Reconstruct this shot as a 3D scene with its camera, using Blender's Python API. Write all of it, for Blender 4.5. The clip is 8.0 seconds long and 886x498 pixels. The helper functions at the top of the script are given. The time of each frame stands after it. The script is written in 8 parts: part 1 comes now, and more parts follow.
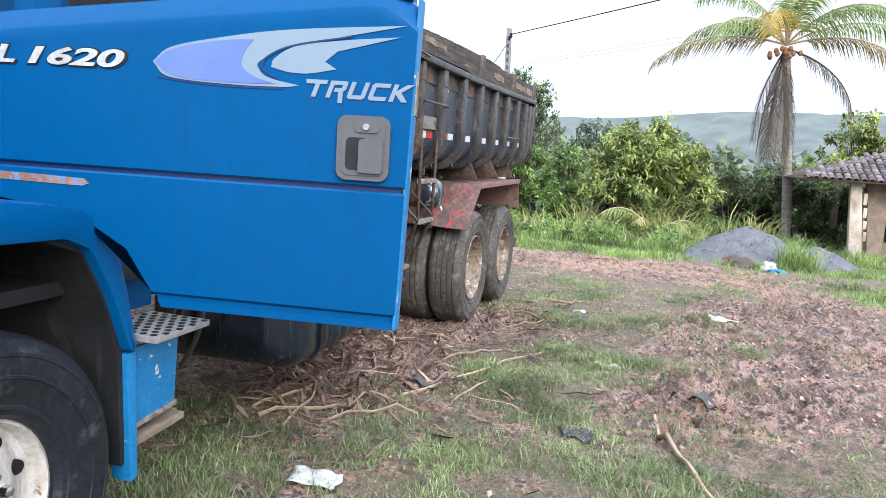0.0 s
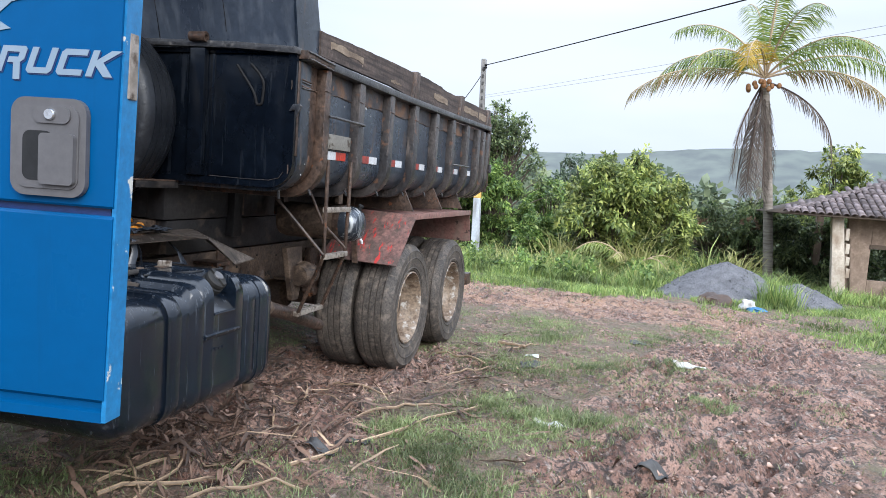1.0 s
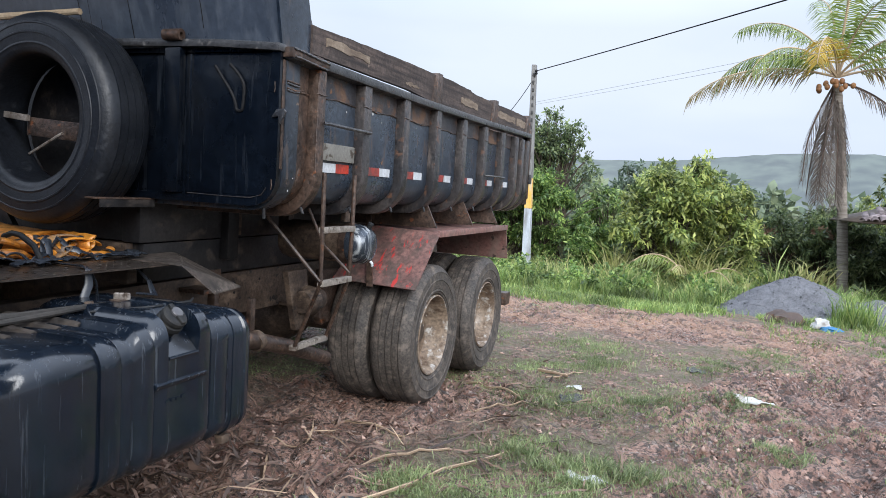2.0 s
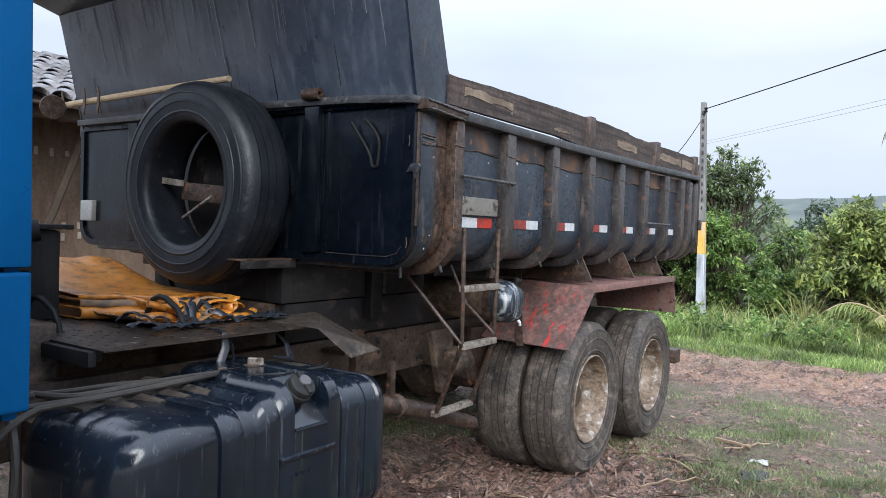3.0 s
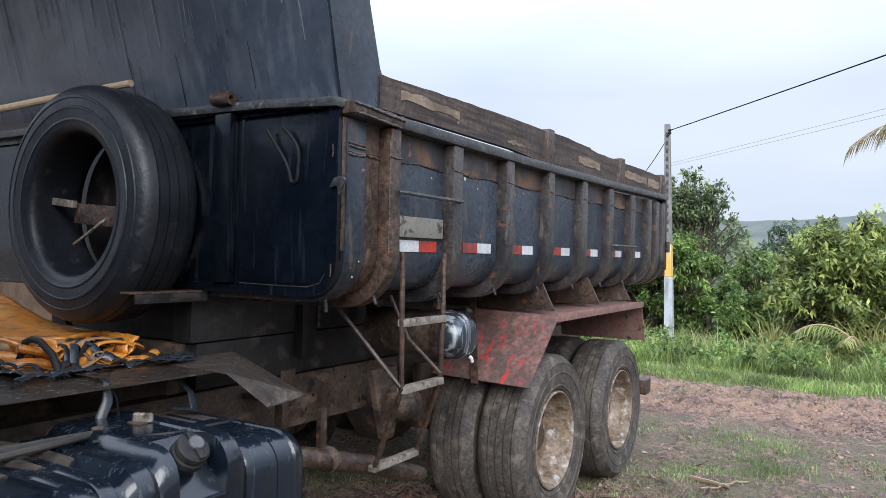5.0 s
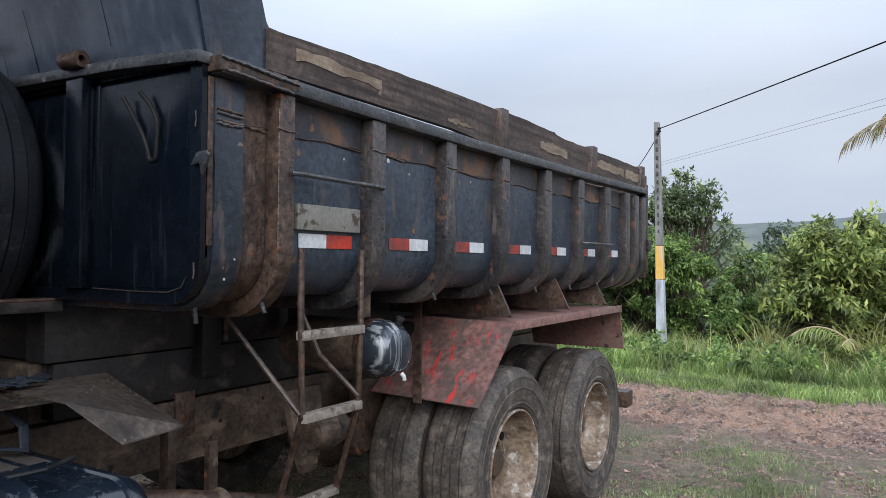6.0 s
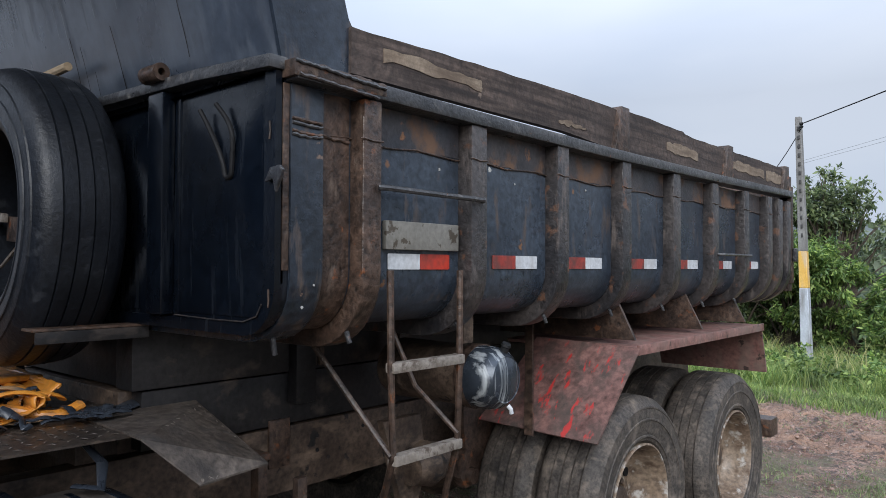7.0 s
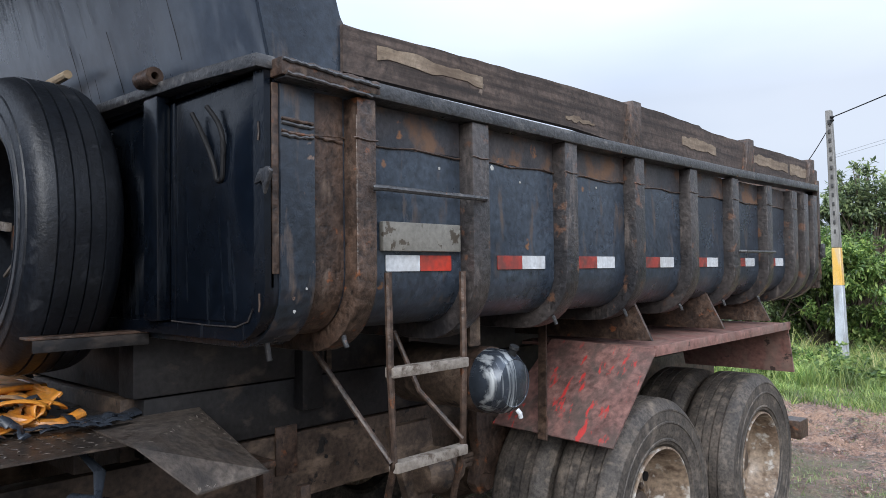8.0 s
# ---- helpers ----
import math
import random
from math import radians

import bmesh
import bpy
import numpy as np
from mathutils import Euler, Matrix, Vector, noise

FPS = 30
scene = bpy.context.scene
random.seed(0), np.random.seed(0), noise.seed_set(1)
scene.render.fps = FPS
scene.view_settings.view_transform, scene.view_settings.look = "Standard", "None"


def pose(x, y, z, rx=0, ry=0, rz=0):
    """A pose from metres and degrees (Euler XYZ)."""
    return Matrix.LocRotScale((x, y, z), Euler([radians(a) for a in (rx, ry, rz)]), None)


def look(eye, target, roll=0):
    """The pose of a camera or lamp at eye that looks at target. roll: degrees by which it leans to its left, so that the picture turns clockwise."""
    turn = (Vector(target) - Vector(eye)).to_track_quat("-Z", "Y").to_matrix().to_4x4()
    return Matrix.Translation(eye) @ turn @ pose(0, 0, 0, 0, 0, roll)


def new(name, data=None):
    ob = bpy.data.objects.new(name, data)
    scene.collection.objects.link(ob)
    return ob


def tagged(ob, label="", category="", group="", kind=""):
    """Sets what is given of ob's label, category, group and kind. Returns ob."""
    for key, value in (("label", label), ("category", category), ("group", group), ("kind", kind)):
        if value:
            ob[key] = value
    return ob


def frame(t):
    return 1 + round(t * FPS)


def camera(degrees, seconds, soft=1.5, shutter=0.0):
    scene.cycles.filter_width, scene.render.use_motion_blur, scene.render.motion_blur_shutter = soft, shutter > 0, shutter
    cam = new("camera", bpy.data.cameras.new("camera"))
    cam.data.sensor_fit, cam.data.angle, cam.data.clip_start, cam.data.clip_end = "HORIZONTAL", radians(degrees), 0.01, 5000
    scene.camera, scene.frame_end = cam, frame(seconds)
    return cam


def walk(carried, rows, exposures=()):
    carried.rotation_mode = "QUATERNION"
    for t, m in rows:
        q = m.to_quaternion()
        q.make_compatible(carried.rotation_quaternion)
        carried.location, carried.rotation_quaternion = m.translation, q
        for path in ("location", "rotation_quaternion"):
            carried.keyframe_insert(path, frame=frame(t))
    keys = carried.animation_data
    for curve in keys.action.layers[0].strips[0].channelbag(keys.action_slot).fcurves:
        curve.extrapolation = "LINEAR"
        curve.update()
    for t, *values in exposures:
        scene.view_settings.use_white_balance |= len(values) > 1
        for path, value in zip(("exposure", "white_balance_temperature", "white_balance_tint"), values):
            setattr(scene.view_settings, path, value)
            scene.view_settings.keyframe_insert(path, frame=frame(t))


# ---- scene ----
cam = camera(63.0, 8.0, 0.7)
METRES, EYE, TILT, LEAN, TURN = 3.53, 1.9, 0.0, 0.0, 19.4
PATH = [
    (0, (0.505, 2.206, 1.537), (-0.057, 4.106, 1.262), 3.7),
    (0.5, (0.695, 2.618, 1.532), (0.143, 4.531, 1.337), 4.1),
    (1, (0.767, 3.0, 1.507), (0.223, 4.916, 1.327), 4.0),
    (1.2, (0.773, 3.135, 1.519), (0.216, 5.049, 1.344), 4.1),
    (2.3, (0.818, 3.808, 1.561), (0.046, 5.647, 1.412), 2.8),
    (2.5, (0.777, 3.882, 1.571), (-0.058, 5.695, 1.445), 2.4),
    (3, (0.774, 3.972, 1.591), (-0.338, 5.634, 1.536), 1.9),
    (3.5, (0.814, 4.005, 1.591), (-0.372, 5.615, 1.555), 1.9),
    (4, (0.84, 4.049, 1.593), (-0.354, 5.653, 1.569), 1.7),
    (4.5, (0.743, 4.202, 1.574), (-0.432, 5.821, 1.567), 1.5),
    (5, (0.63, 4.445, 1.59), (-0.412, 6.152, 1.608), 1.2),
    (5.2, (0.65, 4.549, 1.596), (-0.396, 6.254, 1.612), 1.2),
    (6.3, (0.528, 5.253, 1.551), (-0.503, 6.967, 1.59), 0.4),
    (6.5, (0.487, 5.314, 1.582), (-0.563, 7.016, 1.61), 0.4),
    (7, (0.469, 5.385, 1.611), (-0.838, 6.898, 1.661), 0.2),
    (7.5, (0.501, 5.437, 1.605), (-0.817, 6.941, 1.661), -0.3),
    (8, (0.497, 5.489, 1.602), (-0.868, 6.949, 1.663), -0.8),
]
EXPOSURES = [(0.0, 0.84), (0.5, 0.72), (1.0, 0.58), (2.5, 0.39), (3.5, 0.42), (5.0, 0.34), (6.5, -0.05), (7.0, -0.03), (8.0, 0.26)]
walk(cam, [(t, look(eye, target, roll)) for t, eye, target, roll in PATH], EXPOSURES)

# ---- world, sun ----
world = bpy.data.worlds.new("overcast")
scene.world = world
world.use_nodes = True
wn, wl = world.node_tree.nodes, world.node_tree.links
sky = wn.new("ShaderNodeTexSky")
sky.sky_type, sky.sun_disc = "NISHITA", False
sky.sun_elevation, sky.sun_rotation = radians(30), radians(145)
sky.air_density, sky.dust_density = 1.0, 3.0
wtc = wn.new("ShaderNodeTexCoord")
wmap = wn.new("ShaderNodeMapping")
wmap.inputs["Scale"].default_value = (1.0, 1.0, 3.2)
wnoise = wn.new("ShaderNodeTexNoise")
wnoise.inputs["Scale"].default_value, wnoise.inputs["Detail"].default_value, wnoise.inputs["Roughness"].default_value = 1.7, 4.0, 0.48
wramp = wn.new("ShaderNodeValToRGB")
wramp.color_ramp.elements[0].position, wramp.color_ramp.elements[0].color = 0.32, (0.61, 0.72, 0.92, 1)
wramp.color_ramp.elements[1].position, wramp.color_ramp.elements[1].color = 0.68, (0.79, 0.875, 1.03, 1)
wscale = wn.new("ShaderNodeVectorMath")
wscale.operation = "SCALE"
wscale.inputs["Scale"].default_value = 0.08
wmix = wn.new("ShaderNodeMix")
wmix.data_type = "RGBA"
wmix.inputs["Factor"].default_value = 0.9
wl.new(wtc.outputs["Generated"], wmap.inputs["Vector"])
wl.new(wmap.outputs["Vector"], wnoise.inputs["Vector"])
wl.new(wnoise.outputs["Fac"], wramp.inputs["Fac"])
wl.new(sky.outputs["Color"], wscale.inputs[0])
wl.new(wscale.outputs["Vector"], wmix.inputs["A"])
wl.new(wramp.outputs["Color"], wmix.inputs["B"])
# an overcast dome is brighter overhead than at the horizon
wsep = wn.new("ShaderNodeSeparateXYZ")
wgrad = wn.new("ShaderNodeMapRange")
wgrad.inputs["From Min"].default_value, wgrad.inputs["From Max"].default_value = 0.22, 0.9
wgrad.inputs["To Min"].default_value, wgrad.inputs["To Max"].default_value = 1.0, 3.5
wdome = wn.new("ShaderNodeVectorMath")
wdome.operation = "SCALE"
wl.new(wtc.outputs["Generated"], wsep.inputs["Vector"])
wl.new(wsep.outputs["Z"], wgrad.inputs["Value"])
wl.new(wmix.outputs["Result"], wdome.inputs[0])
wl.new(wgrad.outputs["Result"], wdome.inputs["Scale"])
wl.new(wdome.outputs["Vector"], wn["Background"].inputs["Color"])
wn["Background"].inputs["Strength"].default_value = 0.85

sun = new("sun", bpy.data.lights.new("sun", "SUN"))
sun.data.energy, sun.data.angle, sun.data.color = 2.9, radians(40), (0.97, 0.985, 1.0)
sun.matrix_world = look((27, -30, 27), (0, 8, 0))


# ---- materials ----
def material(name, c1, c2, scale=3.0, rough=(0.5, 0.7), metal=0.0, bump=0.2, grain=60.0, dirt=None, dirt_scale=(2, 2, 0.4), dirt_at=0.55,
             dirt_soft=0.12, chips=None, chips_at=0.68, chips_scale=9.0, chips_soft=0.015, chips_stretch=None, island=0.0, per_object=0.0, distance=0.004, spec=0.5, grit=0.25):
    """Two tones at one scale, grain at another, an optional dirt layer (stretched streaks) and chipped spots."""
    m = bpy.data.materials.new(name)
    m.use_nodes = True
    n, l = m.node_tree.nodes, m.node_tree.links
    b = n["Principled BSDF"]
    tc = n.new("ShaderNodeTexCoord")

    def noise_node(s, detail=6.0, stretch=None):
        t = n.new("ShaderNodeTexNoise")
        t.inputs["Scale"].default_value, t.inputs["Detail"].default_value, t.inputs["Roughness"].default_value = s, detail, 0.6
        if stretch:
            mp = n.new("ShaderNodeMapping")
            mp.inputs["Scale"].default_value = stretch
            l.new(tc.outputs["Object"], mp.inputs["Vector"])
            l.new(mp.outputs["Vector"], t.inputs["Vector"])
        else:
            l.new(tc.outputs["Object"], t.inputs["Vector"])
        return t.outputs["Fac"]

    def mix(a, c, fac, blend="MIX"):
        x = n.new("ShaderNodeMix")
        x.data_type, x.blend_type = "RGBA", blend
        for sock, v in ((x.inputs["A"], a), (x.inputs["B"], c)):
            if isinstance(v, tuple):
                sock.default_value = (*v, 1)
            else:
                l.new(v, sock)
        if isinstance(fac, float):
            x.inputs["Factor"].default_value = fac
        else:
            l.new(fac, x.inputs["Factor"])
        return x.outputs["Result"]

    def step(v, at, soft):
        r = n.new("ShaderNodeMapRange")
        r.inputs["From Min"].default_value, r.inputs["From Max"].default_value = at - soft, at + soft
        l.new(v, r.inputs["Value"])
        return r.outputs["Result"]

    big = noise_node(scale)
    col = mix(c1, c2, step(big, 0.5, 0.2))
    fine = noise_node(grain, 4.0)
    shade = n.new("ShaderNodeMapRange")
    shade.inputs["From Min"].default_value, shade.inputs["From Max"].default_value = 0.25, 0.75
    shade.inputs["To Min"].default_value, shade.inputs["To Max"].default_value = 1 - grit, 1 + grit
    l.new(fine, shade.inputs["Value"])
    sc = n.new("ShaderNodeVectorMath")
    sc.operation = "SCALE"
    l.new(col, sc.inputs[0])
    l.new(shade.outputs["Result"], sc.inputs["Scale"])
    col = sc.outputs["Vector"]
    rfac = step(noise_node(scale * 2.3), 0.5, 0.25)
    rr = n.new("ShaderNodeMapRange")
    rr.inputs["To Min"].default_value, rr.inputs["To Max"].default_value = rough
    l.new(rfac, rr.inputs["Value"])
    rout = rr.outputs["Result"]
    if dirt:
        dm = step(noise_node(4.0, 8.0, dirt_scale), dirt_at, dirt_soft)
        col = mix(col, dirt, dm)
        ra = n.new("ShaderNodeMath")
        ra.operation, ra.use_clamp = "MULTIPLY_ADD", True
        l.new(dm, ra.inputs[0])
        ra.inputs[1].default_value = 0.3
        l.new(rout, ra.inputs[2])
        rout = ra.outputs["Value"]
    if chips:
        cm = step(noise_node(chips_scale, 9.0, chips_stretch), chips_at, chips_soft)
        col = mix(col, chips, cm)
    if island or per_object:
        src = n.new("ShaderNodeNewGeometry").outputs["Random Per Island"] if island else n.new("ShaderNodeObjectInfo").outputs["Random"]
        k = island or per_object
        r = n.new("ShaderNodeMapRange")
        r.inputs["To Min"].default_value, r.inputs["To Max"].default_value = 1 - k, 1 + k
        l.new(src, r.inputs["Value"])
        s2 = n.new("ShaderNodeVectorMath")
        s2.operation = "SCALE"
        l.new(col, s2.inputs[0])
        l.new(r.outputs["Result"], s2.inputs["Scale"])
        col = s2.outputs["Vector"]
    l.new(col, b.inputs["Base Color"])
    l.new(rout, b.inputs["Roughness"])
    b.inputs["Metallic"].default_value = metal
    b.inputs["Specular IOR Level"].default_value = spec
    if bump:
        bp = n.new("ShaderNodeBump")
        bp.inputs["Strength"].default_value, bp.inputs["Distance"].default_value = bump, distance
        l.new(fine, bp.inputs["Height"])
        l.new(bp.outputs["Normal"], b.inputs["Normal"])
    return m


def leaf_material(name, c1, c2, c3, spread=0.35, rough=0.5, thin=0.35):
    """Foliage: a tone for each leaf, some light passing through."""
    m = bpy.data.materials.new(name)
    m.use_nodes = True
    n, l = m.node_tree.nodes, m.node_tree.links
    b = n["Principled BSDF"]
    g = n.new("ShaderNodeNewGeometry")
    r = n.new("ShaderNodeValToRGB")
    r.color_ramp.elements[0].color, r.color_ramp.elements[1].color = (*c1, 1), (*c3, 1)
    e = r.color_ramp.elements.new(0.5)
    e.color = (*c2, 1)
    l.new(g.outputs["Random Per Island"], r.inputs["Fac"])
    t = n.new("ShaderNodeTexNoise")
    t.inputs["Scale"].default_value = 1.3
    tc = n.new("ShaderNodeTexCoord")
    l.new(tc.outputs["Object"], t.inputs["Vector"])
    mr = n.new("ShaderNodeMapRange")
    mr.inputs["From Min"].default_value, mr.inputs["From Max"].default_value = 0.3, 0.7
    mr.inputs["To Min"].default_value, mr.inputs["To Max"].default_value = 1 - spread, 1 + spread
    l.new(t.outputs["Fac"], mr.inputs["Value"])
    s = n.new("ShaderNodeVectorMath")
    s.operation = "SCALE"
    l.new(r.outputs["Color"], s.inputs[0])
    l.new(mr.outputs["Result"], s.inputs["Scale"])
    l.new(s.outputs["Vector"], b.inputs["Base Color"])
    b.inputs["Roughness"].default_value = rough
    tr = n.new("ShaderNodeBsdfTranslucent")
    l.new(s.outputs["Vector"], tr.inputs["Color"])
    mx = n.new("ShaderNodeMixShader")
    mx.inputs["Fac"].default_value = thin
    l.new(b.outputs["BSDF"], mx.inputs[1])
    l.new(tr.outputs["BSDF"], mx.inputs[2])
    l.new(mx.outputs["Shader"], n["Material Output"].inputs["Surface"])
    return m


M_BLUE = material("blue_paint", (0.0004, 0.058, 0.168), (0.0005, 0.066, 0.19), 1.5, (0.25, 0.35), bump=0.02, grain=25, dirt=(0.001, 0.054, 0.150), dirt_scale=(9, 9, 0.5), dirt_at=0.70, spec=0.1, grit=0.05)
M_BLUE_WORN = material("worn_blue_paint", (0.002, 0.12, 0.30), (0.008, 0.15, 0.33), 4, (0.35, 0.5), bump=0.1, chips=(0.45, 0.45, 0.42), chips_at=0.64, chips_scale=16)
M_BLACK = material("black_bed_paint", (0.0075, 0.012, 0.020), (0.044, 0.057, 0.076), 2.1, (0.2, 0.42), bump=0.3, grain=38, dirt=(0.095, 0.066, 0.048), dirt_scale=(4, 4, 0.9), dirt_at=0.665, dirt_soft=0.09, chips=(0.17, 0.085, 0.045), chips_at=0.70, chips_scale=8, spec=0.5, grit=0.55)
M_POST = material("scuffed_post_paint", (0.0055, 0.0085, 0.0135), (0.026, 0.034, 0.046), 2.6, (0.2, 0.42), bump=0.5, grain=40, dirt=(0.085, 0.060, 0.046), dirt_scale=(5, 5, 1.0), dirt_at=0.63, dirt_soft=0.08, chips=(0.15, 0.10, 0.075), chips_at=0.66, chips_scale=14, spec=0.5, grit=0.6)
M_UPPER = material("rusted_upper_panel", (0.018, 0.0205, 0.027), (0.062, 0.050, 0.046), 3.2, (0.3, 0.55), bump=0.5, grain=50, dirt=(0.125, 0.070, 0.042), dirt_scale=(3, 2.0, 1.6), dirt_at=0.56, dirt_soft=0.06, chips=(0.19, 0.085, 0.035), chips_at=0.63, chips_scale=7, spec=0.45, grit=0.5)
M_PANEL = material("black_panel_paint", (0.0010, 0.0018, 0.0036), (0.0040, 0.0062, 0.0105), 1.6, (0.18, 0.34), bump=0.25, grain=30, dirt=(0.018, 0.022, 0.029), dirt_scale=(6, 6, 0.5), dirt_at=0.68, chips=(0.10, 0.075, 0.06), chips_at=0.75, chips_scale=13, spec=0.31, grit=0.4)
M_RUST = material("dusty_rusty_steel", (0.019, 0.0125, 0.0098), (0.072, 0.044, 0.031), 6.0, (0.32, 0.6), bump=1.2, grain=42, dirt=(0.125, 0.088, 0.066), dirt_scale=(5, 5, 2.0), dirt_at=0.67, dirt_soft=0.09, chips=(0.15, 0.054, 0.022), chips_at=0.64, chips_scale=15, chips_soft=0.03, spec=0.45, grit=0.9)
M_RAIL = material("worn_rail_steel", (0.014, 0.015, 0.018), (0.050, 0.049, 0.050), 6, (0.22, 0.45), bump=0.8, grain=55, dirt=(0.15, 0.142, 0.135), dirt_at=0.655, dirt_scale=(5, 3, 5), dirt_soft=0.07, chips=(0.14, 0.066, 0.036), chips_at=0.67, chips_scale=14, spec=0.55, grit=0.6)
M_RIB = material("dark_scuffed_rib_steel", (0.012, 0.0125, 0.0150), (0.052, 0.044, 0.041), 4.0, (0.25, 0.5), bump=0.9, grain=50, dirt=(0.130, 0.106, 0.094), dirt_scale=(5, 5, 1.2), dirt_at=0.675, dirt_soft=0.09, chips=(0.095, 0.050, 0.032), chips_at=0.62, chips_scale=12, chips_soft=0.03, spec=0.5, grit=0.7)
M_PLATE = material("dusty_bent_plate", (0.046, 0.036, 0.030), (0.105, 0.086, 0.072), 5, (0.35, 0.6), 0.1, bump=0.7, grain=45, dirt=(0.026, 0.022, 0.020), dirt_at=0.58, dirt_scale=(3, 3, 3), dirt_soft=0.12, chips=(0.19, 0.165, 0.145), chips_at=0.70, chips_scale=14, grit=0.7)
M_CHASSIS = material("grimy_chassis_steel", (0.028, 0.0195, 0.015), (0.092, 0.064, 0.047), 3.8, (0.4, 0.7), bump=0.8, grain=50, dirt=(0.20, 0.142, 0.10), dirt_at=0.65, dirt_scale=(3, 1.6, 3.5), dirt_soft=0.12, chips=(0.014, 0.0125, 0.012), chips_at=0.64, chips_scale=10, grit=0.6, spec=0.35)
M_HOIST = material("oily_black_frame_steel", (0.0062, 0.0062, 0.0074), (0.025, 0.0228, 0.0225), 3.4, (0.35, 0.65), bump=0.5, grain=40, dirt=(0.082, 0.063, 0.051), dirt_at=0.655, dirt_scale=(3, 1.4, 2), dirt_soft=0.09, spec=0.33, grit=0.5)
M_TYRE = material("dusty_tyre_rubber", (0.026, 0.0232, 0.0215), (0.082, 0.068, 0.057), 5.5, (0.5, 0.8), bump=1.0, grain=65, dirt=(0.18, 0.147, 0.119), dirt_at=0.64, dirt_scale=(4, 4, 4), dirt_soft=0.12, spec=0.38, grit=0.7)
M_TYRE_CLEAN = material("black_spare_rubber", (0.0048, 0.0060, 0.0088), (0.0125, 0.0148, 0.0195), 4.5, (0.35, 0.55), bump=0.5, grain=60, dirt=(0.046, 0.049, 0.056), dirt_at=0.69, dirt_scale=(3, 3, 3), dirt_soft=0.10, spec=0.36, grit=0.5)
M_RIM = material("mud_stained_rim_paint", (0.125, 0.082, 0.052), (0.245, 0.190, 0.140), 6, (0.4, 0.7), bump=0.4, grain=40, dirt=(0.075, 0.046, 0.029), dirt_at=0.56, dirt_scale=(3, 3, 3), dirt_soft=0.1, chips=(0.36, 0.34, 0.31), chips_at=0.60, chips_scale=17, chips_soft=0.06, grit=0.6)
M_RIM_WHITE = material("grey_white_rim_paint", (0.42, 0.40, 0.37), (0.55, 0.53, 0.5), 5, (0.4, 0.6), bump=0.2, dirt=(0.25, 0.18, 0.12), dirt_at=0.6, chips=(0.2, 0.1, 0.05), chips_at=0.68)
M_RED = material("faded_red_steel", (0.140, 0.066, 0.056), (0.225, 0.120, 0.102), 4, (0.4, 0.65), bump=0.5, grain=35, dirt=(0.18, 0.135, 0.112), dirt_at=0.60, dirt_scale=(2, 2, 0.8), dirt_soft=0.12, chips=(0.05, 0.032, 0.027), chips_at=0.64, chips_scale=14, grit=0.5)
M_RED_FLAP = material("scratched_red_steel", (0.085, 0.046, 0.041), (0.200, 0.105, 0.090), 4.5, (0.4, 0.65), bump=0.6, grain=35, dirt=(0.062, 0.046, 0.039), dirt_at=0.57, dirt_scale=(2.5, 2.5, 1.6), dirt_soft=0.10, chips=(0.40, 0.030, 0.028), chips_at=0.605, chips_scale=7, chips_soft=0.03, chips_stretch=(3.2, 1.2, 0.9), grit=0.65)
M_TANK = material("black_tank_plastic", (0.0036, 0.0062, 0.0112), (0.0090, 0.0140, 0.0220), 2.6, (0.12, 0.24), bump=0.05, grain=30, dirt=(0.050, 0.058, 0.068), dirt_scale=(12, 12, 0.40), dirt_at=0.65, dirt_soft=0.07, spec=0.55)
M_TANKTOP = material("dust_covered_plastic", (0.052, 0.040, 0.031), (0.022, 0.0185, 0.016), 5, (0.6, 0.9), bump=0.5, dirt=(0.085, 0.064, 0.048), dirt_at=0.58, dirt_scale=(3, 3, 3), grit=0.5)
M_DIAMOND = material("worn_chequer_plate", (0.026, 0.021, 0.0185), (0.062, 0.048, 0.039), 6, (0.22, 0.45), 0.3, bump=0.3, dirt=(0.115, 0.083, 0.060), dirt_at=0.64, dirt_scale=(3, 3, 3), dirt_soft=0.08, grit=0.5)
M_STEEL_GREY = material("grey_worn_plate", (0.13, 0.1235, 0.1073), (0.195, 0.1852, 0.1625), 6, (0.5, 0.7), bump=0.3, chips=(0.0585, 0.0455, 0.0325), chips_at=0.6, chips_scale=20)
M_RUNG = material("scuffed_rung_steel", (0.13, 0.108, 0.088), (0.32, 0.285, 0.25), 12, (0.35, 0.6), 0.2, bump=0.6, dirt=(0.075, 0.054, 0.040), dirt_at=0.58, dirt_scale=(5, 5, 5), dirt_soft=0.06)
M_CHECKER = material("bright_step_plate", (0.33, 0.32, 0.31), (0.45, 0.44, 0.42), 8, (0.35, 0.5), 0.5, bump=0.2, dirt=(0.2, 0.15, 0.11), dirt_at=0.6)
M_TARP = material("orange_tarpaulin", (0.42, 0.140, 0.016), (0.66, 0.27, 0.042), 5, (0.25, 0.42), bump=0.4, grain=26, dirt=(0.13, 0.070, 0.035), dirt_at=0.60, dirt_scale=(3, 3, 3), dirt_soft=0.08, chips=(0.60, 0.44, 0.28), chips_at=0.69, chips_scale=3, grit=0.3)
M_TARP_DIRTY = material("grimy_tarpaulin", (0.20, 0.13, 0.075), (0.42, 0.20, 0.05), 5, (0.4, 0.6), bump=0.2, grain=30, dirt=(0.09, 0.085, 0.08), dirt_at=0.52, dirt_scale=(3, 2, 3))
M_STRAP = material("black_strap", (0.012, 0.015, 0.021), (0.034, 0.040, 0.050), 8, (0.2, 0.4), bump=0.2, grain=80)
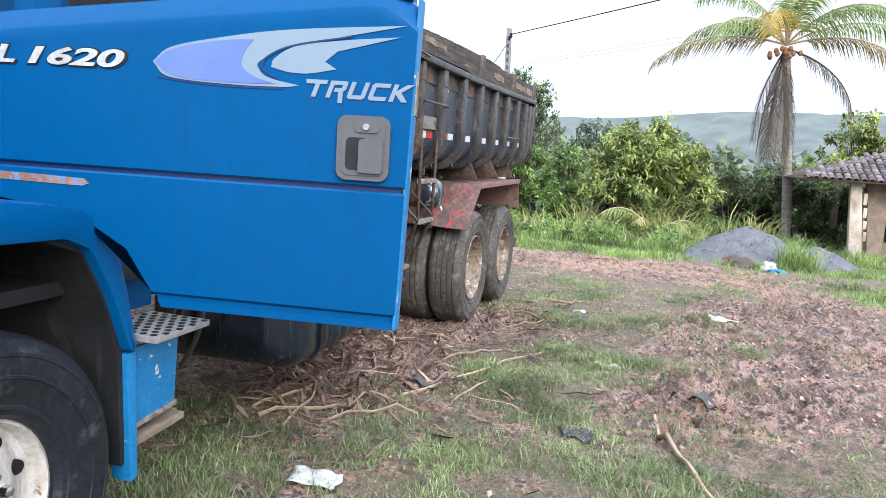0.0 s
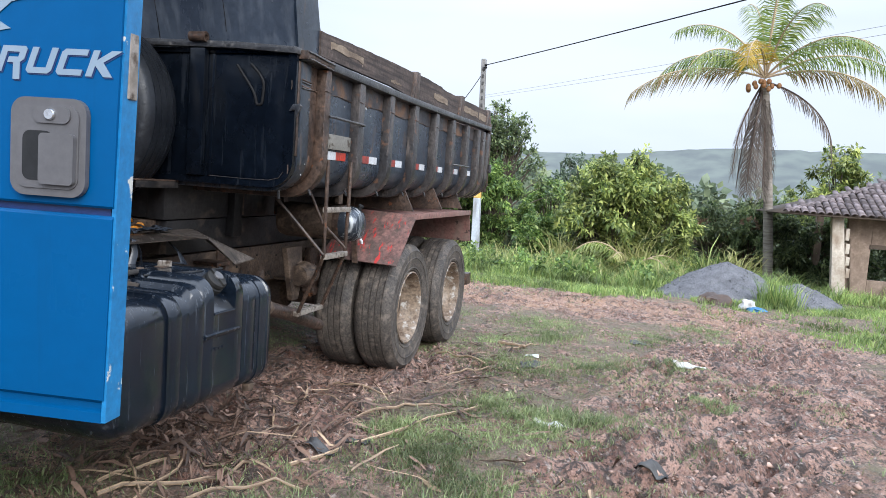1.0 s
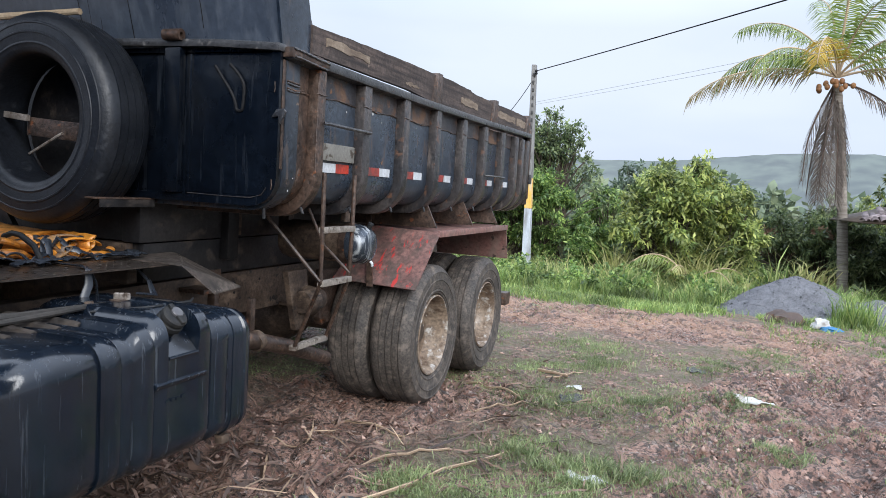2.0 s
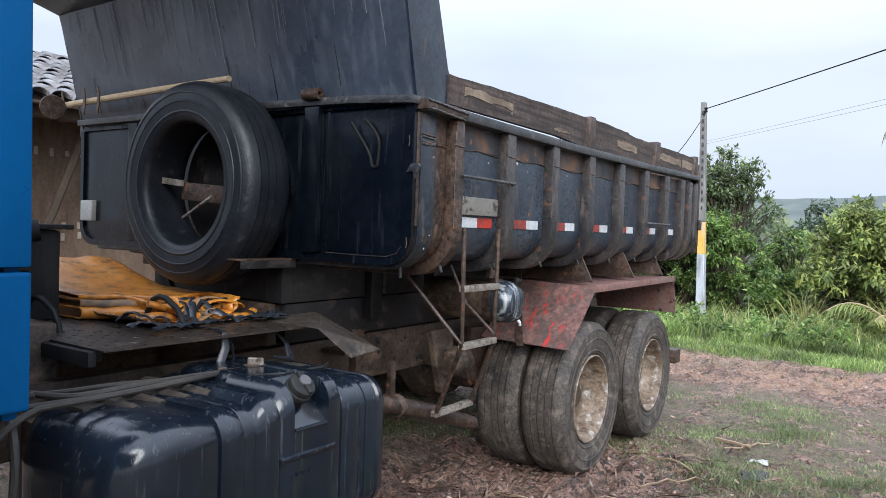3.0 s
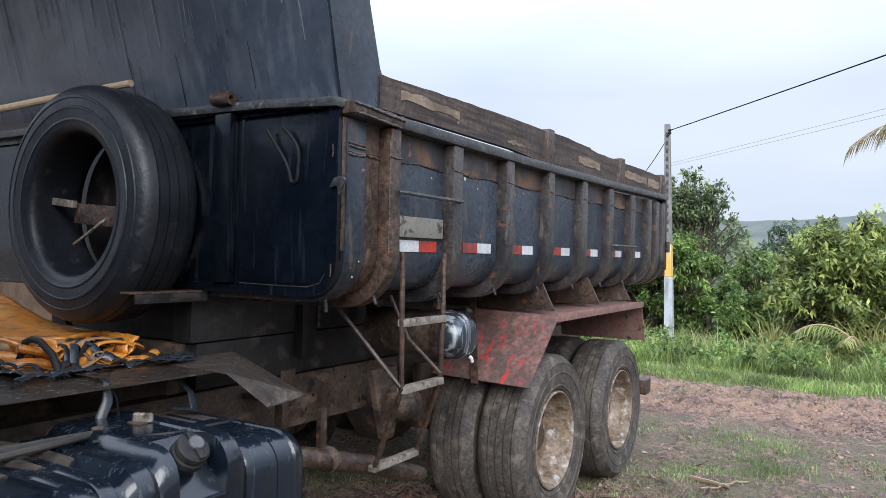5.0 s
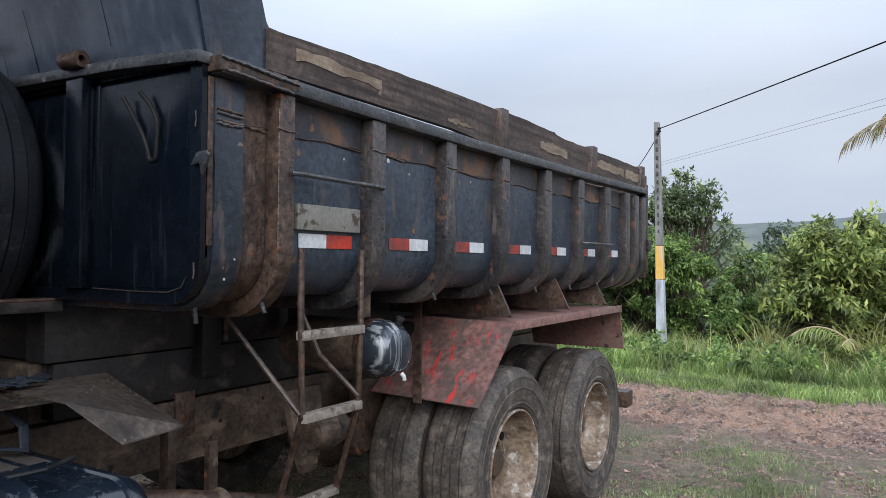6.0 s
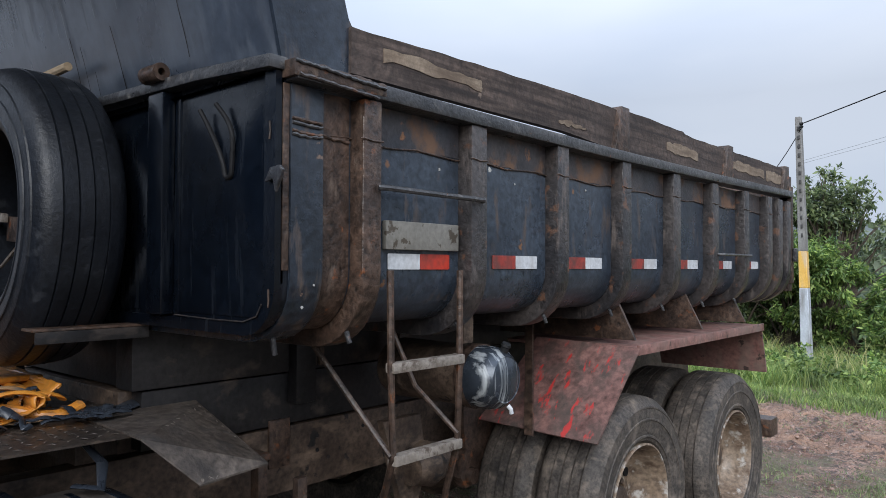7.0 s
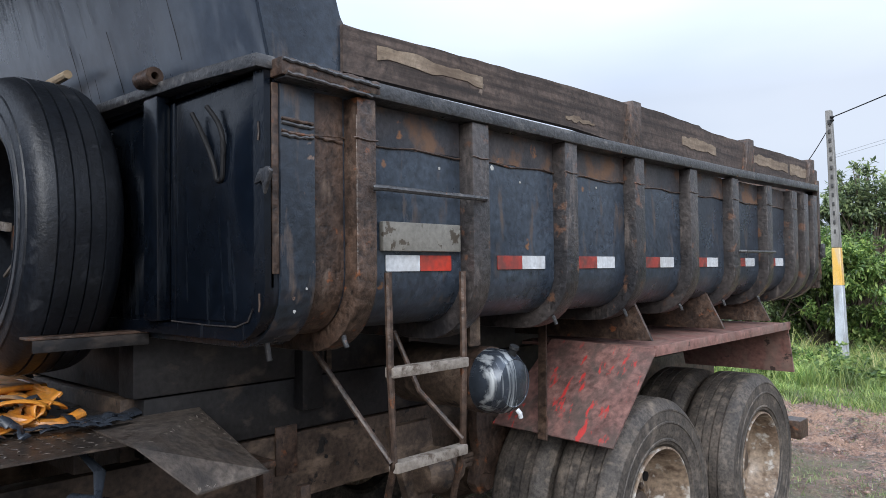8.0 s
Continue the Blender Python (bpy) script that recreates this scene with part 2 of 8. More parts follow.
M_GREY_PLASTIC = material("grey_handle_plastic", (0.068, 0.066, 0.070), (0.092, 0.090, 0.094), 6, (0.35, 0.5), bump=0.06, grit=0.12)
M_DARK = material("matt_black_plastic", (0.0084, 0.0091, 0.0098), (0.0154, 0.0161, 0.0175), 5, (0.5, 0.7), bump=0.1, spec=0.3, dirt=(0.042, 0.0385, 0.035), dirt_at=0.66)
M_CHROME = material("bright_metal", (0.6, 0.6, 0.6), (0.7, 0.7, 0.7), 8, (0.18, 0.3), 1.0, bump=0.02)
M_TAPE_WHITE = material("white_reflective_tape", (0.4176, 0.432, 0.4464), (0.4896, 0.504, 0.5184), 12, (0.35, 0.5), bump=0.03, dirt=(0.288, 0.2736, 0.2592), dirt_at=0.62)
M_TAPE_RED = material("red_reflective_tape", (0.36, 0.024, 0.012), (0.44, 0.036, 0.016), 12, (0.35, 0.5), bump=0.03, dirt=(0.17, 0.03, 0.02), dirt_at=0.57, dirt_scale=(4, 4, 4), chips=(0.05, 0.03, 0.03), chips_at=0.68, chips_scale=30)
M_TAPE_DULL = material("dull_red_tape", (0.20, 0.026, 0.020), (0.30, 0.040, 0.028), 12, (0.4, 0.55), bump=0.03, dirt=(0.10, 0.035, 0.028), dirt_at=0.55, dirt_scale=(4, 4, 4), chips=(0.34, 0.20, 0.18), chips_at=0.70, chips_scale=26)
M_AIRTANK = material("dusty_lit_air_tank", (0.016, 0.021, 0.029), (0.070, 0.084, 0.104), 3, (0.18, 0.34), 0.35, bump=0.05, dirt=(0.34, 0.36, 0.37), dirt_scale=(3, 9, 0.25), dirt_at=0.58, dirt_soft=0.05, chips=(0.08, 0.06, 0.05), chips_at=0.69)
M_BOARD = material("weathered_board", (0.036, 0.025, 0.021), (0.086, 0.061, 0.049), 3, (0.7, 0.9), bump=1.0, grain=40, dirt=(0.022, 0.017, 0.016), dirt_scale=(9, 0.5, 9), dirt_at=0.54, chips=(0.17, 0.130, 0.105), chips_at=0.72, chips_scale=6, grit=0.65)
M_BARE_WOOD = material("bare_tan_wood", (0.165, 0.122, 0.084), (0.225, 0.176, 0.128), 8, (0.7, 0.9), bump=0.5, dirt=(0.105, 0.076, 0.055), dirt_scale=(6, 0.8, 6), dirt_at=0.56, grit=0.4)
M_STICK = material("pale_wood_pole", (0.34, 0.25, 0.16), (0.42, 0.32, 0.21), 8, (0.6, 0.8), bump=0.3)
M_SILVER_PRINT = material("silver_print", (0.155, 0.215, 0.28), (0.215, 0.275, 0.335), 1.2, (0.3, 0.4), 0.1, bump=0, grit=0.04)
M_VIOLET_PRINT = material("violet_blue_print", (0.075, 0.135, 0.36), (0.16, 0.22, 0.42), 1.6, (0.3, 0.4), 0.1, bump=0, grit=0.04)
M_NAVY_PRINT = material("navy_print", (0.006, 0.02, 0.09), (0.01, 0.03, 0.11), 3, (0.3, 0.4), bump=0)
M_BADGE = material("grey_badge_metal", (0.42, 0.42, 0.42), (0.5, 0.5, 0.5), 8, (0.3, 0.45), 0.3, bump=0.1, dirt=(0.3, 0.27, 0.24), dirt_at=0.6)
M_LENS = material("pale_marker_lens", (0.26, 0.26, 0.25), (0.34, 0.34, 0.32), 8, (0.3, 0.5), bump=0.1)
M_RUSTED = material("dull_orange_rust", (0.16, 0.075, 0.045), (0.27, 0.15, 0.10), 9, (0.7, 0.9), bump=0.5, chips=(0.10, 0.17, 0.30), chips_at=0.54, chips_scale=34)
M_CONCRETE = material("weathered_concrete", (0.15, 0.145, 0.14), (0.24, 0.235, 0.225), 3, (0.8, 0.95), bump=0.4, dirt=(0.10, 0.096, 0.09), dirt_at=0.6)
M_WHITEWASH = material("blue_white_limewash", (0.34, 0.37, 0.41), (0.46, 0.49, 0.53), 3, (0.8, 0.95), bump=0.3, dirt=(0.22, 0.22, 0.22), dirt_at=0.56)
M_YELLOW = material("worn_yellow_paint", (0.60, 0.34, 0.06), (0.66, 0.42, 0.12), 3, (0.7, 0.9), bump=0.3, dirt=(0.45, 0.42, 0.38), dirt_at=0.6)
M_WIRE = material("black_wire", (0.006, 0.006, 0.007), (0.010, 0.010, 0.011), 5, (0.6, 0.7), bump=0, spec=0.2)
M_THIN_WIRE = material("pale_grey_wire", (0.20, 0.21, 0.22), (0.26, 0.27, 0.28), 5, (0.5, 0.6), bump=0)
M_HOSE = material("dusty_hose", (0.028, 0.0252, 0.0224), (0.0504, 0.04368, 0.03696), 6, (0.6, 0.8), bump=0.2)
M_MUDWALL = material("brown_mud_wall", (0.128, 0.084, 0.056), (0.184, 0.124, 0.084), 2, (0.85, 0.95), bump=0.5, grain=25, distance=0.01, dirt=(0.088, 0.06, 0.04), dirt_at=0.6)
M_PLASTER = material("pale_stained_plaster", (0.40, 0.345, 0.28), (0.50, 0.44, 0.37), 2, (0.85, 0.95), bump=0.4, grain=25, dirt=(0.26, 0.20, 0.15), dirt_at=0.56, dirt_scale=(1, 1, 0.5))
M_BROWN_PLASTER = material("brown_stained_plaster", (0.20, 0.145, 0.11), (0.30, 0.225, 0.175), 2, (0.85, 0.95), bump=0.5, grain=25, dirt=(0.14, 0.10, 0.075), dirt_at=0.55, dirt_scale=(1, 1, 0.6))
M_WHITE_POST = material("white_painted_timber", (0.52, 0.52, 0.50), (0.62, 0.62, 0.60), 3, (0.7, 0.9), bump=0.3, dirt=(0.34, 0.31, 0.27), dirt_at=0.57, dirt_scale=(3, 3, 0.5))
M_TILE = material("weathered_roof_tile", (0.115, 0.092, 0.095), (0.20, 0.16, 0.16), 3, (0.7, 0.95), bump=0.6, dirt=(0.07, 0.058, 0.055), dirt_at=0.55, dirt_scale=(2, 2, 2), per_object=0.45, grit=0.4)
M_TILE_GREY = material("grey_mossy_roof_tile", (0.15, 0.15, 0.16), (0.24, 0.24, 0.25), 2, (0.6, 0.9), bump=0.4, dirt=(0.10, 0.08, 0.07), dirt_at=0.55, dirt_scale=(2, 2, 2), per_object=0.3)
M_TIMBER = material("old_dark_timber", (0.07, 0.05, 0.036), (0.11, 0.08, 0.058), 3, (0.8, 0.95), bump=0.4)
M_GRAVEL = material("blue_grey_gravel", (0.085, 0.086, 0.094), (0.15, 0.15, 0.16), 5, (0.75, 0.95), bump=1.0, grain=55, distance=0.03, island=0.3, grit=0.5)
M_CANE = material("dry_cane_straw", (0.19, 0.125, 0.080), (0.36, 0.26, 0.17), 2, (0.5, 0.8), bump=0.2, island=0.5)
M_CANE_DARK = material("damp_brown_straw", (0.055, 0.032, 0.023), (0.155, 0.095, 0.066), 2, (0.5, 0.8), bump=0.2, island=0.7)
M_CLOD = material("crumbled_mud", (0.15, 0.092, 0.070), (0.33, 0.225, 0.178), 3, (0.5, 0.8), bump=0.3, island=0.55)
M_SCRAP = material("dirty_white_plastic", (0.375, 0.375, 0.36), (0.465, 0.465, 0.45), 6, (0.4, 0.6), bump=0.2, dirt=(0.24, 0.2025, 0.165), dirt_at=0.6, dirt_scale=(3, 3, 3))
M_BAGBLUE = material("blue_plastic_sheet", (0.0105, 0.112, 0.238), (0.021, 0.14, 0.28), 6, (0.3, 0.5), bump=0.2)
M_HEAD = material("rain_streaked_black_sheet", (0.030, 0.039, 0.056), (0.062, 0.077, 0.102), 1.3, (0.24, 0.36), bump=0.05, grain=30, dirt=(0.105, 0.122, 0.148), dirt_scale=(5, 5, 0.22), dirt_at=0.69, dirt_soft=0.2, spec=0.65, grit=0.2)
M_DRIP = material("pale_dried_runs", (0.090, 0.104, 0.124), (0.165, 0.180, 0.200), 5, (0.35, 0.5), bump=0.05)
M_STONE = material("dark_litter", (0.03, 0.03, 0.032), (0.055, 0.053, 0.05), 6, (0.5, 0.7), bump=0.2)
M_BARK = material("grey_palm_bark", (0.2, 0.175, 0.15), (0.3, 0.2687, 0.2313), 5, (0.85, 0.95), bump=0.5, dirt=(0.125, 0.1063, 0.0875), dirt_at=0.55, dirt_scale=(0.6, 0.6, 6))
M_BRANCH = material("brown_bark", (0.06, 0.045, 0.035), (0.10, 0.08, 0.06), 5, (0.85, 0.95), bump=0.4)
M_COCONUT = material("orange_brown_coconut", (0.20, 0.085, 0.032), (0.30, 0.15, 0.06), 4, (0.5, 0.7), bump=0.2)
# the ramp's dark first tone stands for bush leaves in shade
L_BUSH = leaf_material("bush_leaves", (0.062, 0.098, 0.036), (0.225, 0.290, 0.092), (0.58, 0.60, 0.20), 0.55, 0.42, 0.5)
L_DARK = leaf_material("dark_leaves", (0.040, 0.068, 0.033), (0.115, 0.160, 0.070), (0.26, 0.31, 0.135), 0.55, 0.45, 0.45)
L_BRIGHT = leaf_material("bright_leaves", (0.040, 0.085, 0.024), (0.135, 0.225, 0.062), (0.34, 0.43, 0.125), 0.55, 0.45, 0.45)
# greyed greens: distance haze put into the valley trees' and woods' colour
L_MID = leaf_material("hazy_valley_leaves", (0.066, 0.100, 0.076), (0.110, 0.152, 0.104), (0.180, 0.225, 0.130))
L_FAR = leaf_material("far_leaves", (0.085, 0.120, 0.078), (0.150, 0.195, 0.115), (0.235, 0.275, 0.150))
L_DRY = leaf_material("dry_leaves", (0.15, 0.085, 0.06), (0.25, 0.15, 0.10), (0.36, 0.25, 0.165))
L_PALM = leaf_material("palm_leaflets", (0.091, 0.15, 0.029), (0.169, 0.227, 0.052), (0.26, 0.293, 0.072), 0.15, 0.4)
L_PALM_YELLOW = leaf_material("yellow_palm_leaflets", (0.42, 0.28, 0.035), (0.5, 0.34, 0.05), (0.36, 0.24, 0.05), 0.15, 0.5)
L_PALM_TIRED = leaf_material("browning_palm_leaflets", (0.24, 0.16, 0.07), (0.18, 0.16, 0.06), (0.30, 0.20, 0.09), 0.2, 0.6)
L_PALM_DEAD = leaf_material("dead_palm_leaflets", (0.085, 0.068, 0.056), (0.135, 0.11, 0.093), (0.19, 0.155, 0.13), 0.2, 0.8, 0.15)
L_GRASS = leaf_material("grass_blades", (0.105, 0.150, 0.062), (0.185, 0.235, 0.098), (0.33, 0.36, 0.175), 0.5, 0.5)
L_TALL = leaf_material("tall_grass_blades", (0.080, 0.145, 0.038), (0.165, 0.245, 0.066), (0.33, 0.38, 0.125), 0.6, 0.5)
L_REED = leaf_material("pale_reed_blades", (0.28, 0.308, 0.098), (0.378, 0.378, 0.14), (0.49, 0.448, 0.21), 0.2, 0.5)


# ---- building helpers ----
WORLD_OF = {}


def thing(name, at, label, category, group="", kind=""):
    e = new(name)
    e.location = at
    e.empty_display_size = 0.1
    WORLD_OF[e.name] = Matrix.Translation(at)
    return tagged(e, label, category, group, kind)


def link(name, mesh, parent=None, label=""):
    ob = new(name, mesh)
    if parent:
        ob.parent = parent
        ob.matrix_parent_inverse = WORLD_OF.get(parent.name, Matrix()).inverted()
    return tagged(ob, label)


def part(name, bm, mat, parent=None, label="", smooth=35):
    """One mesh object, in world metres, under a thing or a part."""
    bmesh.ops.recalc_face_normals(bm, faces=bm.faces)
    me = bpy.data.meshes.new(name)
    bm.to_mesh(me)
    bm.free()
    me.materials.append(mat)
    if smooth:
        me.polygons.foreach_set("use_smooth", [True] * len(me.polygons))
        me.set_sharp_from_angle(angle=radians(smooth))
    return link(name, me, parent, label)


def soup(name, verts, faces, mat, parent=None, label="", smooth=False):
    """A mesh from arrays of points and equal-sided faces."""
    me = bpy.data.meshes.new(name)
    verts, faces = np.asarray(verts, dtype=np.float32), np.asarray(faces, dtype=np.int32)
    k = faces.shape[1]
    me.vertices.add(len(verts))
    me.vertices.foreach_set("co", verts.ravel())
    me.loops.add(faces.size)
    me.loops.foreach_set("vertex_index", faces.ravel())
    me.polygons.add(len(faces))
    me.polygons.foreach_set("loop_start", np.arange(0, faces.size, k, dtype=np.int32))
    if smooth:
        me.polygons.foreach_set("use_smooth", np.ones(len(faces), dtype=bool))
    me.update(calc_edges=True)
    me.materials.append(mat)
    return link(name, me, parent, label)


def box(x0, x1, y0, y1, z0, z1, bev=0.004, bm=None, m=None):
    bm = bm or bmesh.new()
    r = bmesh.ops.create_cube(bm, size=1.0)
    vs = r["verts"]
    for v in vs:
        v.co = Vector(((x0 + x1) / 2 + v.co.x * (x1 - x0), (y0 + y1) / 2 + v.co.y * (y1 - y0), (z0 + z1) / 2 + v.co.z * (z1 - z0)))
    if bev:
        es = list({e for v in vs for e in v.link_edges})
        r = bmesh.ops.bevel(bm, geom=es, offset=bev, segments=2, affect="EDGES", profile=0.6)
        vs = list({v for f in r["faces"] for v in f.verts} | {v for v in vs if v.is_valid})
    if m:
        bmesh.ops.transform(bm, matrix=m, verts=vs)
    return bm


def prism(poly, axis, a, b, bm=None, bev=0.0):
    """A polygon in the two other axes, drawn out along one axis from a to b."""
    bm = bm or bmesh.new()
    put = {"x": lambda u, v, w: (w, u, v), "y": lambda u, v, w: (u, w, v), "z": lambda u, v, w: (u, v, w)}[axis]
    lo = [bm.verts.new(put(u, v, a)) for u, v in poly]
    hi = [bm.verts.new(put(u, v, b)) for u, v in poly]
    n = len(poly)
    fs = [bm.faces.new(lo), bm.faces.new(hi[::-1])]
    for i in range(n):
        fs.append(bm.faces.new((lo[i], lo[(i + 1) % n], hi[(i + 1) % n], hi[i])))
    if bev:
        bmesh.ops.recalc_face_normals(bm, faces=fs)
        es = list({e for f in fs for e in f.edges})
        bmesh.ops.bevel(bm, geom=es, offset=bev, segments=2, affect="EDGES", profile=0.6)
    return bm


def sweep(pts, r, n=8, bm=None, closed=False, flat=None):
    """A tube along points; r may be one radius or one a point; flat squashes it to a strap of that ratio."""
    bm = bm or bmesh.new()
    pts = [Vector(p) for p in pts]
    rs = r if isinstance(r, (list, tuple)) else [r] * len(pts)
    rings = []
    up = Vector((0.123, 0.2, 0.97)).normalized()
    for i, p in enumerate(pts):
        d = (pts[min(i + 1, len(pts) - 1)] - pts[max(i - 1, 0)]).normalized()
        if abs(d.dot(up)) > 0.97:
            up = Vector((0.9, 0.3, 0.1)).normalized()
        a = d.cross(up).normalized()
        c = a.cross(d).normalized()
        k = flat if flat else 1.0
        rings.append([bm.verts.new(p + rs[i] * (math.cos(2 * math.pi * j / n) * a + k * math.sin(2 * math.pi * j / n) * c)) for j in range(n)])
    for q, s in zip(rings, rings[1:]):
        for j in range(n):
            bm.faces.new((q[j], q[(j + 1) % n], s[(j + 1) % n], s[j]))
    bm.faces.new(rings[0][::-1])
    bm.faces.new(rings[-1])
    return bm


def lathe(profile, m, n=48, bm=None, close=True):
    """Turns (radius, along) points about the local x axis of m; a closed profile if close."""
    bm = bm or bmesh.new()
    rings = [[bm.verts.new(m @ Vector((a, r * math.cos(2 * math.pi * j / n), r * math.sin(2 * math.pi * j / n)))) for j in range(n)] for r, a in profile]
    pairs = list(zip(rings, rings[1:])) + ([(rings[-1], rings[0])] if close else [])
    for q, s in pairs:
        for j in range(n):
            bm.faces.new((q[j], q[(j + 1) % n], s[(j + 1) % n], s[j]))
    if not close:
        for ring in (rings[0], rings[-1]):
            bm.faces.new(ring)
    return bm


def arc(cx, cy, r, a0, a1, n):
    return [(cx + r * math.cos(radians(a0 + (a1 - a0) * i / n)), cy + r * math.sin(radians(a0 + (a1 - a0) * i / n))) for i in range(n + 1)]


def round_rect(x0, x1, y0, y1, r, n=5):
    return arc(x1 - r, y0 + r, r, -90, 0, n) + arc(x1 - r, y1 - r, r, 0, 90, n) + arc(x0 + r, y1 - r, r, 90, 180, n) + arc(x0 + r, y0 + r, r, 180, 270, n)


def curve3(knots, n=5):
    """A smooth line through points in space."""
    k = [Vector(p) for p in knots]
    k = [2 * k[0] - k[1]] + k + [2 * k[-1] - k[-2]]
    out = []
    for a, b, c, d in zip(k, k[1:], k[2:], k[3:]):
        out += [0.5 * (2 * b + (c - a) * t + (2 * a - 5 * b + 4 * c - d) * t * t + (3 * b - a - 3 * c + d) * t ** 3) for t in (i / n for i in range(n))]
    return out + [k[-2]]


def bezier(p0, p1, p2, n):
    p0, p1, p2 = Vector(p0), Vector(p1), Vector(p2)
    return [(1 - t) ** 2 * p0 + 2 * t * (1 - t) * p1 + t * t * p2 for t in (i / n for i in range(n + 1))]


# ---- ground ----
def smooth_step(a, b, v):
    t = np.clip((v - a) / (b - a), 0, 1)
    return t * t * (3 - 2 * t)


GRID = np.random.RandomState(5).rand(8, 64, 64)


def value_noise(x, y, k=0):
    """Smooth noise on arrays, 0 to 1."""
    g = GRID[k % 8]
    xi, yi = np.floor(x).astype(int), np.floor(y).astype(int)
    fx, fy = x - xi, y - yi
    fx, fy = fx * fx * (3 - 2 * fx), fy * fy * (3 - 2 * fy)
    a, b = g[xi % 64, yi % 64], g[(xi + 1) % 64, yi % 64]
    c, d = g[xi % 64, (yi + 1) % 64], g[(xi + 1) % 64, (yi + 1) % 64]
    return a + (b - a) * fx + (c - a) * fy + (a - b - c + d) * fx * fy


def mud_mask(x, y):
    """Where wheels have churned the yard: a band from the near right to the far left."""
    path = 1.35 + 0.30 * (y - 8) + 0.25 * np.sin(y * 0.9)
    w = np.exp(-((x - path) / 1.05) ** 2) * smooth_step(5.6, 7.0, y) * (1 - smooth_step(12.5, 14.5, y))
    far = smooth_step(12.4, 13.4, y + 0.1 * x) * (1 - smooth_step(15.6, 16.6, y + 0.1 * x)) * (1 - smooth_step(1.4, 3.2, x))
    under = 0.75 * np.exp(-((x + 1.3) / 0.9) ** 2) * smooth_step(5.6, 6.6, y) * (1 - smooth_step(9.5, 11, y))
    base = np.maximum(np.maximum(w, far * 0.95), under)
    return np.clip(base + 0.8 * (value_noise(x * 0.9 + 7, y * 0.9, 1) - 0.5) + 0.45 * (value_noise(x * 3, y * 3, 2) - 0.5), 0, 1)


def ground_z(x, y):
    x, y = np.asarray(x, dtype=float), np.asarray(y, dtype=float)
    z = -0.042 * np.log1p(np.exp((y - 9.3) * 1.5)) / 1.5
    z = z - 0.10 * np.clip(y - 27, 0, 60) - 0.02 * np.clip(y - 87, 0, 400)
    z = z - 0.10 * np.clip(np.abs(x - 2) - 16, 0, 60)
    near = (1 - smooth_step(24, 34, y)) * (1 - smooth_step(9, 14, np.abs(x)))
    z = z + near * (0.05 * (value_noise(x * 0.5 + 3, y * 0.5, 0) - 0.5) + 0.03 * (value_noise(x * 1.7, y * 1.7, 3) - 0.5))
    z = z - 0.06 * np.exp(-((x + 1.7) / 1.3) ** 2) * smooth_step(6.9, 8.2, y) * (1 - smooth_step(11.0, 13.0, y))
    mud = mud_mask(x, y)
    clod = value_noise(x * 10 + 2.5 * value_noise(x * 2, y * 2, 4), y * 13, 5)
    clod2 = value_noise(x * 21, y * 19, 6)
    rut = np.abs(np.sin((x * 0.93 + 0.36 * y) * 2.6 + 1.6 * value_noise(x * 0.8, y * 0.8, 7)))
    z = z + near * (0.25 + mud) * (0.085 * (clod - 0.5) + 0.045 * (clod2 - 0.5)) - near * mud * 0.05 * (1 - smooth_step(0.1, 0.4, rut))
    tread = np.sin((0.86 * x - 0.5 * y) * 44 + 5 * value_noise(x * 2.2, y * 2.2, 6)) * smooth_step(0.35, 0.65, value_noise(x * 1.3 + 11, y * 0.8, 2))
    z = z + near * mud * 0.040 * tread * smooth_step(-0.2, 0.8, x)
    return z + near * 0.012 * (value_noise(x * 11, y * 11, 4) - 0.5)


def grown(a, b, step, reach, growth=1.22):
    mid = list(np.arange(a, b + step / 2, step))
    lo, hi, s = [a], [b], step
    while hi[-1] < b + reach:
        s *= growth
        lo.append(lo[-1] - s)
        hi.append(hi[-1] + s)
    return np.array(lo[:0:-1] + mid + hi[1:])


gx, gy = grown(-4.0, 5.2, 0.033, 2500), grown(2.6, 15.5, 0.036, 2500)
GX, GY = np.meshgrid(gx, gy)
GZ = ground_z(GX, GY)
idx = np.arange(GX.size).reshape(GX.shape)
quads = np.stack([idx[:-1, :-1], idx[:-1, 1:], idx[1:, 1:], idx[1:, :-1]], -1).reshape(-1, 4)


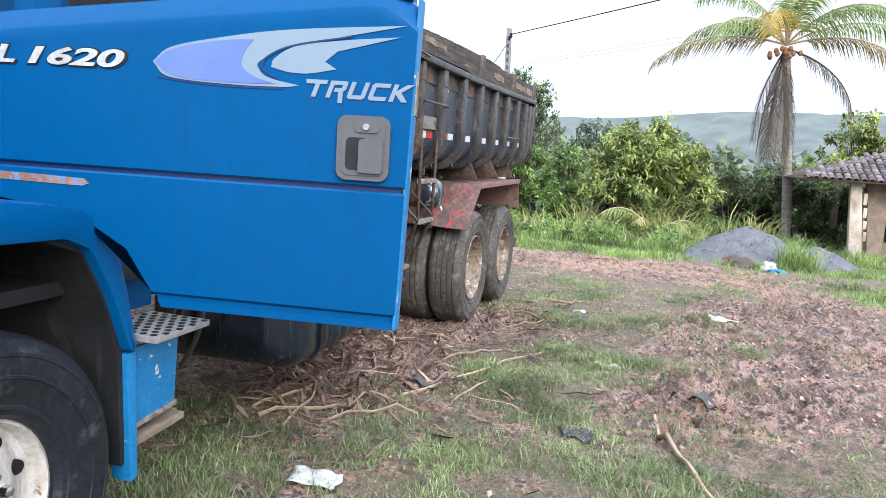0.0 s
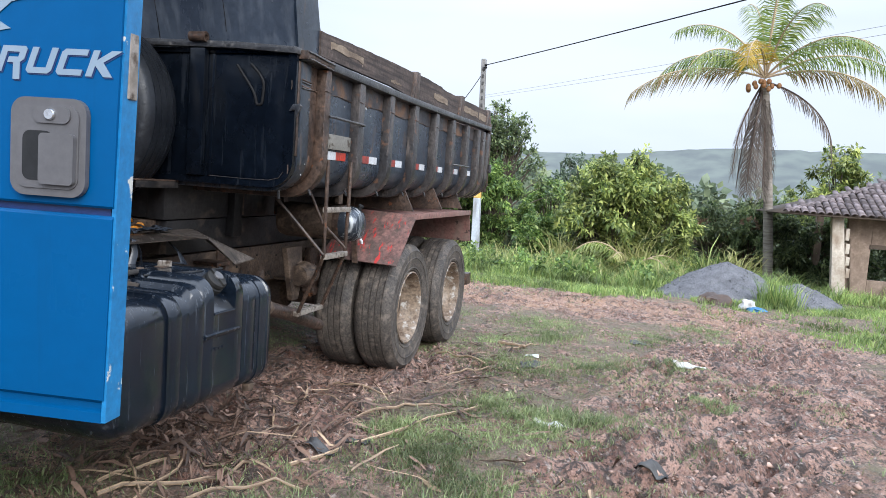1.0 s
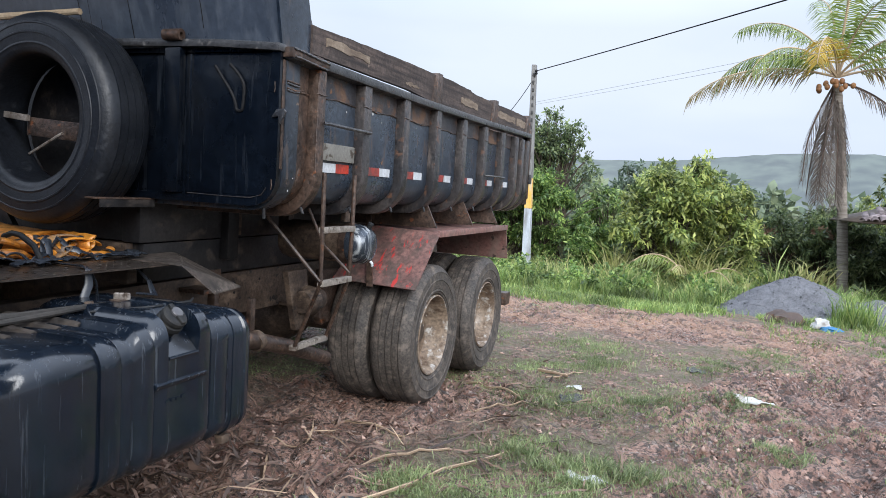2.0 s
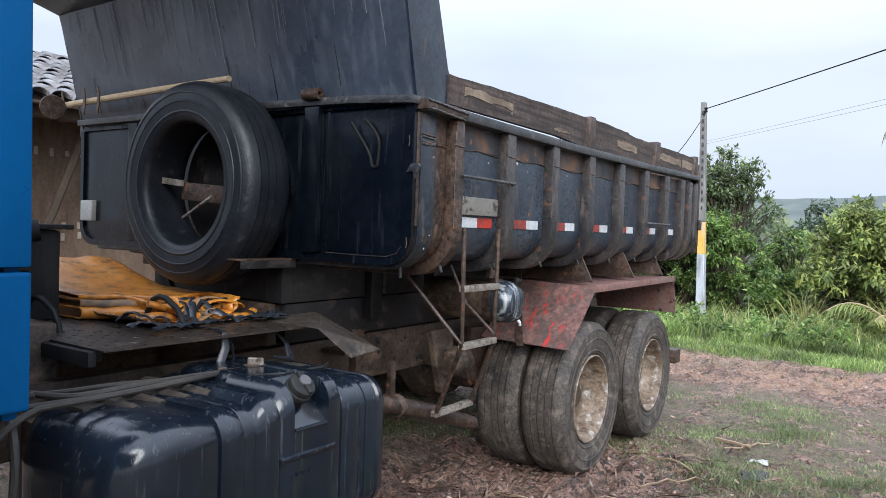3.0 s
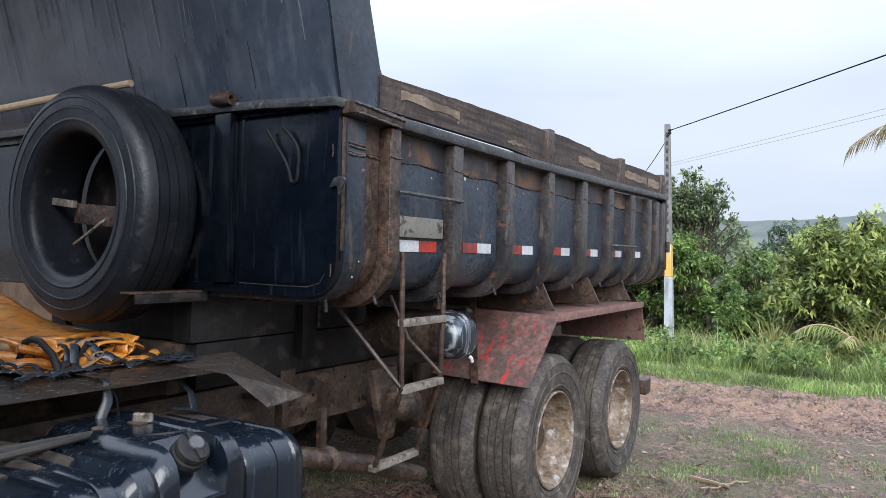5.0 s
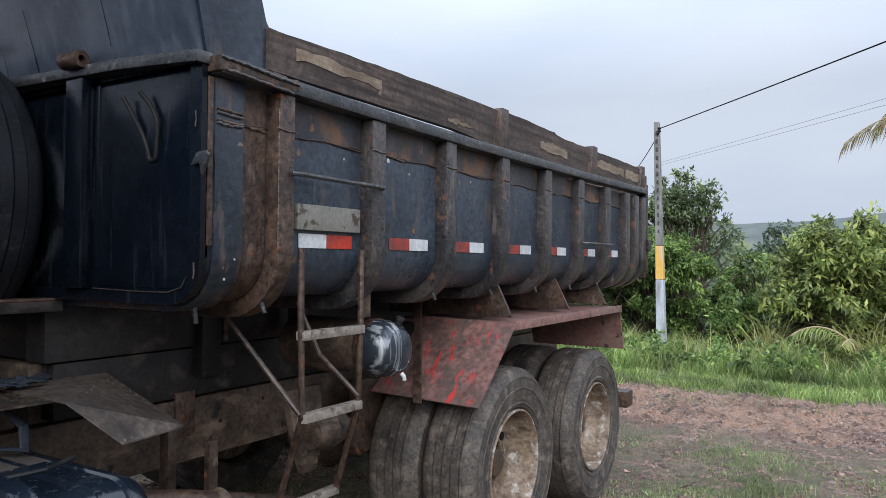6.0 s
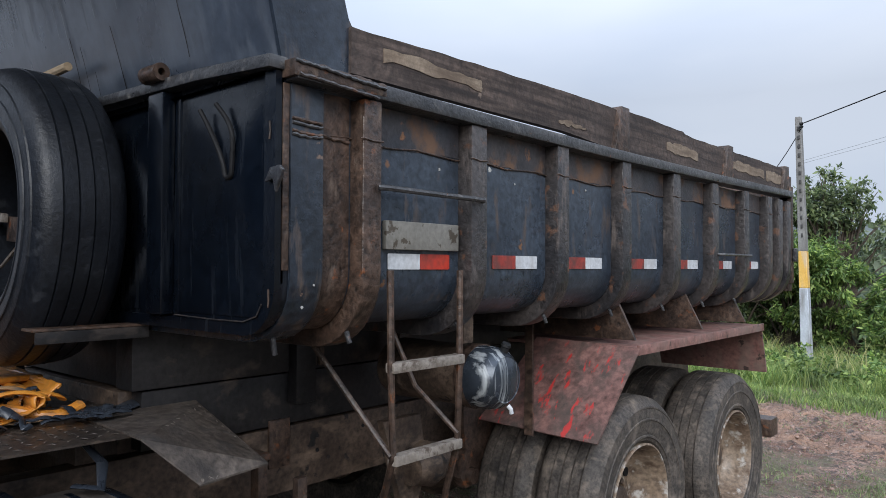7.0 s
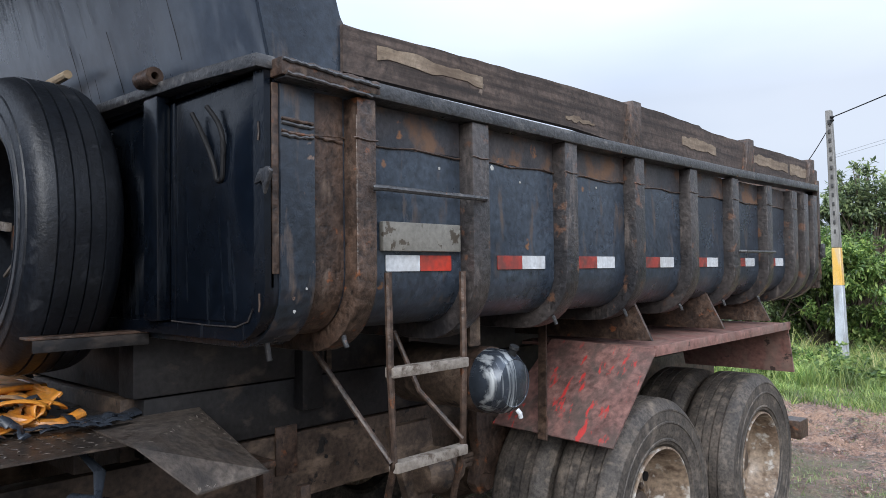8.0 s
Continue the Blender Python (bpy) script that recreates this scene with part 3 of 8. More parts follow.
def ground_material():
    m = bpy.data.materials.new("muddy_grassy_soil")
    m.use_nodes = True
    n, l = m.node_tree.nodes, m.node_tree.links
    b = n["Principled BSDF"]
    tc = n.new("ShaderNodeTexCoord")

    def tex(s, d=6.0, off=0.0):
        mp = n.new("ShaderNodeMapping")
        mp.inputs["Location"].default_value = (off, off, 0)
        t = n.new("ShaderNodeTexNoise")
        t.inputs["Scale"].default_value, t.inputs["Detail"].default_value, t.inputs["Roughness"].default_value = s, d, 0.62
        l.new(tc.outputs["Object"], mp.inputs["Vector"])
        l.new(mp.outputs["Vector"], t.inputs["Vector"])
        return t.outputs["Fac"]

    def ramp(v, a, c, lo=0.0, hi=1.0):
        r = n.new("ShaderNodeMapRange")
        r.inputs["From Min"].default_value, r.inputs["From Max"].default_value = a, c
        r.inputs["To Min"].default_value, r.inputs["To Max"].default_value = lo, hi
        l.new(v, r.inputs["Value"])
        return r.outputs["Result"]

    def mix(a, c, f):
        x = n.new("ShaderNodeMix")
        x.data_type = "RGBA"
        for sock, v in ((x.inputs["A"], a), (x.inputs["B"], c)):
            if isinstance(v, tuple):
                sock.default_value = (*v, 1)
            else:
                l.new(v, sock)
        l.new(f, x.inputs["Factor"])
        return x.outputs["Result"]

    def math_node(op, a, c):
        x = n.new("ShaderNodeMath")
        x.operation, x.use_clamp = op, True
        for sock, v in zip(x.inputs, (a, c)):
            if isinstance(v, float):
                sock.default_value = v
            else:
                l.new(v, sock)
        return x.outputs["Value"]

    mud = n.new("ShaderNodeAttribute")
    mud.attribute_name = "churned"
    red = n.new("ShaderNodeAttribute")
    red.attribute_name = "red_earth"
    soil = mix((0.215, 0.113, 0.084), (0.47, 0.290, 0.222), ramp(tex(3.4, 9), 0.42, 0.58))
    soil = mix(soil, (0.075, 0.052, 0.042), ramp(tex(11.0, 9), 0.54, 0.60))
    # dark and pale specks stand for shaded crevices and lit clod tops
    soil = mix(soil, (0.09, 0.062, 0.05), ramp(tex(31.0, 4, 8.0), 0.53, 0.57))
    soil = mix(soil, (0.44, 0.35, 0.30), ramp(tex(24.0, 5, 1.0), 0.59, 0.64))
    soil = mix(soil, (0.43, 0.265, 0.180), math_node("MULTIPLY", red.outputs["Fac"], ramp(tex(1.7, 8, 5.0), 0.38, 0.58)))
    green = mix((0.125, 0.112, 0.062), (0.20, 0.175, 0.105), ramp(tex(12.0, 8), 0.4, 0.6))
    straw = mix(green, (0.21, 0.155, 0.11), ramp(tex(7.0, 9, 4.0), 0.44, 0.56))
    cover = math_node("MULTIPLY", ramp(tex(3.0, 8, 9.0), 0.40, 0.56), math_node("SUBTRACT", 1.0, ramp(mud.outputs["Fac"], 0.15, 0.6)))
    col = mix(soil, straw, cover)
    col = mix(col, (0.085, 0.06, 0.048), math_node("MULTIPLY", ramp(tex(6.0, 10, 2.0), 0.56, 0.62), ramp(red.outputs["Fac"], 0.0, 1.0, 0.35, 0.8)))
    grit = ramp(tex(70.0, 4), 0.3, 0.7, 0.6, 1.35)
    s = n.new("ShaderNodeVectorMath")
    s.operation = "SCALE"
    l.new(col, s.inputs[0])
    l.new(grit, s.inputs["Scale"])
    l.new(s.outputs["Vector"], b.inputs["Base Color"])
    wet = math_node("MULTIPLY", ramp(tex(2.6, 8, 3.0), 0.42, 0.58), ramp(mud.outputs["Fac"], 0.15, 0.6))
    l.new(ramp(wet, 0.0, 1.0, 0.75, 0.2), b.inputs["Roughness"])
    bp = n.new("ShaderNodeBump")
    bp.inputs["Strength"].default_value, bp.inputs["Distance"].default_value = 1.0, 0.07
    height = n.new("ShaderNodeMath")
    height.operation = "ADD"
    l.new(tex(26.0, 10), height.inputs[0])
    l.new(ramp(tex(9.0, 8, 6.0), 0.3, 0.7, 0.0, 1.2), height.inputs[1])
    l.new(height.outputs["Value"], bp.inputs["Height"])
    l.new(bp.outputs["Normal"], b.inputs["Normal"])
    return m


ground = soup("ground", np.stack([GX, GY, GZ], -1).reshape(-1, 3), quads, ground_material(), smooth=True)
tagged(ground, "muddy farmyard ground with trodden grass and wheel ruts", "ground", kind="structure")
near_mask = (1 - smooth_step(16, 20, GY)) * (1 - smooth_step(6, 9, np.abs(GX)))
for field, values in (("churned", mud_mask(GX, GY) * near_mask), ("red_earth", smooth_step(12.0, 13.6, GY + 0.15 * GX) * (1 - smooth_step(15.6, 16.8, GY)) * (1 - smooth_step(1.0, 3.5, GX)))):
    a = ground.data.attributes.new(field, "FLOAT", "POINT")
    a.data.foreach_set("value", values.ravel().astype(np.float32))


# ---- the dump truck ----
CX = -2.45
truck = thing("dump_truck", (CX, 7.0, 0), "old blue dump truck with dusty black tipper bed, door open", "truck")


def side_x(x, y, z):
    """A lathe frame whose axis runs along the truck's width, outwards to the left side."""
    return Matrix.Translation((x, y, z))


# wheels
TYRE = [(0.30, 0.02), (0.312, 0.0), (0.322, -0.004), (0.325, -0.010), (0.332, -0.010), (0.335, -0.006), (0.36, -0.012), (0.392, -0.017), (0.394, -0.021), (0.400, -0.021), (0.402, -0.018), (0.425, -0.018), (0.440, -0.016), (0.443, -0.019), (0.449, -0.018), (0.452, -0.012), (0.476, 0.012), (0.486, 0.03)]
for g in range(4):
    a0 = 0.052 + g * 0.05
    TYRE += [(0.488, a0), (0.479, a0 + 0.002), (0.479, a0 + 0.007), (0.489, a0 + 0.009)]
TYRE += [(0.486, 0.25), (0.476, 0.268), (0.452, 0.292), (0.415, 0.298), (0.36, 0.292), (0.315, 0.28), (0.30, 0.26)]
TYRE = [(r, -a) for r, a in TYRE]
BIG_TYRE = [(0.30 + (r - 0.30) * 1.20, a) for r, a in TYRE]
RIM_DEEP = [(0.302, 0.002), (0.292, 0.006), (0.286, -0.004), (0.278, -0.03), (0.272, -0.075), (0.262, -0.12), (0.24, -0.155), (0.20, -0.168), (0.15, -0.165), (0.135, -0.15), (0.125, -0.15), (0.12, -0.19), (0.28, -0.19), (0.30, -0.03)]


def wheel(parent, x, y, z, deep=True, mat=None, flip=1):
    """A tyre on a dished steel rim; x is the outer sidewall."""
    m = side_x(x, y, z) @ Matrix.Scale(flip, 4, (1, 0, 0))
    w = part("wheel", lathe(RIM_DEEP, m, 40), M_RIM, parent, "mud-stained dished steel rim")
    part("tyre", lathe(BIG_TYRE, m, 80), mat or M_TYRE, w, "dusty worn black tyre")
    if deep:
        bm = lathe([(0.0001, -0.10), (0.06, -0.10), (0.075, -0.11), (0.085, -0.15), (0.085, -0.2), (0.0001, -0.2)], m, 24, close=False)
        part("hub", bm, M_CHASSIS, w)
        for k in range(8):
            t = 2 * math.pi * k / 8
            part("wheel_nut", lathe([(0.012, -0.17), (0.016, -0.17), (0.016, -0.14), (0.006, -0.135)], m @ Matrix.Translation((0, 0.112 * math.cos(t), 0.112 * math.sin(t))), 6, close=False), M_CHASSIS, w)
        for k in range(2):
            t = 0.6 + math.pi * k
            part("rim_hole", lathe([(0.0001, -0.157), (0.024, -0.157), (0.024, -0.18), (0.0001, -0.18)], m @ Matrix.Translation((0, 0.188 * math.cos(t), 0.188 * math.sin(t))), 12, close=False), M_WIRE, w)
    return w


for wy, wz in ((8.67, 0.460), (9.96, 0.430)):
    wheel(truck, -1.10, wy, wz)
    wheel(truck, -1.44, wy, wz, False)
    wheel(truck, 2 * CX + 1.10, wy, wz, flip=-1)
    wheel(truck, 2 * CX + 1.44, wy, wz, False, flip=-1)
    part("axle", sweep([(-1.5, wy, wz), (2 * CX + 1.5, wy, wz)], 0.07, 12), M_CHASSIS, truck)
for fx, fl in ((-1.14, 1), (2 * CX + 1.14, -1)):
    m = side_x(fx, 3.59, 0.475) @ Matrix.Scale(fl, 4, (1, 0, 0))
    rim = [(0.302, 0.0), (0.29, 0.005), (0.282, -0.02), (0.275, -0.055), (0.25, -0.06), (0.22, -0.045), (0.17, -0.02), (0.14, 0.0), (0.12, 0.0), (0.12, -0.19), (0.28, -0.19), (0.30, -0.03)]
    rim = [(r * 0.89, a - 0.035) for r, a in rim]
    w = part("wheel", lathe(rim, m, 48), M_RIM_WHITE, truck, "pale grey painted front rim with round holes")
    part("tyre", lathe([(0.268 + (r - 0.30) * 1.24, a) for r, a in TYRE], m, 72), M_TYRE_CLEAN, w, "black front tyre with worn sidewall")
    part("hub", lathe([(0.0001, 0.035), (0.05, 0.035), (0.07, 0.015), (0.08, -0.03), (0.08, -0.13), (0.0001, -0.13)], m, 24, close=False), M_CHASSIS, w)
    for k in range(10):
        t = 2 * math.pi * (k + 0.5) / 10
        part("wheel_nut", lathe([(0.013, -0.01), (0.017, -0.01), (0.016, 0.025), (0.006, 0.03)], m @ Matrix.Translation((-0.035, 0.112 * math.cos(t), 0.112 * math.sin(t))), 6, close=False), M_CHROME, w)
        part("rim_hole", lathe([(0.0001, -0.035), (0.022, -0.033), (0.022, -0.06), (0.0001, -0.06)], m @ Matrix.Translation((-0.037, 0.198 * math.cos(t), 0.198 * math.sin(t))), 12, close=False), M_WIRE, w)

# chassis
for sx in (-1.98, -2.92):
    part("chassis_rail", box(sx - 0.045, sx + 0.045, 2.2, 11.3, 0.70, 0.965, 0.008), M_CHASSIS, truck, "grimy steel chassis rail")
    part("subframe_rail", box(sx - 0.05, sx + 0.05, 6.59, 11.3, 0.975, 1.18, 0.008), M_HOIST, truck)
    part("hoist_frame", box(sx - 0.06, sx + 0.06, 6.55, 11.3, 1.185, 1.42, 0.01), M_HOIST, truck)
for cy in (3.0, 5.4, 6.6, 7.6, 9.2, 10.6, 11.2):
    part("crossmember", box(-2.9, -2.0, cy - 0.06, cy + 0.06, 0.76, 1.18, 0.01), M_CHASSIS, truck)
part("differential", lathe([(0.0001, -0.25), (0.12, -0.22), (0.21, -0.1), (0.22, 0.08), (0.14, 0.22), (0.0001, 0.25)], side_x(CX, 8.67, 0.48), 20, close=False), M_CHASSIS, truck)

# bed
X0, Y0, Y1 = -1.135, 6.57, 11.12
XR = 2 * CX - X0


def bed_section(off, top):
    """Half-round-bottomed cross-section, left to right, offset outwards."""
    lo, r = 1.425, 0.17
    s = arc(X0 - r, lo + r, r + off, 0, -90, 8)
    t = arc(XR + r, lo + r, r + off, 270, 180, 8)
    return [(X0 + off, top)] + s + t + [(XR - off, top)]


outer = bed_section(0.0, 2.106)
inner = [(x, z) for x, z in bed_section(-0.012, 2.106)]
bed = part("dump_bed", prism(outer + inner[::-1], "y", Y0 + 0.02, Y1), M_BLACK, truck, "black steel tipper bed with dusty brown ribs")
RIB_Y = [6.855, 7.365, 7.92, 8.48, 9.05, 9.60, 10.14, 10.62, 10.86, 11.06]
for ry in RIB_Y:
    o, i = bed_section(0.062, 2.103)[:14], bed_section(-0.004, 2.103)[:14]
    part("rib", prism(o + i[::-1], "y", ry - (0.036 if ry < 7 else 0.044), ry + (0.036 if ry < 7 else 0.044), bev=0.007), M_RUST if ry < 7 else M_RIB, bed, "dusty rust-brown vertical rib" if ry < 7 else "scuffed dark steel vertical rib")
# front corner post and the recessed strip behind it
o, i = bed_section(0.03, 2.106)[:12], bed_section(-0.004, 2.106)[:12]
part("corner_post", prism(o + i[::-1], "y", Y0 + 0.012, Y0 + 0.125, bev=0.006), M_POST, bed, "scuffed blue-black corner post")
o, i = bed_section(0.006, 2.106)[:12], bed_section(-0.004, 2.106)[:12]
part("rusty_strip", prism(o + i[::-1], "y", Y0 + 0.127, 6.81), M_RUST, bed)
RAIL_LINE = ((Y0, 2.157), (7.3, 2.151), (8.3, 2.147), (9.6, 2.158), (Y1, 2.182))


def rail_top(y):
    """Height of the sagging side rail's upper edge."""
    return float(np.interp(y, [p[0] for p in RAIL_LINE], [p[1] for p in RAIL_LINE]))


rail_y = [Y0 + (Y1 - Y0) * k / 40 for k in range(41)]
part("top_rail", prism([(y, rail_top(y) + 0.0015 * noise.noise((y * 7, 0, 2))) for y in rail_y] + [(y, rail_top(y) - 0.047) for y in rail_y[::-1]], "x", X0 - 0.02, X0 + 0.072, bev=0.006), M_RAIL, bed, "worn grey top rail")
part("top_rail", box(XR - 0.075, XR + 0.02, Y0, Y1, 2.112, 2.185, 0.008), M_RAIL, bed)
part("tailgate", box(XR - 0.04, X0 + 0.04, Y1 + 0.004, Y1 + 0.09, 1.44, 2.3, 0.012), M_RUST, bed)
part("tailgate_post", box(X0 - 0.03, X0 + 0.060, Y1 + 0.004, Y1 + 0.06, 1.50, 2.22, 0.01), M_RUST, bed)
part("latch", box(X0 + 0.061, X0 + 0.09, Y1 + 0.01, Y1 + 0.055, 1.66, 1.76, 0.008), M_RAIL, bed)
# rusted upper strips between the ribs, above the seam
edges = [6.80] + [q for ry in RIB_Y for q in (ry - 0.046, ry + 0.046)] + [Y1]
for y0, y1 in zip(edges[2::2], edges[3::2]):
    n = max(3, int((y1 - y0) / 0.04))
    rag = random.Random(int(y0 * 100))
    low = [(y0 + (y1 - y0) * k / n, 1.983 + 0.007 * rag.random()) for k in range(n + 1)]
    part("upper_strip", prism(low + [(y1, 2.104), (y0, 2.104)], "x", X0 + 0.0005, X0 + 0.003), M_UPPER, bed, "rust-brown strip above the seam")
for ry in RIB_Y[:8]:
    part("rib_seam", sweep([(X0 + 0.058, ry - 0.046, 1.984), (X0 + 0.0635, ry - 0.04, 1.986), (X0 + 0.0635, ry, 1.981), (X0 + 0.0635, ry + 0.04, 1.984)], 0.003, 6), M_RUST, bed)
# lumpy welds at the front corner


def weld(points, r, seed, mat):
    """A rough bead of run and spattered weld metal along a line."""
    fine = [Vector(p) + (Vector(q) - Vector(p)) * u / 14 for p, q in zip(points, points[1:]) for u in range(14)]
    fine = [p + Vector((0.3 * r, 0, 0.8 * r * noise.noise((p.y * 60, p.z * 60, seed)))) for p in fine]
    part("weld_bead", sweep(fine, [r * (0.9 + 0.6 * noise.noise((p.y * 90, p.z * 40, seed + 4))) + 0.0015 for p in fine], 7), mat, bed, "lumpy weld bead")


for k, (zz, r) in enumerate(((2.156, 0.0045), (2.122, 0.0045))):
    weld([(X0 + 0.074, 6.560 + 0.012 * k, zz), (X0 + 0.076, 6.66, zz - 0.004), (X0 + 0.076, 6.78, zz - 0.012), (X0 + 0.075, 6.90 - 0.03 * k, zz - 0.016)], r, k, M_RIB if k % 2 else M_RAIL)
for k, zz in enumerate((2.010, 1.998, 1.974, 1.966)):
    weld([(X0 + 0.030, 6.585, zz + 0.004), (X0 + 0.031, 6.63, zz), (X0 + 0.031, 6.69, zz + 0.002 * (k - 1))], 0.0042, 9 + k, M_RAIL if k % 2 else M_RUST)
weld([(X0 + 0.006, 6.70, 1.985), (X0 + 0.007, 6.75, 1.978), (X0 + 0.007, 6.81, 1.975)], 0.004, 21, M_RUST)
for zz in (1.95, 1.78, 1.64):
    weld([(X0 + 0.055, 6.822, zz + 0.10), (X0 + 0.055, 6.821, zz), (X0 + 0.055, 6.822, zz - 0.06)], 0.003, zz, M_RUST)
cap_y = [Y0 - 0.012 + 0.342 * k / 20 for k in range(21)]
part("corner_cap", prism([(y, 2.162 - 0.03 * max(0, y - 6.65) + 0.010 * noise.noise((y * 31, 1, 0))) for y in cap_y] + [(y, 2.116 + 0.012 * noise.noise((y * 27, 4, 0))) for y in cap_y[::-1]], "x", X0 - 0.022, X0 + 0.074, bev=0.006), M_RUST, bed, "lumpy welded corner cap")
# weld seam across the side
part("weld_seam", sweep([(X0 + 0.004, 6.7 + 0.1 * k, 1.985 + 0.006 * math.sin(k * 1.9)) for k in range(44)], 0.0035, 6), M_RUST, bed)

# front wall of the bed
lower = round_rect(XR, X0 + 0.02, 1.425, 2.12, 0.14)
front = prism([(x, z) if z < 1.8 else (XR if x < CX else X0 + 0.02, 2.165) for x, z in lower], "y", Y0 - 0.012, Y0 + 0.02)
bmesh.ops.remove_doubles(front, verts=front.verts, dist=0.0005)
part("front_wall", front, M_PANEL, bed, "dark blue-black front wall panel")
# pressed skin of the front wall, buckled round the welded hook
for px0, px1 in ((-3.715, -3.24), (-3.10, -1.795), (-1.63, -1.16)):
    bm = bmesh.new()
    nx, nz = int((px1 - px0) / 0.025), 26
    grid = []
    for k in range(nx + 1):
        row = []
        for j in range(nz + 1):
            x, z = px0 + (px1 - px0) * k / nx, 1.47 + 0.655 * j / nz
            edge = min(1.0, 6 * min(k / nx, 1 - k / nx), 6 * min(j / nz, 1 - j / nz))
            d = 0.005 * noise.noise((x * 2.1, z * 2.4, 3)) + 0.002 * noise.noise((x * 5.5, z * 5, 8))
            d -= 0.016 * math.exp(-((x + 1.34) ** 2 / 0.03 + (z - 1.90) ** 2 / 0.045))
            row.append(bm.verts.new((x, Y0 - 0.0155 + d * edge - 0.002 * edge, z)))
        grid.append(row)
    for p, q in zip(grid, grid[1:]):
        for j in range(nz):
            bm.faces.new((p[j], p[j + 1], q[j + 1], q[j]))
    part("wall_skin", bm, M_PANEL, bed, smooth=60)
rim_o, rim_i = round_rect(XR, X0 + 0.02, 1.42, 2.40, 0.14), round_rect(XR + 0.035, X0 - 0.03, 1.455, 2.36, 0.11)
rim_o, rim_i = [[(x, min(z, 2.137)) for x, z in lp] for lp in (rim_o, rim_i)]
bm = bmesh.new()
vo = [[bm.verts.new((x, yy, z)) for x, z in loop] for yy in (Y0 - 0.032, Y0 - 0.005) for loop in (rim_o, rim_i)]
nn = len(rim_o)
for j in range(nn):
    k = (j + 1) % nn
    bm.faces.new((vo[0][j], vo[0][k], vo[1][k], vo[1][j]))
    bm.faces.new((vo[2][j], vo[2][k], vo[3][k], vo[3][j]))
    bm.faces.new((vo[0][j], vo[0][k], vo[2][k], vo[2][j]))
    bm.faces.new((vo[1][j], vo[1][k], vo[3][k], vo[3][j]))
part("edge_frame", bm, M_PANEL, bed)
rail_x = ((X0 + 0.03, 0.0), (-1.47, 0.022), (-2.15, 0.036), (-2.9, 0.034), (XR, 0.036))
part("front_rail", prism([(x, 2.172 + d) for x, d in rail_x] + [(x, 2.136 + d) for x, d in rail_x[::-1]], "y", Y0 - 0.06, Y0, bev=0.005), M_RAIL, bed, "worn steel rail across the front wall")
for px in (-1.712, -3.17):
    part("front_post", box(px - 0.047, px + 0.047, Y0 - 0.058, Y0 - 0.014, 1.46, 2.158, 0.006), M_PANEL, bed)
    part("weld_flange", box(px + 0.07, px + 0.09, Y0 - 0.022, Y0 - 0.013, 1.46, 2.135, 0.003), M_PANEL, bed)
# hook of bent rod, and a torn tab
hook = [(-1.468, 6.525, 2.072), (-1.43, 6.53, 2.02), (-1.378, 6.528, 1.955), (-1.352, 6.53, 1.905), (-1.342, 6.532, 1.868), (-1.325, 6.534, 1.862)]
prong = [(-1.382, 6.525, 2.078), (-1.335, 6.53, 2.03), (-1.305, 6.528, 1.985), (-1.304, 6.53, 1.93), (-1.312, 6.532, 1.872), (-1.328, 6.534, 1.862)]
# black tone puts the hook's backlit shade into its colour
for rod in (hook, prong):
    part("rod_hook", sweep(curve3(rod), 0.0075, 8), M_WIRE, bed, "bent steel rod hook, coloured black as if backlit")
part("torn_tab", prism([(-1.145, 1.835), (-1.12, 1.873), (-1.08, 1.877), (-1.065, 1.863), (-1.08, 1.835), (-1.098, 1.805), (-1.108, 1.84)], "y", Y0 - 0.046, Y0 - 0.036, bev=0.003), M_RAIL, bed)
part("edge_weld", sweep([(-1.62, Y0 - 0.034, 1.462), (-1.40, Y0 - 0.036, 1.458), (-1.25, Y0 - 0.036, 1.459), (-1.19, Y0 - 0.036, 1.475), (-1.165, Y0 - 0.036, 1.51)], 0.002, 6), M_RIB, bed, "scuffed weld along the lower edge")
for zz in (1.52, 1.97):
    weld([(-1.140, Y0 - 0.033, zz + 0.03), (-1.138, Y0 - 0.033, zz), (-1.141, Y0 - 0.033, zz - 0.02)], 0.0016, zz * 3, M_RUST)
part("corner_strip", box(X0 - 0.06, X0 + 0.024, Y0 - 0.010, Y0 + 0.011, 1.60, 2.105, 0.003), M_RUST, bed, "rusty strip between front wall and corner post")
part("marker_lamp", box(-3.73, -3.60, Y0 - 0.05, Y0 - 0.012, 1.57, 1.70, 0.008), M_LENS, bed, "square pale marker lamp")
# headboard, leaning forwards, and the canopy sheet over the cab
HB = [(6.60, 2.17), (6.40, 2.845)]
bm = prism([(HB[0][0], HB[0][1]), (HB[1][0], HB[1][1]), (HB[1][0] - 0.014, HB[1][1] + 0.0), (HB[0][0] - 0.03, HB[0][1])], "x", XR - 0.02, X0 + 0.0)
bmesh.ops.subdivide_edges(bm, edges=[e for e in bm.edges if abs(e.verts[0].co.x - e.verts[1].co.x) > 1], cuts=60)
bmesh.ops.subdivide_edges(bm, edges=[e for e in bm.edges if abs(e.verts[0].co.z - e.verts[1].co.z) > 0.5], cuts=16)
for v in bm.verts:
    d = noise.noise((v.co.x * 3, v.co.z * 3, 0)) * 0.009 + noise.noise((v.co.x * 8, v.co.z * 8, 5)) * 0.003
    v.co.y += d
part("headboard", bm, M_HEAD, bed, "dented black headboard sheet with rain streaks")
rd = random.Random(31)
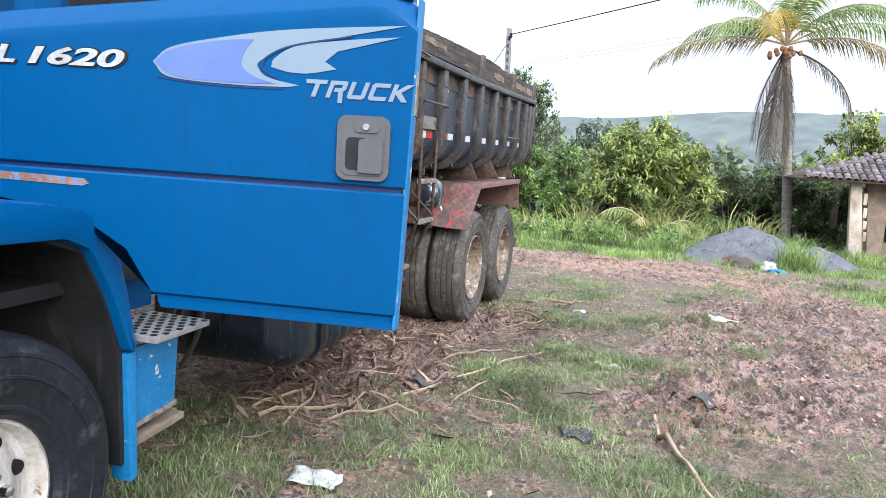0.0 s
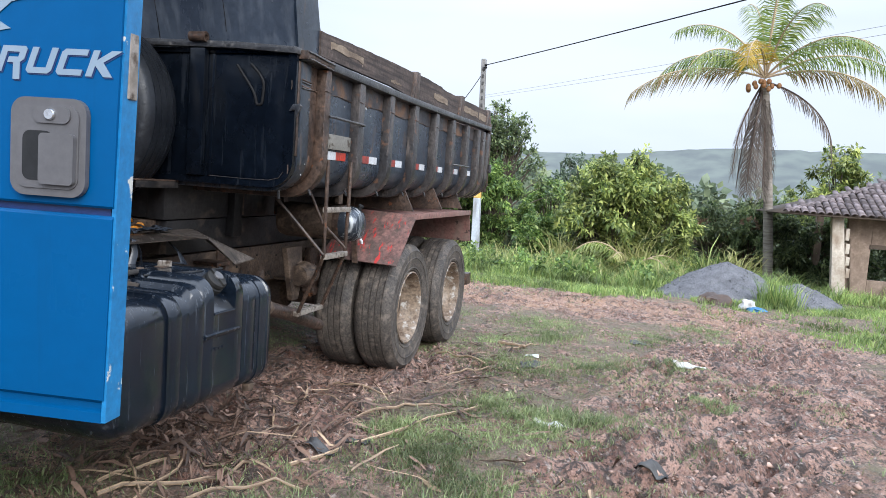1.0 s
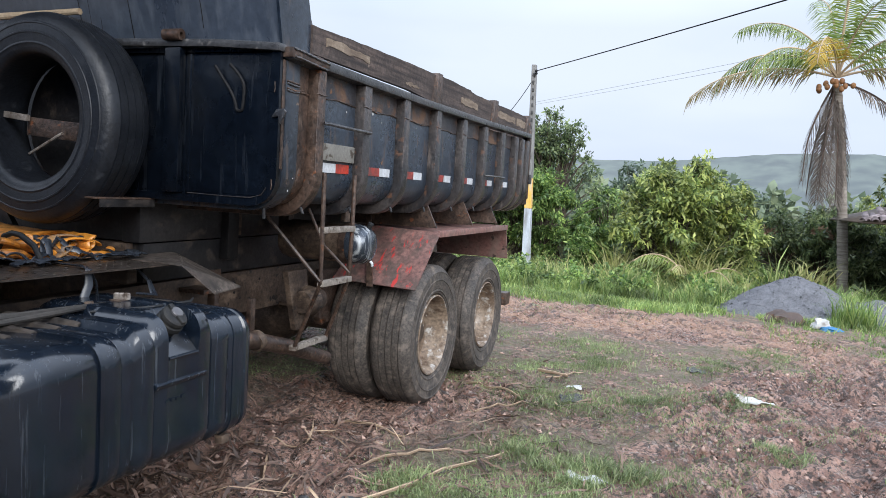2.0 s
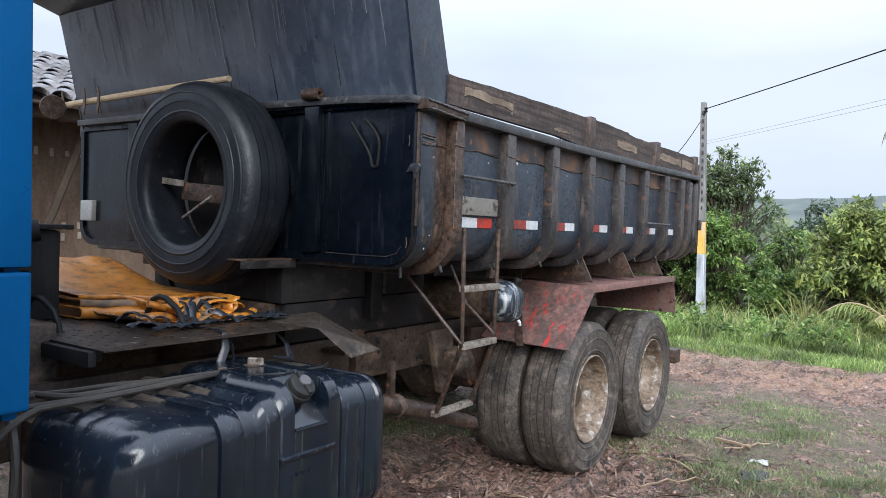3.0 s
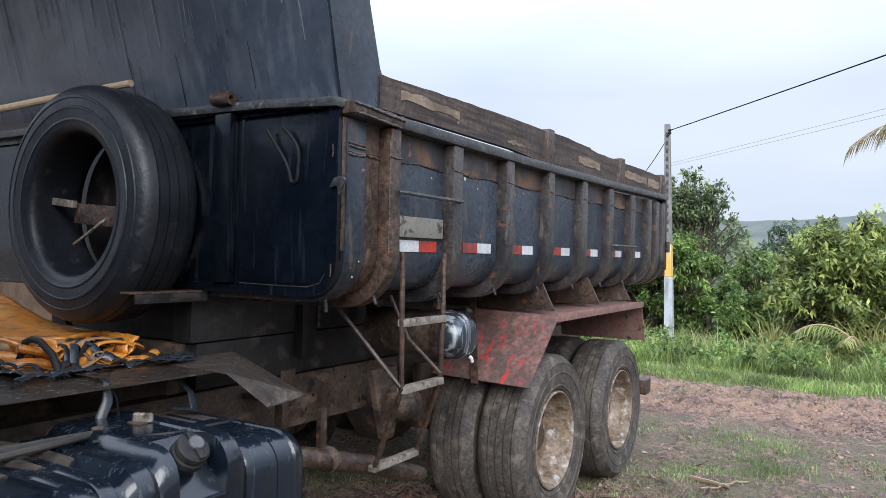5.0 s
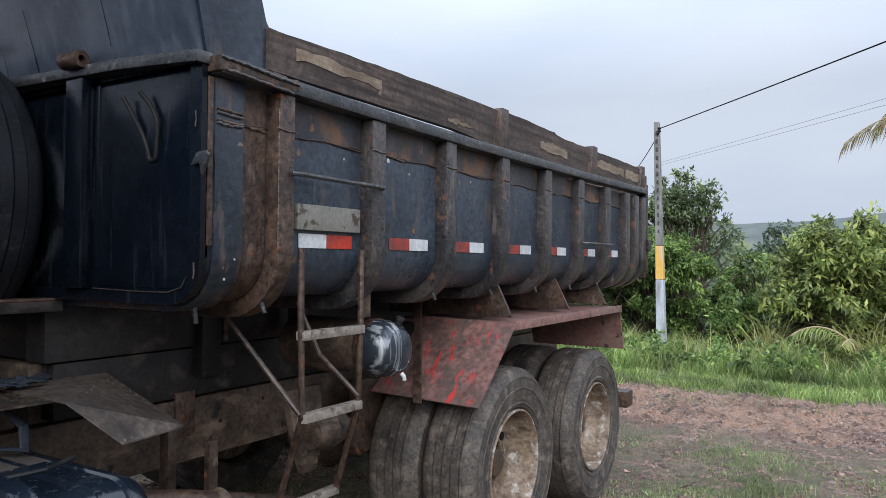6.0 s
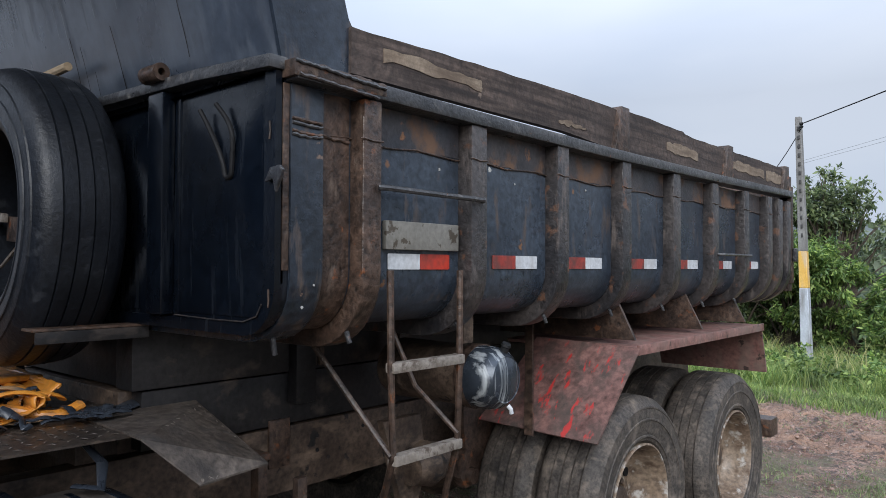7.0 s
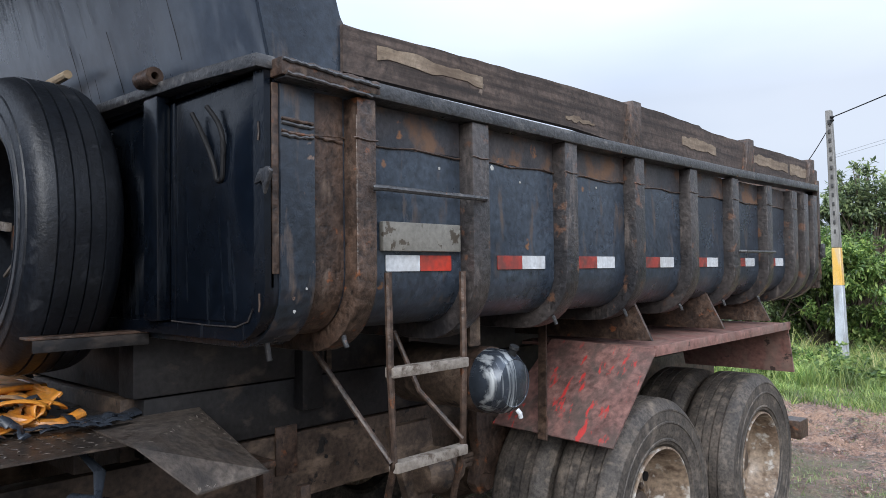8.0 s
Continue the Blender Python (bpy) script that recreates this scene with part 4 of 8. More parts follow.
for kind, count, z_top, mat, words in (("rain_run", 60, 2.835, M_DRIP, "pale dried rain runs"), ("wet_run", 9, 2.50, M_HOIST, "dark wet runs")):
    rv, rf = [], []
    for k in range(count):
        x = -3.7 + 2.5 * rd.random()
        z1 = z_top - (0.0 if mat is M_DRIP else 0.22 * rd.random())
        z0 = max(2.205, z1 - (0.10 + 0.34 * rd.random() ** 1.5))
        w = 0.0010 + 0.0020 * rd.random()
        for j in range(9):
            u = j / 8
            z = z1 + (z0 - z1) * u
            y = 6.57 - 0.2 * (z - 2.17) / 0.675 + noise.noise((x * 3, z * 3, 0)) * 0.009 + noise.noise((x * 8, z * 8, 5)) * 0.003 + 0.016 * (z - 2.17) / 0.675 - 0.006
            ww = w * (1 if u < 0.7 else 1.5 - 0.5 * u) * (1 + 0.4 * noise.noise((x * 30, z * 20, 1)))
            xc = x + 0.004 * noise.noise((x * 9, z * 5, 2))
            rv += [(xc - ww, y, z), (xc, y - 0.001, z), (xc + ww, y, z)]
            if j:
                q = len(rv)
                rf += [(q - 6, q - 5, q - 2, q - 3), (q - 5, q - 4, q - 1, q - 2)]
    tagged(soup(kind, rv, rf, mat, bed), words, kind="stuff")
part("canopy", prism([(6.415, 2.835), (6.40, 2.855), (5.55, 3.07), (5.55, 3.05)], "x", XR - 0.02, X0), M_BLACK, bed, "black canopy sheet over the cab")
part("headboard_flange", prism([(6.565, 2.16), (6.92, 2.155), (6.86, 2.25), (6.80, 2.34), (6.60, 2.98), (6.375, 2.98)], "x", X0 - 0.002, X0 + 0.012), M_BLACK, bed)
part("headboard_flange", prism([(6.565, 2.16), (6.92, 2.155), (6.86, 2.25), (6.80, 2.34), (6.60, 2.98), (6.375, 2.98)], "x", XR - 0.034, XR - 0.022), M_BLACK, bed)
# side boards above the rails
for bx in (X0 - 0.005, XR - 0.025):
    for b0, b1, sag in ((6.80, 8.46, 0.0), (8.50, 9.86, 0.0), (9.90, 11.10, -0.01)):
        bm = bmesh.new()
        cuts = 40
        loops = []
        for k in range(cuts + 1):
            u = k / cuts
            yy = b0 + (b1 - b0) * u
            foot = 2.178 if yy < 8.0 else 2.178 + (rail_top(yy) + 0.004 - 2.178) * min(1.0, (yy - 8.0) / 0.5)
            top = 2.312 + 0.030 * min(1.0, (yy - 6.8) / 1.5) + 0.004 * math.sin(yy * 3.1) + 0.005 * noise.noise((yy * 9, b0, 0)) + (0.012 if 8 < b0 < 9 and u < 0.55 else 0.0) + 0.014 * math.sin(math.pi * min(1.0, max(0.0, (yy - 6.9) / 1.6)))
            loops.append([bm.verts.new((bx + dx, yy, z)) for dx, z in ((0.0, foot), (0.03, foot), (0.03, top), (0.0, top))])
        for p, q in zip(loops, loops[1:]):
            for j in range(4):
                bm.faces.new((p[j], p[(j + 1) % 4], q[(j + 1) % 4], q[j]))
        bm.faces.new(loops[0])
        bm.faces.new(loops[-1][::-1])
        part("side_board", bm, M_BOARD, bed, "weathered wooden board above the rail")
    for b in (8.48, 9.88, 11.06):
        part("board_bracket", prism([(b - 0.09, rail_top(b) + 0.002), (b + 0.05, rail_top(b) + 0.002), (b + 0.05, 2.362), (b - 0.03, 2.362)], "x", bx - 0.012, bx + 0.055, bev=0.005), M_RUST, bed, "rusty steel board bracket")
# patches where the board's surface has flaked off
rnd = random.Random(4)
for y0, y1, z0, z1 in ((6.93, 7.42, 2.235, 2.292), (7.94, 8.17, 2.20, 2.235), (9.0, 9.42, 2.215, 2.285), (9.97, 10.60, 2.225, 2.30), (10.65, 11.02, 2.215, 2.30)):
    n = 12
    top = [(y0 + (y1 - y0) * k / n, z1 - rnd.random() * 0.014 - 0.02 * abs(k / n - 0.4)) for k in range(n + 1)]
    bot = [(y0 + (y1 - y0) * k / n, z0 + rnd.random() * 0.014) for k in range(n, -1, -1)]
    part("bare_patch", prism(top + bot, "x", X0 + 0.024, X0 + 0.0275), M_BARE_WOOD, bed, "bare tan wood where the surface flaked off")

# reflective tape, in pairs of one white and one red piece
TAPE = [(6.975, "wr"), (7.515, "rw"), (8.045, "rw"), (8.625, "rw"), (9.17, "rw"), (9.72, "rw"), (10.235, "rw")]
for ty, order in TAPE:
    z0 = 1.603 if order == "wr" else 1.605
    for k, c in enumerate(order):
        yy = ty + 0.148 * k
        part("reflective_tape", prism(round_rect(yy, yy + 0.146, z0, z0 + 0.05, 0.003, 2), "x", X0 + 0.002, X0 + 0.005), M_TAPE_WHITE if c == "w" else M_TAPE_RED if order == "wr" else M_TAPE_DULL, bed, "white reflective tape" if c == "w" else "red reflective tape" if order == "wr" else "dull worn red reflective tape")
rsc = random.Random(6)
for cy, cz, sz in ((7.42, 1.955, 0.010), (7.22, 1.94, 0.006), (7.66, 1.93, 0.005), (8.2, 1.95, 0.006), (6.66, 1.56, 0.004), (6.62, 1.50, 0.005)):
    ring = [(cy + sz * (0.6 + 0.6 * rsc.random()) * math.cos(q * 0.785), cz + sz * (0.6 + 0.6 * rsc.random()) * math.sin(q * 0.785)) for q in range(8)]
    xo = X0 + (0.062 if abs(cy - 7.42) < 0.001 else 0.032 if cy < 6.68 else 0.001)
    part("paint_chip", prism(ring, "x", xo, xo + 0.0015), M_LENS, bed, "pale chip in the paint")
part("bare_plate", box(X0 + 0.002, X0 + 0.022, 6.95, 7.30, 1.665, 1.755, 0.005), M_STEEL_GREY, bed, "scuffed bare grey plate")
part("grab_bar", sweep([(X0 + 0.07, 6.87, 1.845), (X0 + 0.085, 6.89, 1.845), (X0 + 0.085, 7.1, 1.843), (X0 + 0.085, 7.36, 1.842), (X0 + 0.06, 7.38, 1.842)], 0.009, 8), M_RAIL, bed, "steel grab bar across two ribs")
part("grab_bar", sweep([(X0 + 0.06, 9.62, 1.69), (X0 + 0.09, 9.64, 1.69), (X0 + 0.09, 10.12, 1.69), (X0 + 0.06, 10.14, 1.69)], 0.008, 8), M_RAIL, bed)
for ry in RIB_Y[:7]:
    part("drain_pin", sweep([(X0 - 0.03, ry - 0.02, 1.425), (X0 - 0.012, ry - 0.03, 1.405), (X0 - 0.008, ry - 0.025, 1.385)], 0.008, 8), M_RAIL, bed)
part("drain_pin", sweep([(X0 - 0.1, 6.62, 1.42), (X0 - 0.1, 6.63, 1.36)], 0.008, 8), M_RAIL, bed)
# supports between the bed and the mudguards
for sy in (8.63, 9.47, 10.19):
    part("bed_support", prism([(-1.90, 1.50), (-1.22, 1.50), (-1.10, 1.262), (-1.90, 1.262)], "y", sy - 0.02, sy, bev=0.003), M_RUST, bed, "dusty trapezoid support plate")
part("bed_support", box(-1.86, -1.78, 7.70, 7.76, 1.2, 1.45, 0.006), M_RUST, bed)

# pole lying on the front rail, its clamps and a rusty disc
part("pole", sweep([(-3.86, 6.44, 2.29), (-2.9, 6.45, 2.315), (-2.25, 6.46, 2.33)], [0.020, 0.019, 0.016], 10), M_STICK, truck, "pale wooden pole tied across the front wall")
for cx in (-3.74, -3.5, -3.35):
    part("rod_clamp", sweep([(cx, 6.40, 2.21), (cx + 0.01, 6.40, 2.30), (cx - 0.02, 6.41, 2.37)], 0.008, 6), M_CHASSIS, truck)
part("rusty_disc", lathe([(0.0001, -0.006), (0.072, -0.006), (0.076, 0), (0.072, 0.006), (0.0001, 0.006)], Matrix.Translation((-3.66, 6.30, 2.25)) @ Matrix.Rotation(radians(-12), 4, "Z"), 24, close=False), M_RUST, truck, "round rusty steel disc")
for lx in (-1.70, ):
    part("lug", lathe([(0.012, -0.05), (0.028, -0.05), (0.028, 0.05), (0.012, 0.05)], Matrix.Translation((lx, 6.50, 2.215)), 12), M_RUST, bed, "rusty welded lug")

# spare wheel
SPARE = [(0.298, 0.070), (0.299, 0.045), (0.303, 0.028), (0.312, 0.014), (0.335, 0.003), (0.347, 0.000), (0.350, -0.003), (0.356, -0.003), (0.359, -0.001), (0.395, -0.006), (0.398, -0.009), (0.405, -0.009), (0.408, -0.005), (0.44, -0.002), (0.443, -0.005), (0.450, -0.004), (0.453, 0.001), (0.474, 0.010), (0.492, 0.026), (0.500, 0.042)]
for g in range(4):
    a0 = 0.066 + g * 0.046
    SPARE += [(0.506 + 0.002 * (g in (1, 2)), a0), (0.499, a0 + 0.001), (0.499, a0 + 0.005), (0.507 + 0.002 * (g in (0, 1, 2)), a0 + 0.006)]
SPARE += [(0.501, 0.240), (0.492, 0.258), (0.470, 0.276), (0.43, 0.288), (0.375, 0.286), (0.32, 0.262), (0.300, 0.235), (0.298, 0.20)]
spare = part("spare_tyre", lathe([(r, -a) for r, a in SPARE], Matrix.Translation((-2.285, 6.20, 1.775)) @ Matrix.Rotation(radians(-90), 4, "Z"), 80), M_TYRE_CLEAN, truck, "black spare tyre mounted on the front wall")
# unseen disc, added so that the tyre's hole reads dark
part("mount_plate", lathe([(0.0001, 0.0), (0.34, 0.0), (0.34, -0.012), (0.0001, -0.012)], Matrix.Translation((-2.285, 6.497, 1.775)) @ Matrix.Rotation(radians(-90), 4, "Z"), 40, close=False), M_HOIST, spare, "dark disc added behind the spare tyre to darken its hole")
part("spare_bracket", box(-2.45, -2.02, 6.335, 6.375, 1.70, 1.79, 0.004, m=Matrix.Translation((-2.45, 6.35, 1.745)) @ Matrix.Rotation(radians(4), 4, "Y") @ Matrix.Translation((2.45, -6.35, -1.745))), M_RUST, spare, "rusty spare wheel bracket")
part("bracket_channel", box(-2.63, -2.43, 6.31, 6.333, 1.768, 1.800, 0.003, m=Matrix.Translation((-2.45, 6.35, 1.745)) @ Matrix.Rotation(radians(6), 4, "Y") @ Matrix.Translation((2.45, -6.35, -1.745))), M_RUNG, spare, "pale steel channel")
part("bracket_bolt", sweep([(-2.20, 6.325, 1.715), (-2.21, 6.31, 1.70), (-2.39, 6.30, 1.605)], 0.007, 6), M_RUNG, spare)
part("spare_cradle", box(-1.93, -1.845, 6.21, 6.57, 1.413, 1.421, 0.002), M_RUST, truck, "dusty angle bar beside the spare wheel")
part("cradle_web", box(-1.853, -1.845, 6.22, 6.57, 1.375, 1.412, 0.002), M_HOIST, truck)
part("cradle_arm", prism([(-2.95, 1.50), (-2.90, 1.50), (-2.66, 1.20), (-2.72, 1.20)], "y", 6.45, 6.48), M_HOIST, truck)
part("hoist_frame", box(-2.85, -2.045, 6.56, 6.62, 1.19, 1.415, 0.006), M_HOIST, truck)
part("spare_cradle", box(-2.9, -2.2, 6.42, 6.47, 1.34, 1.40, 0.006), M_HOIST, truck)

# mudguards
def plate(name, corners, thick, mat, parent, label=""):
    """A flat steel plate between four corners."""
    bm = bmesh.new()
    f = bm.faces.new([bm.verts.new(p) for p in corners])
    f.normal_update()
    off = f.normal * thick
    back = [bm.verts.new(v.co - off) for v in f.verts]
    vs = list(f.verts)
    bm.faces.new(back[::-1])
    for k in range(len(vs)):
        m = (k + 1) % len(vs)
        bm.faces.new((vs[k], back[k], back[m], vs[m]))
    return part(name, bm, mat, parent, label, smooth=0)


plate("mudguard", [(-1.040, 8.545, 1.232), (-1.060, 8.17, 0.852), (-1.36, 8.17, 0.862), (-1.70, 8.17, 0.872), (-1.66, 8.33, 1.03), (-1.60, 8.53, 1.25)], 0.008, M_RED_FLAP, truck, "faded red steel mudguard flap with scratches")
for gx0, gx1 in ((-1.80, -1.065), (2 * CX + 1.065, 2 * CX + 1.80)):
    part("mudguard", prism([(8.54, 1.232), (8.62, 1.238), (10.36, 1.240), (10.36, 1.224), (8.62, 1.222), (8.545, 1.216)], "x", gx0, gx1), M_RED, truck, "red-brown mudguard top sheet")
    part("mudguard", prism([(10.362, 1.240), (10.378, 1.240), (10.49, 0.92), (10.475, 0.915)], "x", gx0, gx1), M_RED, truck, "red-brown sloping rear mudguard")
part("mudguard_lip", box(-1.063, -1.048, 8.55, 10.38, 1.20, 1.248, 0.003), M_RED, truck)
plate("mudguard_strut", [(-1.58, 8.40, 1.42), (-1.54, 8.40, 1.42), (-1.36, 8.13, 0.85), (-1.405, 8.13, 0.85)], 0.012, M_RUST, truck, "dusty steel strut in front of the flap")

# air tank
# body darker than its end: shade and light put into the colour
air = part("air_tank", lathe([(0.0001, -0.10), (0.118, -0.10), (0.118, -0.11), (0.124, -0.55), (0.11, -0.60), (0.0001, -0.62)], Matrix.Translation((-1.14, 7.63, 1.185)), 32, close=False), M_CHASSIS, truck, "grimy air tank, body coloured dark for shade, end silver as lit")
part("end_cap", lathe([(0.0001, 0.035), (0.05, 0.031), (0.085, 0.018), (0.088, 0.020), (0.091, 0.015), (0.112, -0.012), (0.120, -0.045), (0.122, -0.10), (0.0001, -0.10)], Matrix.Translation((-1.165, 7.625, 1.185)), 32, close=False), M_AIRTANK, air, "dusty silver end cap streaked with dirt, lit tone in its colour")
part("tank_band", lathe([(0.117, -0.17), (0.127, -0.17), (0.127, -0.125), (0.117, -0.125)], Matrix.Translation((-1.14, 7.63, 1.185)), 32), M_RUST, air)
part("tank_valve", sweep([(-1.15, 7.64, 1.085), (-1.14, 7.645, 1.072), (-1.14, 7.65, 1.055)], 0.009, 8), M_TAPE_WHITE, truck, "small white drain valve")
part("tank_plug", lathe([(0.0001, 0.022), (0.018, 0.022), (0.02, 0.012), (0.016, 0.008), (0.016, -0.02), (0.0001, -0.02)], Matrix.Translation((-1.165, 7.64, 1.30)) @ Matrix.Rotation(radians(-65), 4, "Y"), 14, close=False), M_DARK, truck)
part("tank_strap", box(-1.30, -1.27, 7.52, 7.58, 1.32, 1.45, 0.004), M_CHASSIS, truck)

# ladder
LX = -1.10
ladder = part("ladder", sweep([(LX, 6.955, 1.60), (LX, 6.96, 1.30), (LX - 0.005, 6.975, 1.02), (-1.30, 7.06, 0.64)], 0.012, 8), M_RUST, truck, "bent steel ladder with scuffed rungs")
part("ladder_rail", sweep([(LX, 7.29, 1.60), (LX, 7.29, 1.30), (LX - 0.005, 7.285, 1.02), (-1.30, 7.40, 0.64)], 0.012, 8), M_RUST, ladder)
for y0, y1, x, z in ((6.955, 7.295, LX, 1.305), (6.97, 7.29, LX - 0.005, 1.02), (7.05, 7.41, -1.31, 0.635)):
    part("rung", box(x - 0.02, x + 0.02, y0, y1, z - 0.02, z + 0.012, 0.005), M_RUNG, ladder, "scuffed flat steel rung")
part("ladder_brace", sweep([(LX - 0.005, 6.965, 1.03), (-1.28, 6.93, 1.22), (-1.45, 6.90, 1.40)], 0.010, 8), M_RUST, ladder)
part("ladder_brace", sweep([(LX, 7.28, 1.05), (-1.24, 7.22, 1.20), (-1.32, 7.18, 1.40)], 0.009, 8), M_RUST, ladder)

# exhaust, brake chamber, brackets
part("exhaust_pipe", sweep([(-1.75, 6.30, 0.79), (-1.48, 6.82, 0.705), (-1.43, 7.2, 0.595), (-1.42, 7.53, 0.482), (-1.415, 7.615, 0.452)], [0.047, 0.047, 0.046, 0.042, 0.040], 18), M_RUST, truck, "dusty exhaust pipe")
part("exhaust_hanger", box(-1.52, -1.49, 6.915, 6.955, 0.70, 0.90, 0.004), M_RUST, truck, "dusty steel hanger over the exhaust pipe")
part("exhaust_clamp", lathe([(0.046, -0.022), (0.056, -0.022), (0.056, 0.022), (0.046, 0.022)], Matrix.Translation((-1.466, 6.94, 0.672)) @ Matrix.Rotation(radians(90), 4, "Z") @ Matrix.Rotation(radians(-17), 4, "Y"), 20), M_CHASSIS, truck)
part("brake_chamber", lathe([(0.0001, -0.1), (0.07, -0.1), (0.085, -0.03), (0.095, 0.0), (0.085, 0.03), (0.07, 0.1), (0.0001, 0.1)], Matrix.Translation((-1.55, 7.62, 0.80)) @ Matrix.Rotation(radians(90), 4, "Z"), 20, close=False), M_CHASSIS, truck)
part("spring_hanger", prism([(7.40, 1.0), (7.62, 1.0), (7.66, 0.78), (7.60, 0.62), (7.52, 0.62), (7.46, 0.80)], "x", -1.62, -1.58, bev=0.006), M_CHASSIS, truck)
for k in range(6):
    part("spring_leaf", box(-1.86, -1.78, 7.75 + 0.12 * k, 10.65 - 0.12 * k, 0.72 - 0.022 * k, 0.74 - 0.022 * k, 0.003), M_CHASSIS, truck)
part("tail_beam", box(-1.32, -1.19, 10.98, 11.15, 0.37, 0.50, 0.008), M_RUST, truck)
part("tail_beam", box(-2.95, -1.322, 10.98, 11.1, 0.40, 0.50, 0.008), M_CHASSIS, truck)
part("rail_bracket", box(-1.934, -1.922, 7.11, 7.21, 0.81, 1.0, 0.003), M_RUST, truck, "dusty plate welded on the chassis rail")
part("rail_post", box(-1.93, -1.87, 7.20, 7.30, 1.06, 1.42, 0.006), M_HOIST, truck)
for hy, hz in ((7.36, 0.90), (7.36, 0.84), (7.42, 0.80), (7.62, 0.9), (7.9, 0.88), (7.52, 0.78)):
    part("rail_bolt", lathe([(0.0001, 0.004), (0.008, 0.004), (0.009, 0.0), (0.0001, 0.0)], Matrix.Translation((-1.934, hy, hz)), 8, close=False), M_HOIST, truck)
part("spring_hanger", prism([(8.10, 0.94), (8.38, 0.92), (8.40, 0.80), (8.34, 0.68), (8.24, 0.56), (8.12, 0.54), (8.08, 0.60), (8.12, 0.72), (8.10, 0.84)], "x", -1.80, -1.74, bev=0.012), M_RUST, truck, "curved cast spring hanger")
part("hanger_pin", lathe([(0.0001, 0.03), (0.035, 0.03), (0.04, 0.015), (0.04, -0.06), (0.0001, -0.06)], Matrix.Translation((-1.74, 8.15, 0.60)), 16, close=False), M_RUST, truck)
part("rail_bracket", box(-1.93, -1.76, 6.86, 7.0, 0.90, 0.925, 0.004), M_RUST, truck)
part("rail_bracket", box(-1.80, -1.75, 6.94, 6.98, 0.66, 0.90, 0.004), M_RUST, truck)
for by in (7.32, 7.36):
    part("guide_plate", box(-1.93, -1.905, by - 0.012, by + 0.012, 1.2, 1.42, 0.003), M_CHASSIS, truck)

# fuel tank
TX0, TX1, TZ0, TZ1 = -1.78, -1.105, 0.405, 0.962
bm = bmesh.new()
rings = []


def tank_ring(y, inset, top=0.0, pocket=False):
    """One cross-section; the pocket cuts the upper outer corner off at a slope."""
    x1, z1 = TX1 - inset, TZ1 - inset + top
    pts = round_rect(TX0 + inset, x1, TZ0 + inset, z1, max(0.02, 0.105 - inset * 0.4), 6)
    if pocket:
        pts[7:14] = [(x1 - 0.005 - 0.165 * k / 6, z1 - 0.175 + 0.165 * k / 6) for k in range(7)]
    rings.append([bm.verts.new((x, y + 0.03, z)) for x, z in pts])


for y, inset in ((5.13, 0.20), (5.136, 0.14), (5.155, 0.092), (5.185, 0.052), (5.225, 0.022), (5.27, 0.006), (5.33, 0.0), (5.48, 0.0), (5.485, 0.003), (5.52, 0.003), (5.525, 0.0), (5.585, 0.0), (5.592, 0.004), (5.60, 0.0), (5.635, 0.0), (5.65, 0.014), (5.665, 0.012)):
    tank_ring(y, inset)
for y, inset, top, pocket in ((5.69, -0.002, 0.016, False), (5.74, -0.004, 0.020, False), (5.765, 0.012, 0.020, False), (5.79, 0.004, 0.045, False), (5.82, 0.0, 0.050, False), (5.826, 0.0, 0.050, True), (5.995, 0.0, 0.050, True), (6.001, 0.0, 0.050, False), (6.06, 0.0, 0.048, False), (6.085, 0.012, 0.030, False), (6.095, 0.016, 0.012, False), (6.11, 0.004, 0.006, False)):
    tank_ring(y, inset, top, pocket)
for y, inset in ((6.12, 0.0), (6.185, 0.0), (6.19, 0.004), (6.20, 0.0), (6.29, 0.0), (6.30, 0.010), (6.31, 0.0), (6.34, 0.004), (6.365, 0.02), (6.38, 0.05), (6.388, 0.09), (6.392, 0.15)):
    tank_ring(y, inset)
for p, q in zip(rings, rings[1:]):
    for j in range(len(p)):
        bm.faces.new((p[j], p[(j + 1) % len(p)], q[(j + 1) % len(p)], q[j]))
bm.faces.new(rings[0])
bm.faces.new(rings[-1][::-1])
tank = part("fuel_tank", bm, M_TANK, truck, "black plastic fuel tank streaked with dust", smooth=40)
for sy in (5.53, 6.255):
    loop = round_rect(TX0 - 0.004, TX1 + 0.004, TZ0 - 0.004, TZ1 + 0.004, 0.108, 6)
    inn = round_rect(TX0 + 0.006, TX1 - 0.006, TZ0 + 0.006, TZ1 - 0.006, 0.10, 6)
    bm = bmesh.new()
    vv = [[bm.verts.new((x, yy, z)) for x, z in lp] for yy in (sy - 0.008, sy + 0.008) for lp in (loop, inn)]
    for j in range(len(loop)):
        k = (j + 1) % len(loop)
        bm.faces.new((vv[0][j], vv[0][k], vv[2][k], vv[2][j]))
        bm.faces.new((vv[0][j], vv[0][k], vv[1][k], vv[1][j]))
        bm.faces.new((vv[2][j], vv[2][k], vv[3][k], vv[3][j]))
    part("tank_strap", bm, M_TANK, tank, "thin black tank strap")
part("ledge", prism([(TX1 - 0.02, 0.722), (TX1 + 0.002, 0.730), (TX1 + 0.012, 0.748), (TX1 - 0.02, 0.757)], "y", 5.785, 6.07, bev=0.003), M_TANK, tank)
part("pocket_lip", sweep([(TX1 - 0.004, 5.858, 0.839), (TX1 - 0.004, 5.94, 0.839), (TX1 - 0.004, 6.023, 0.839)], 0.007, 8), M_TANK, tank)
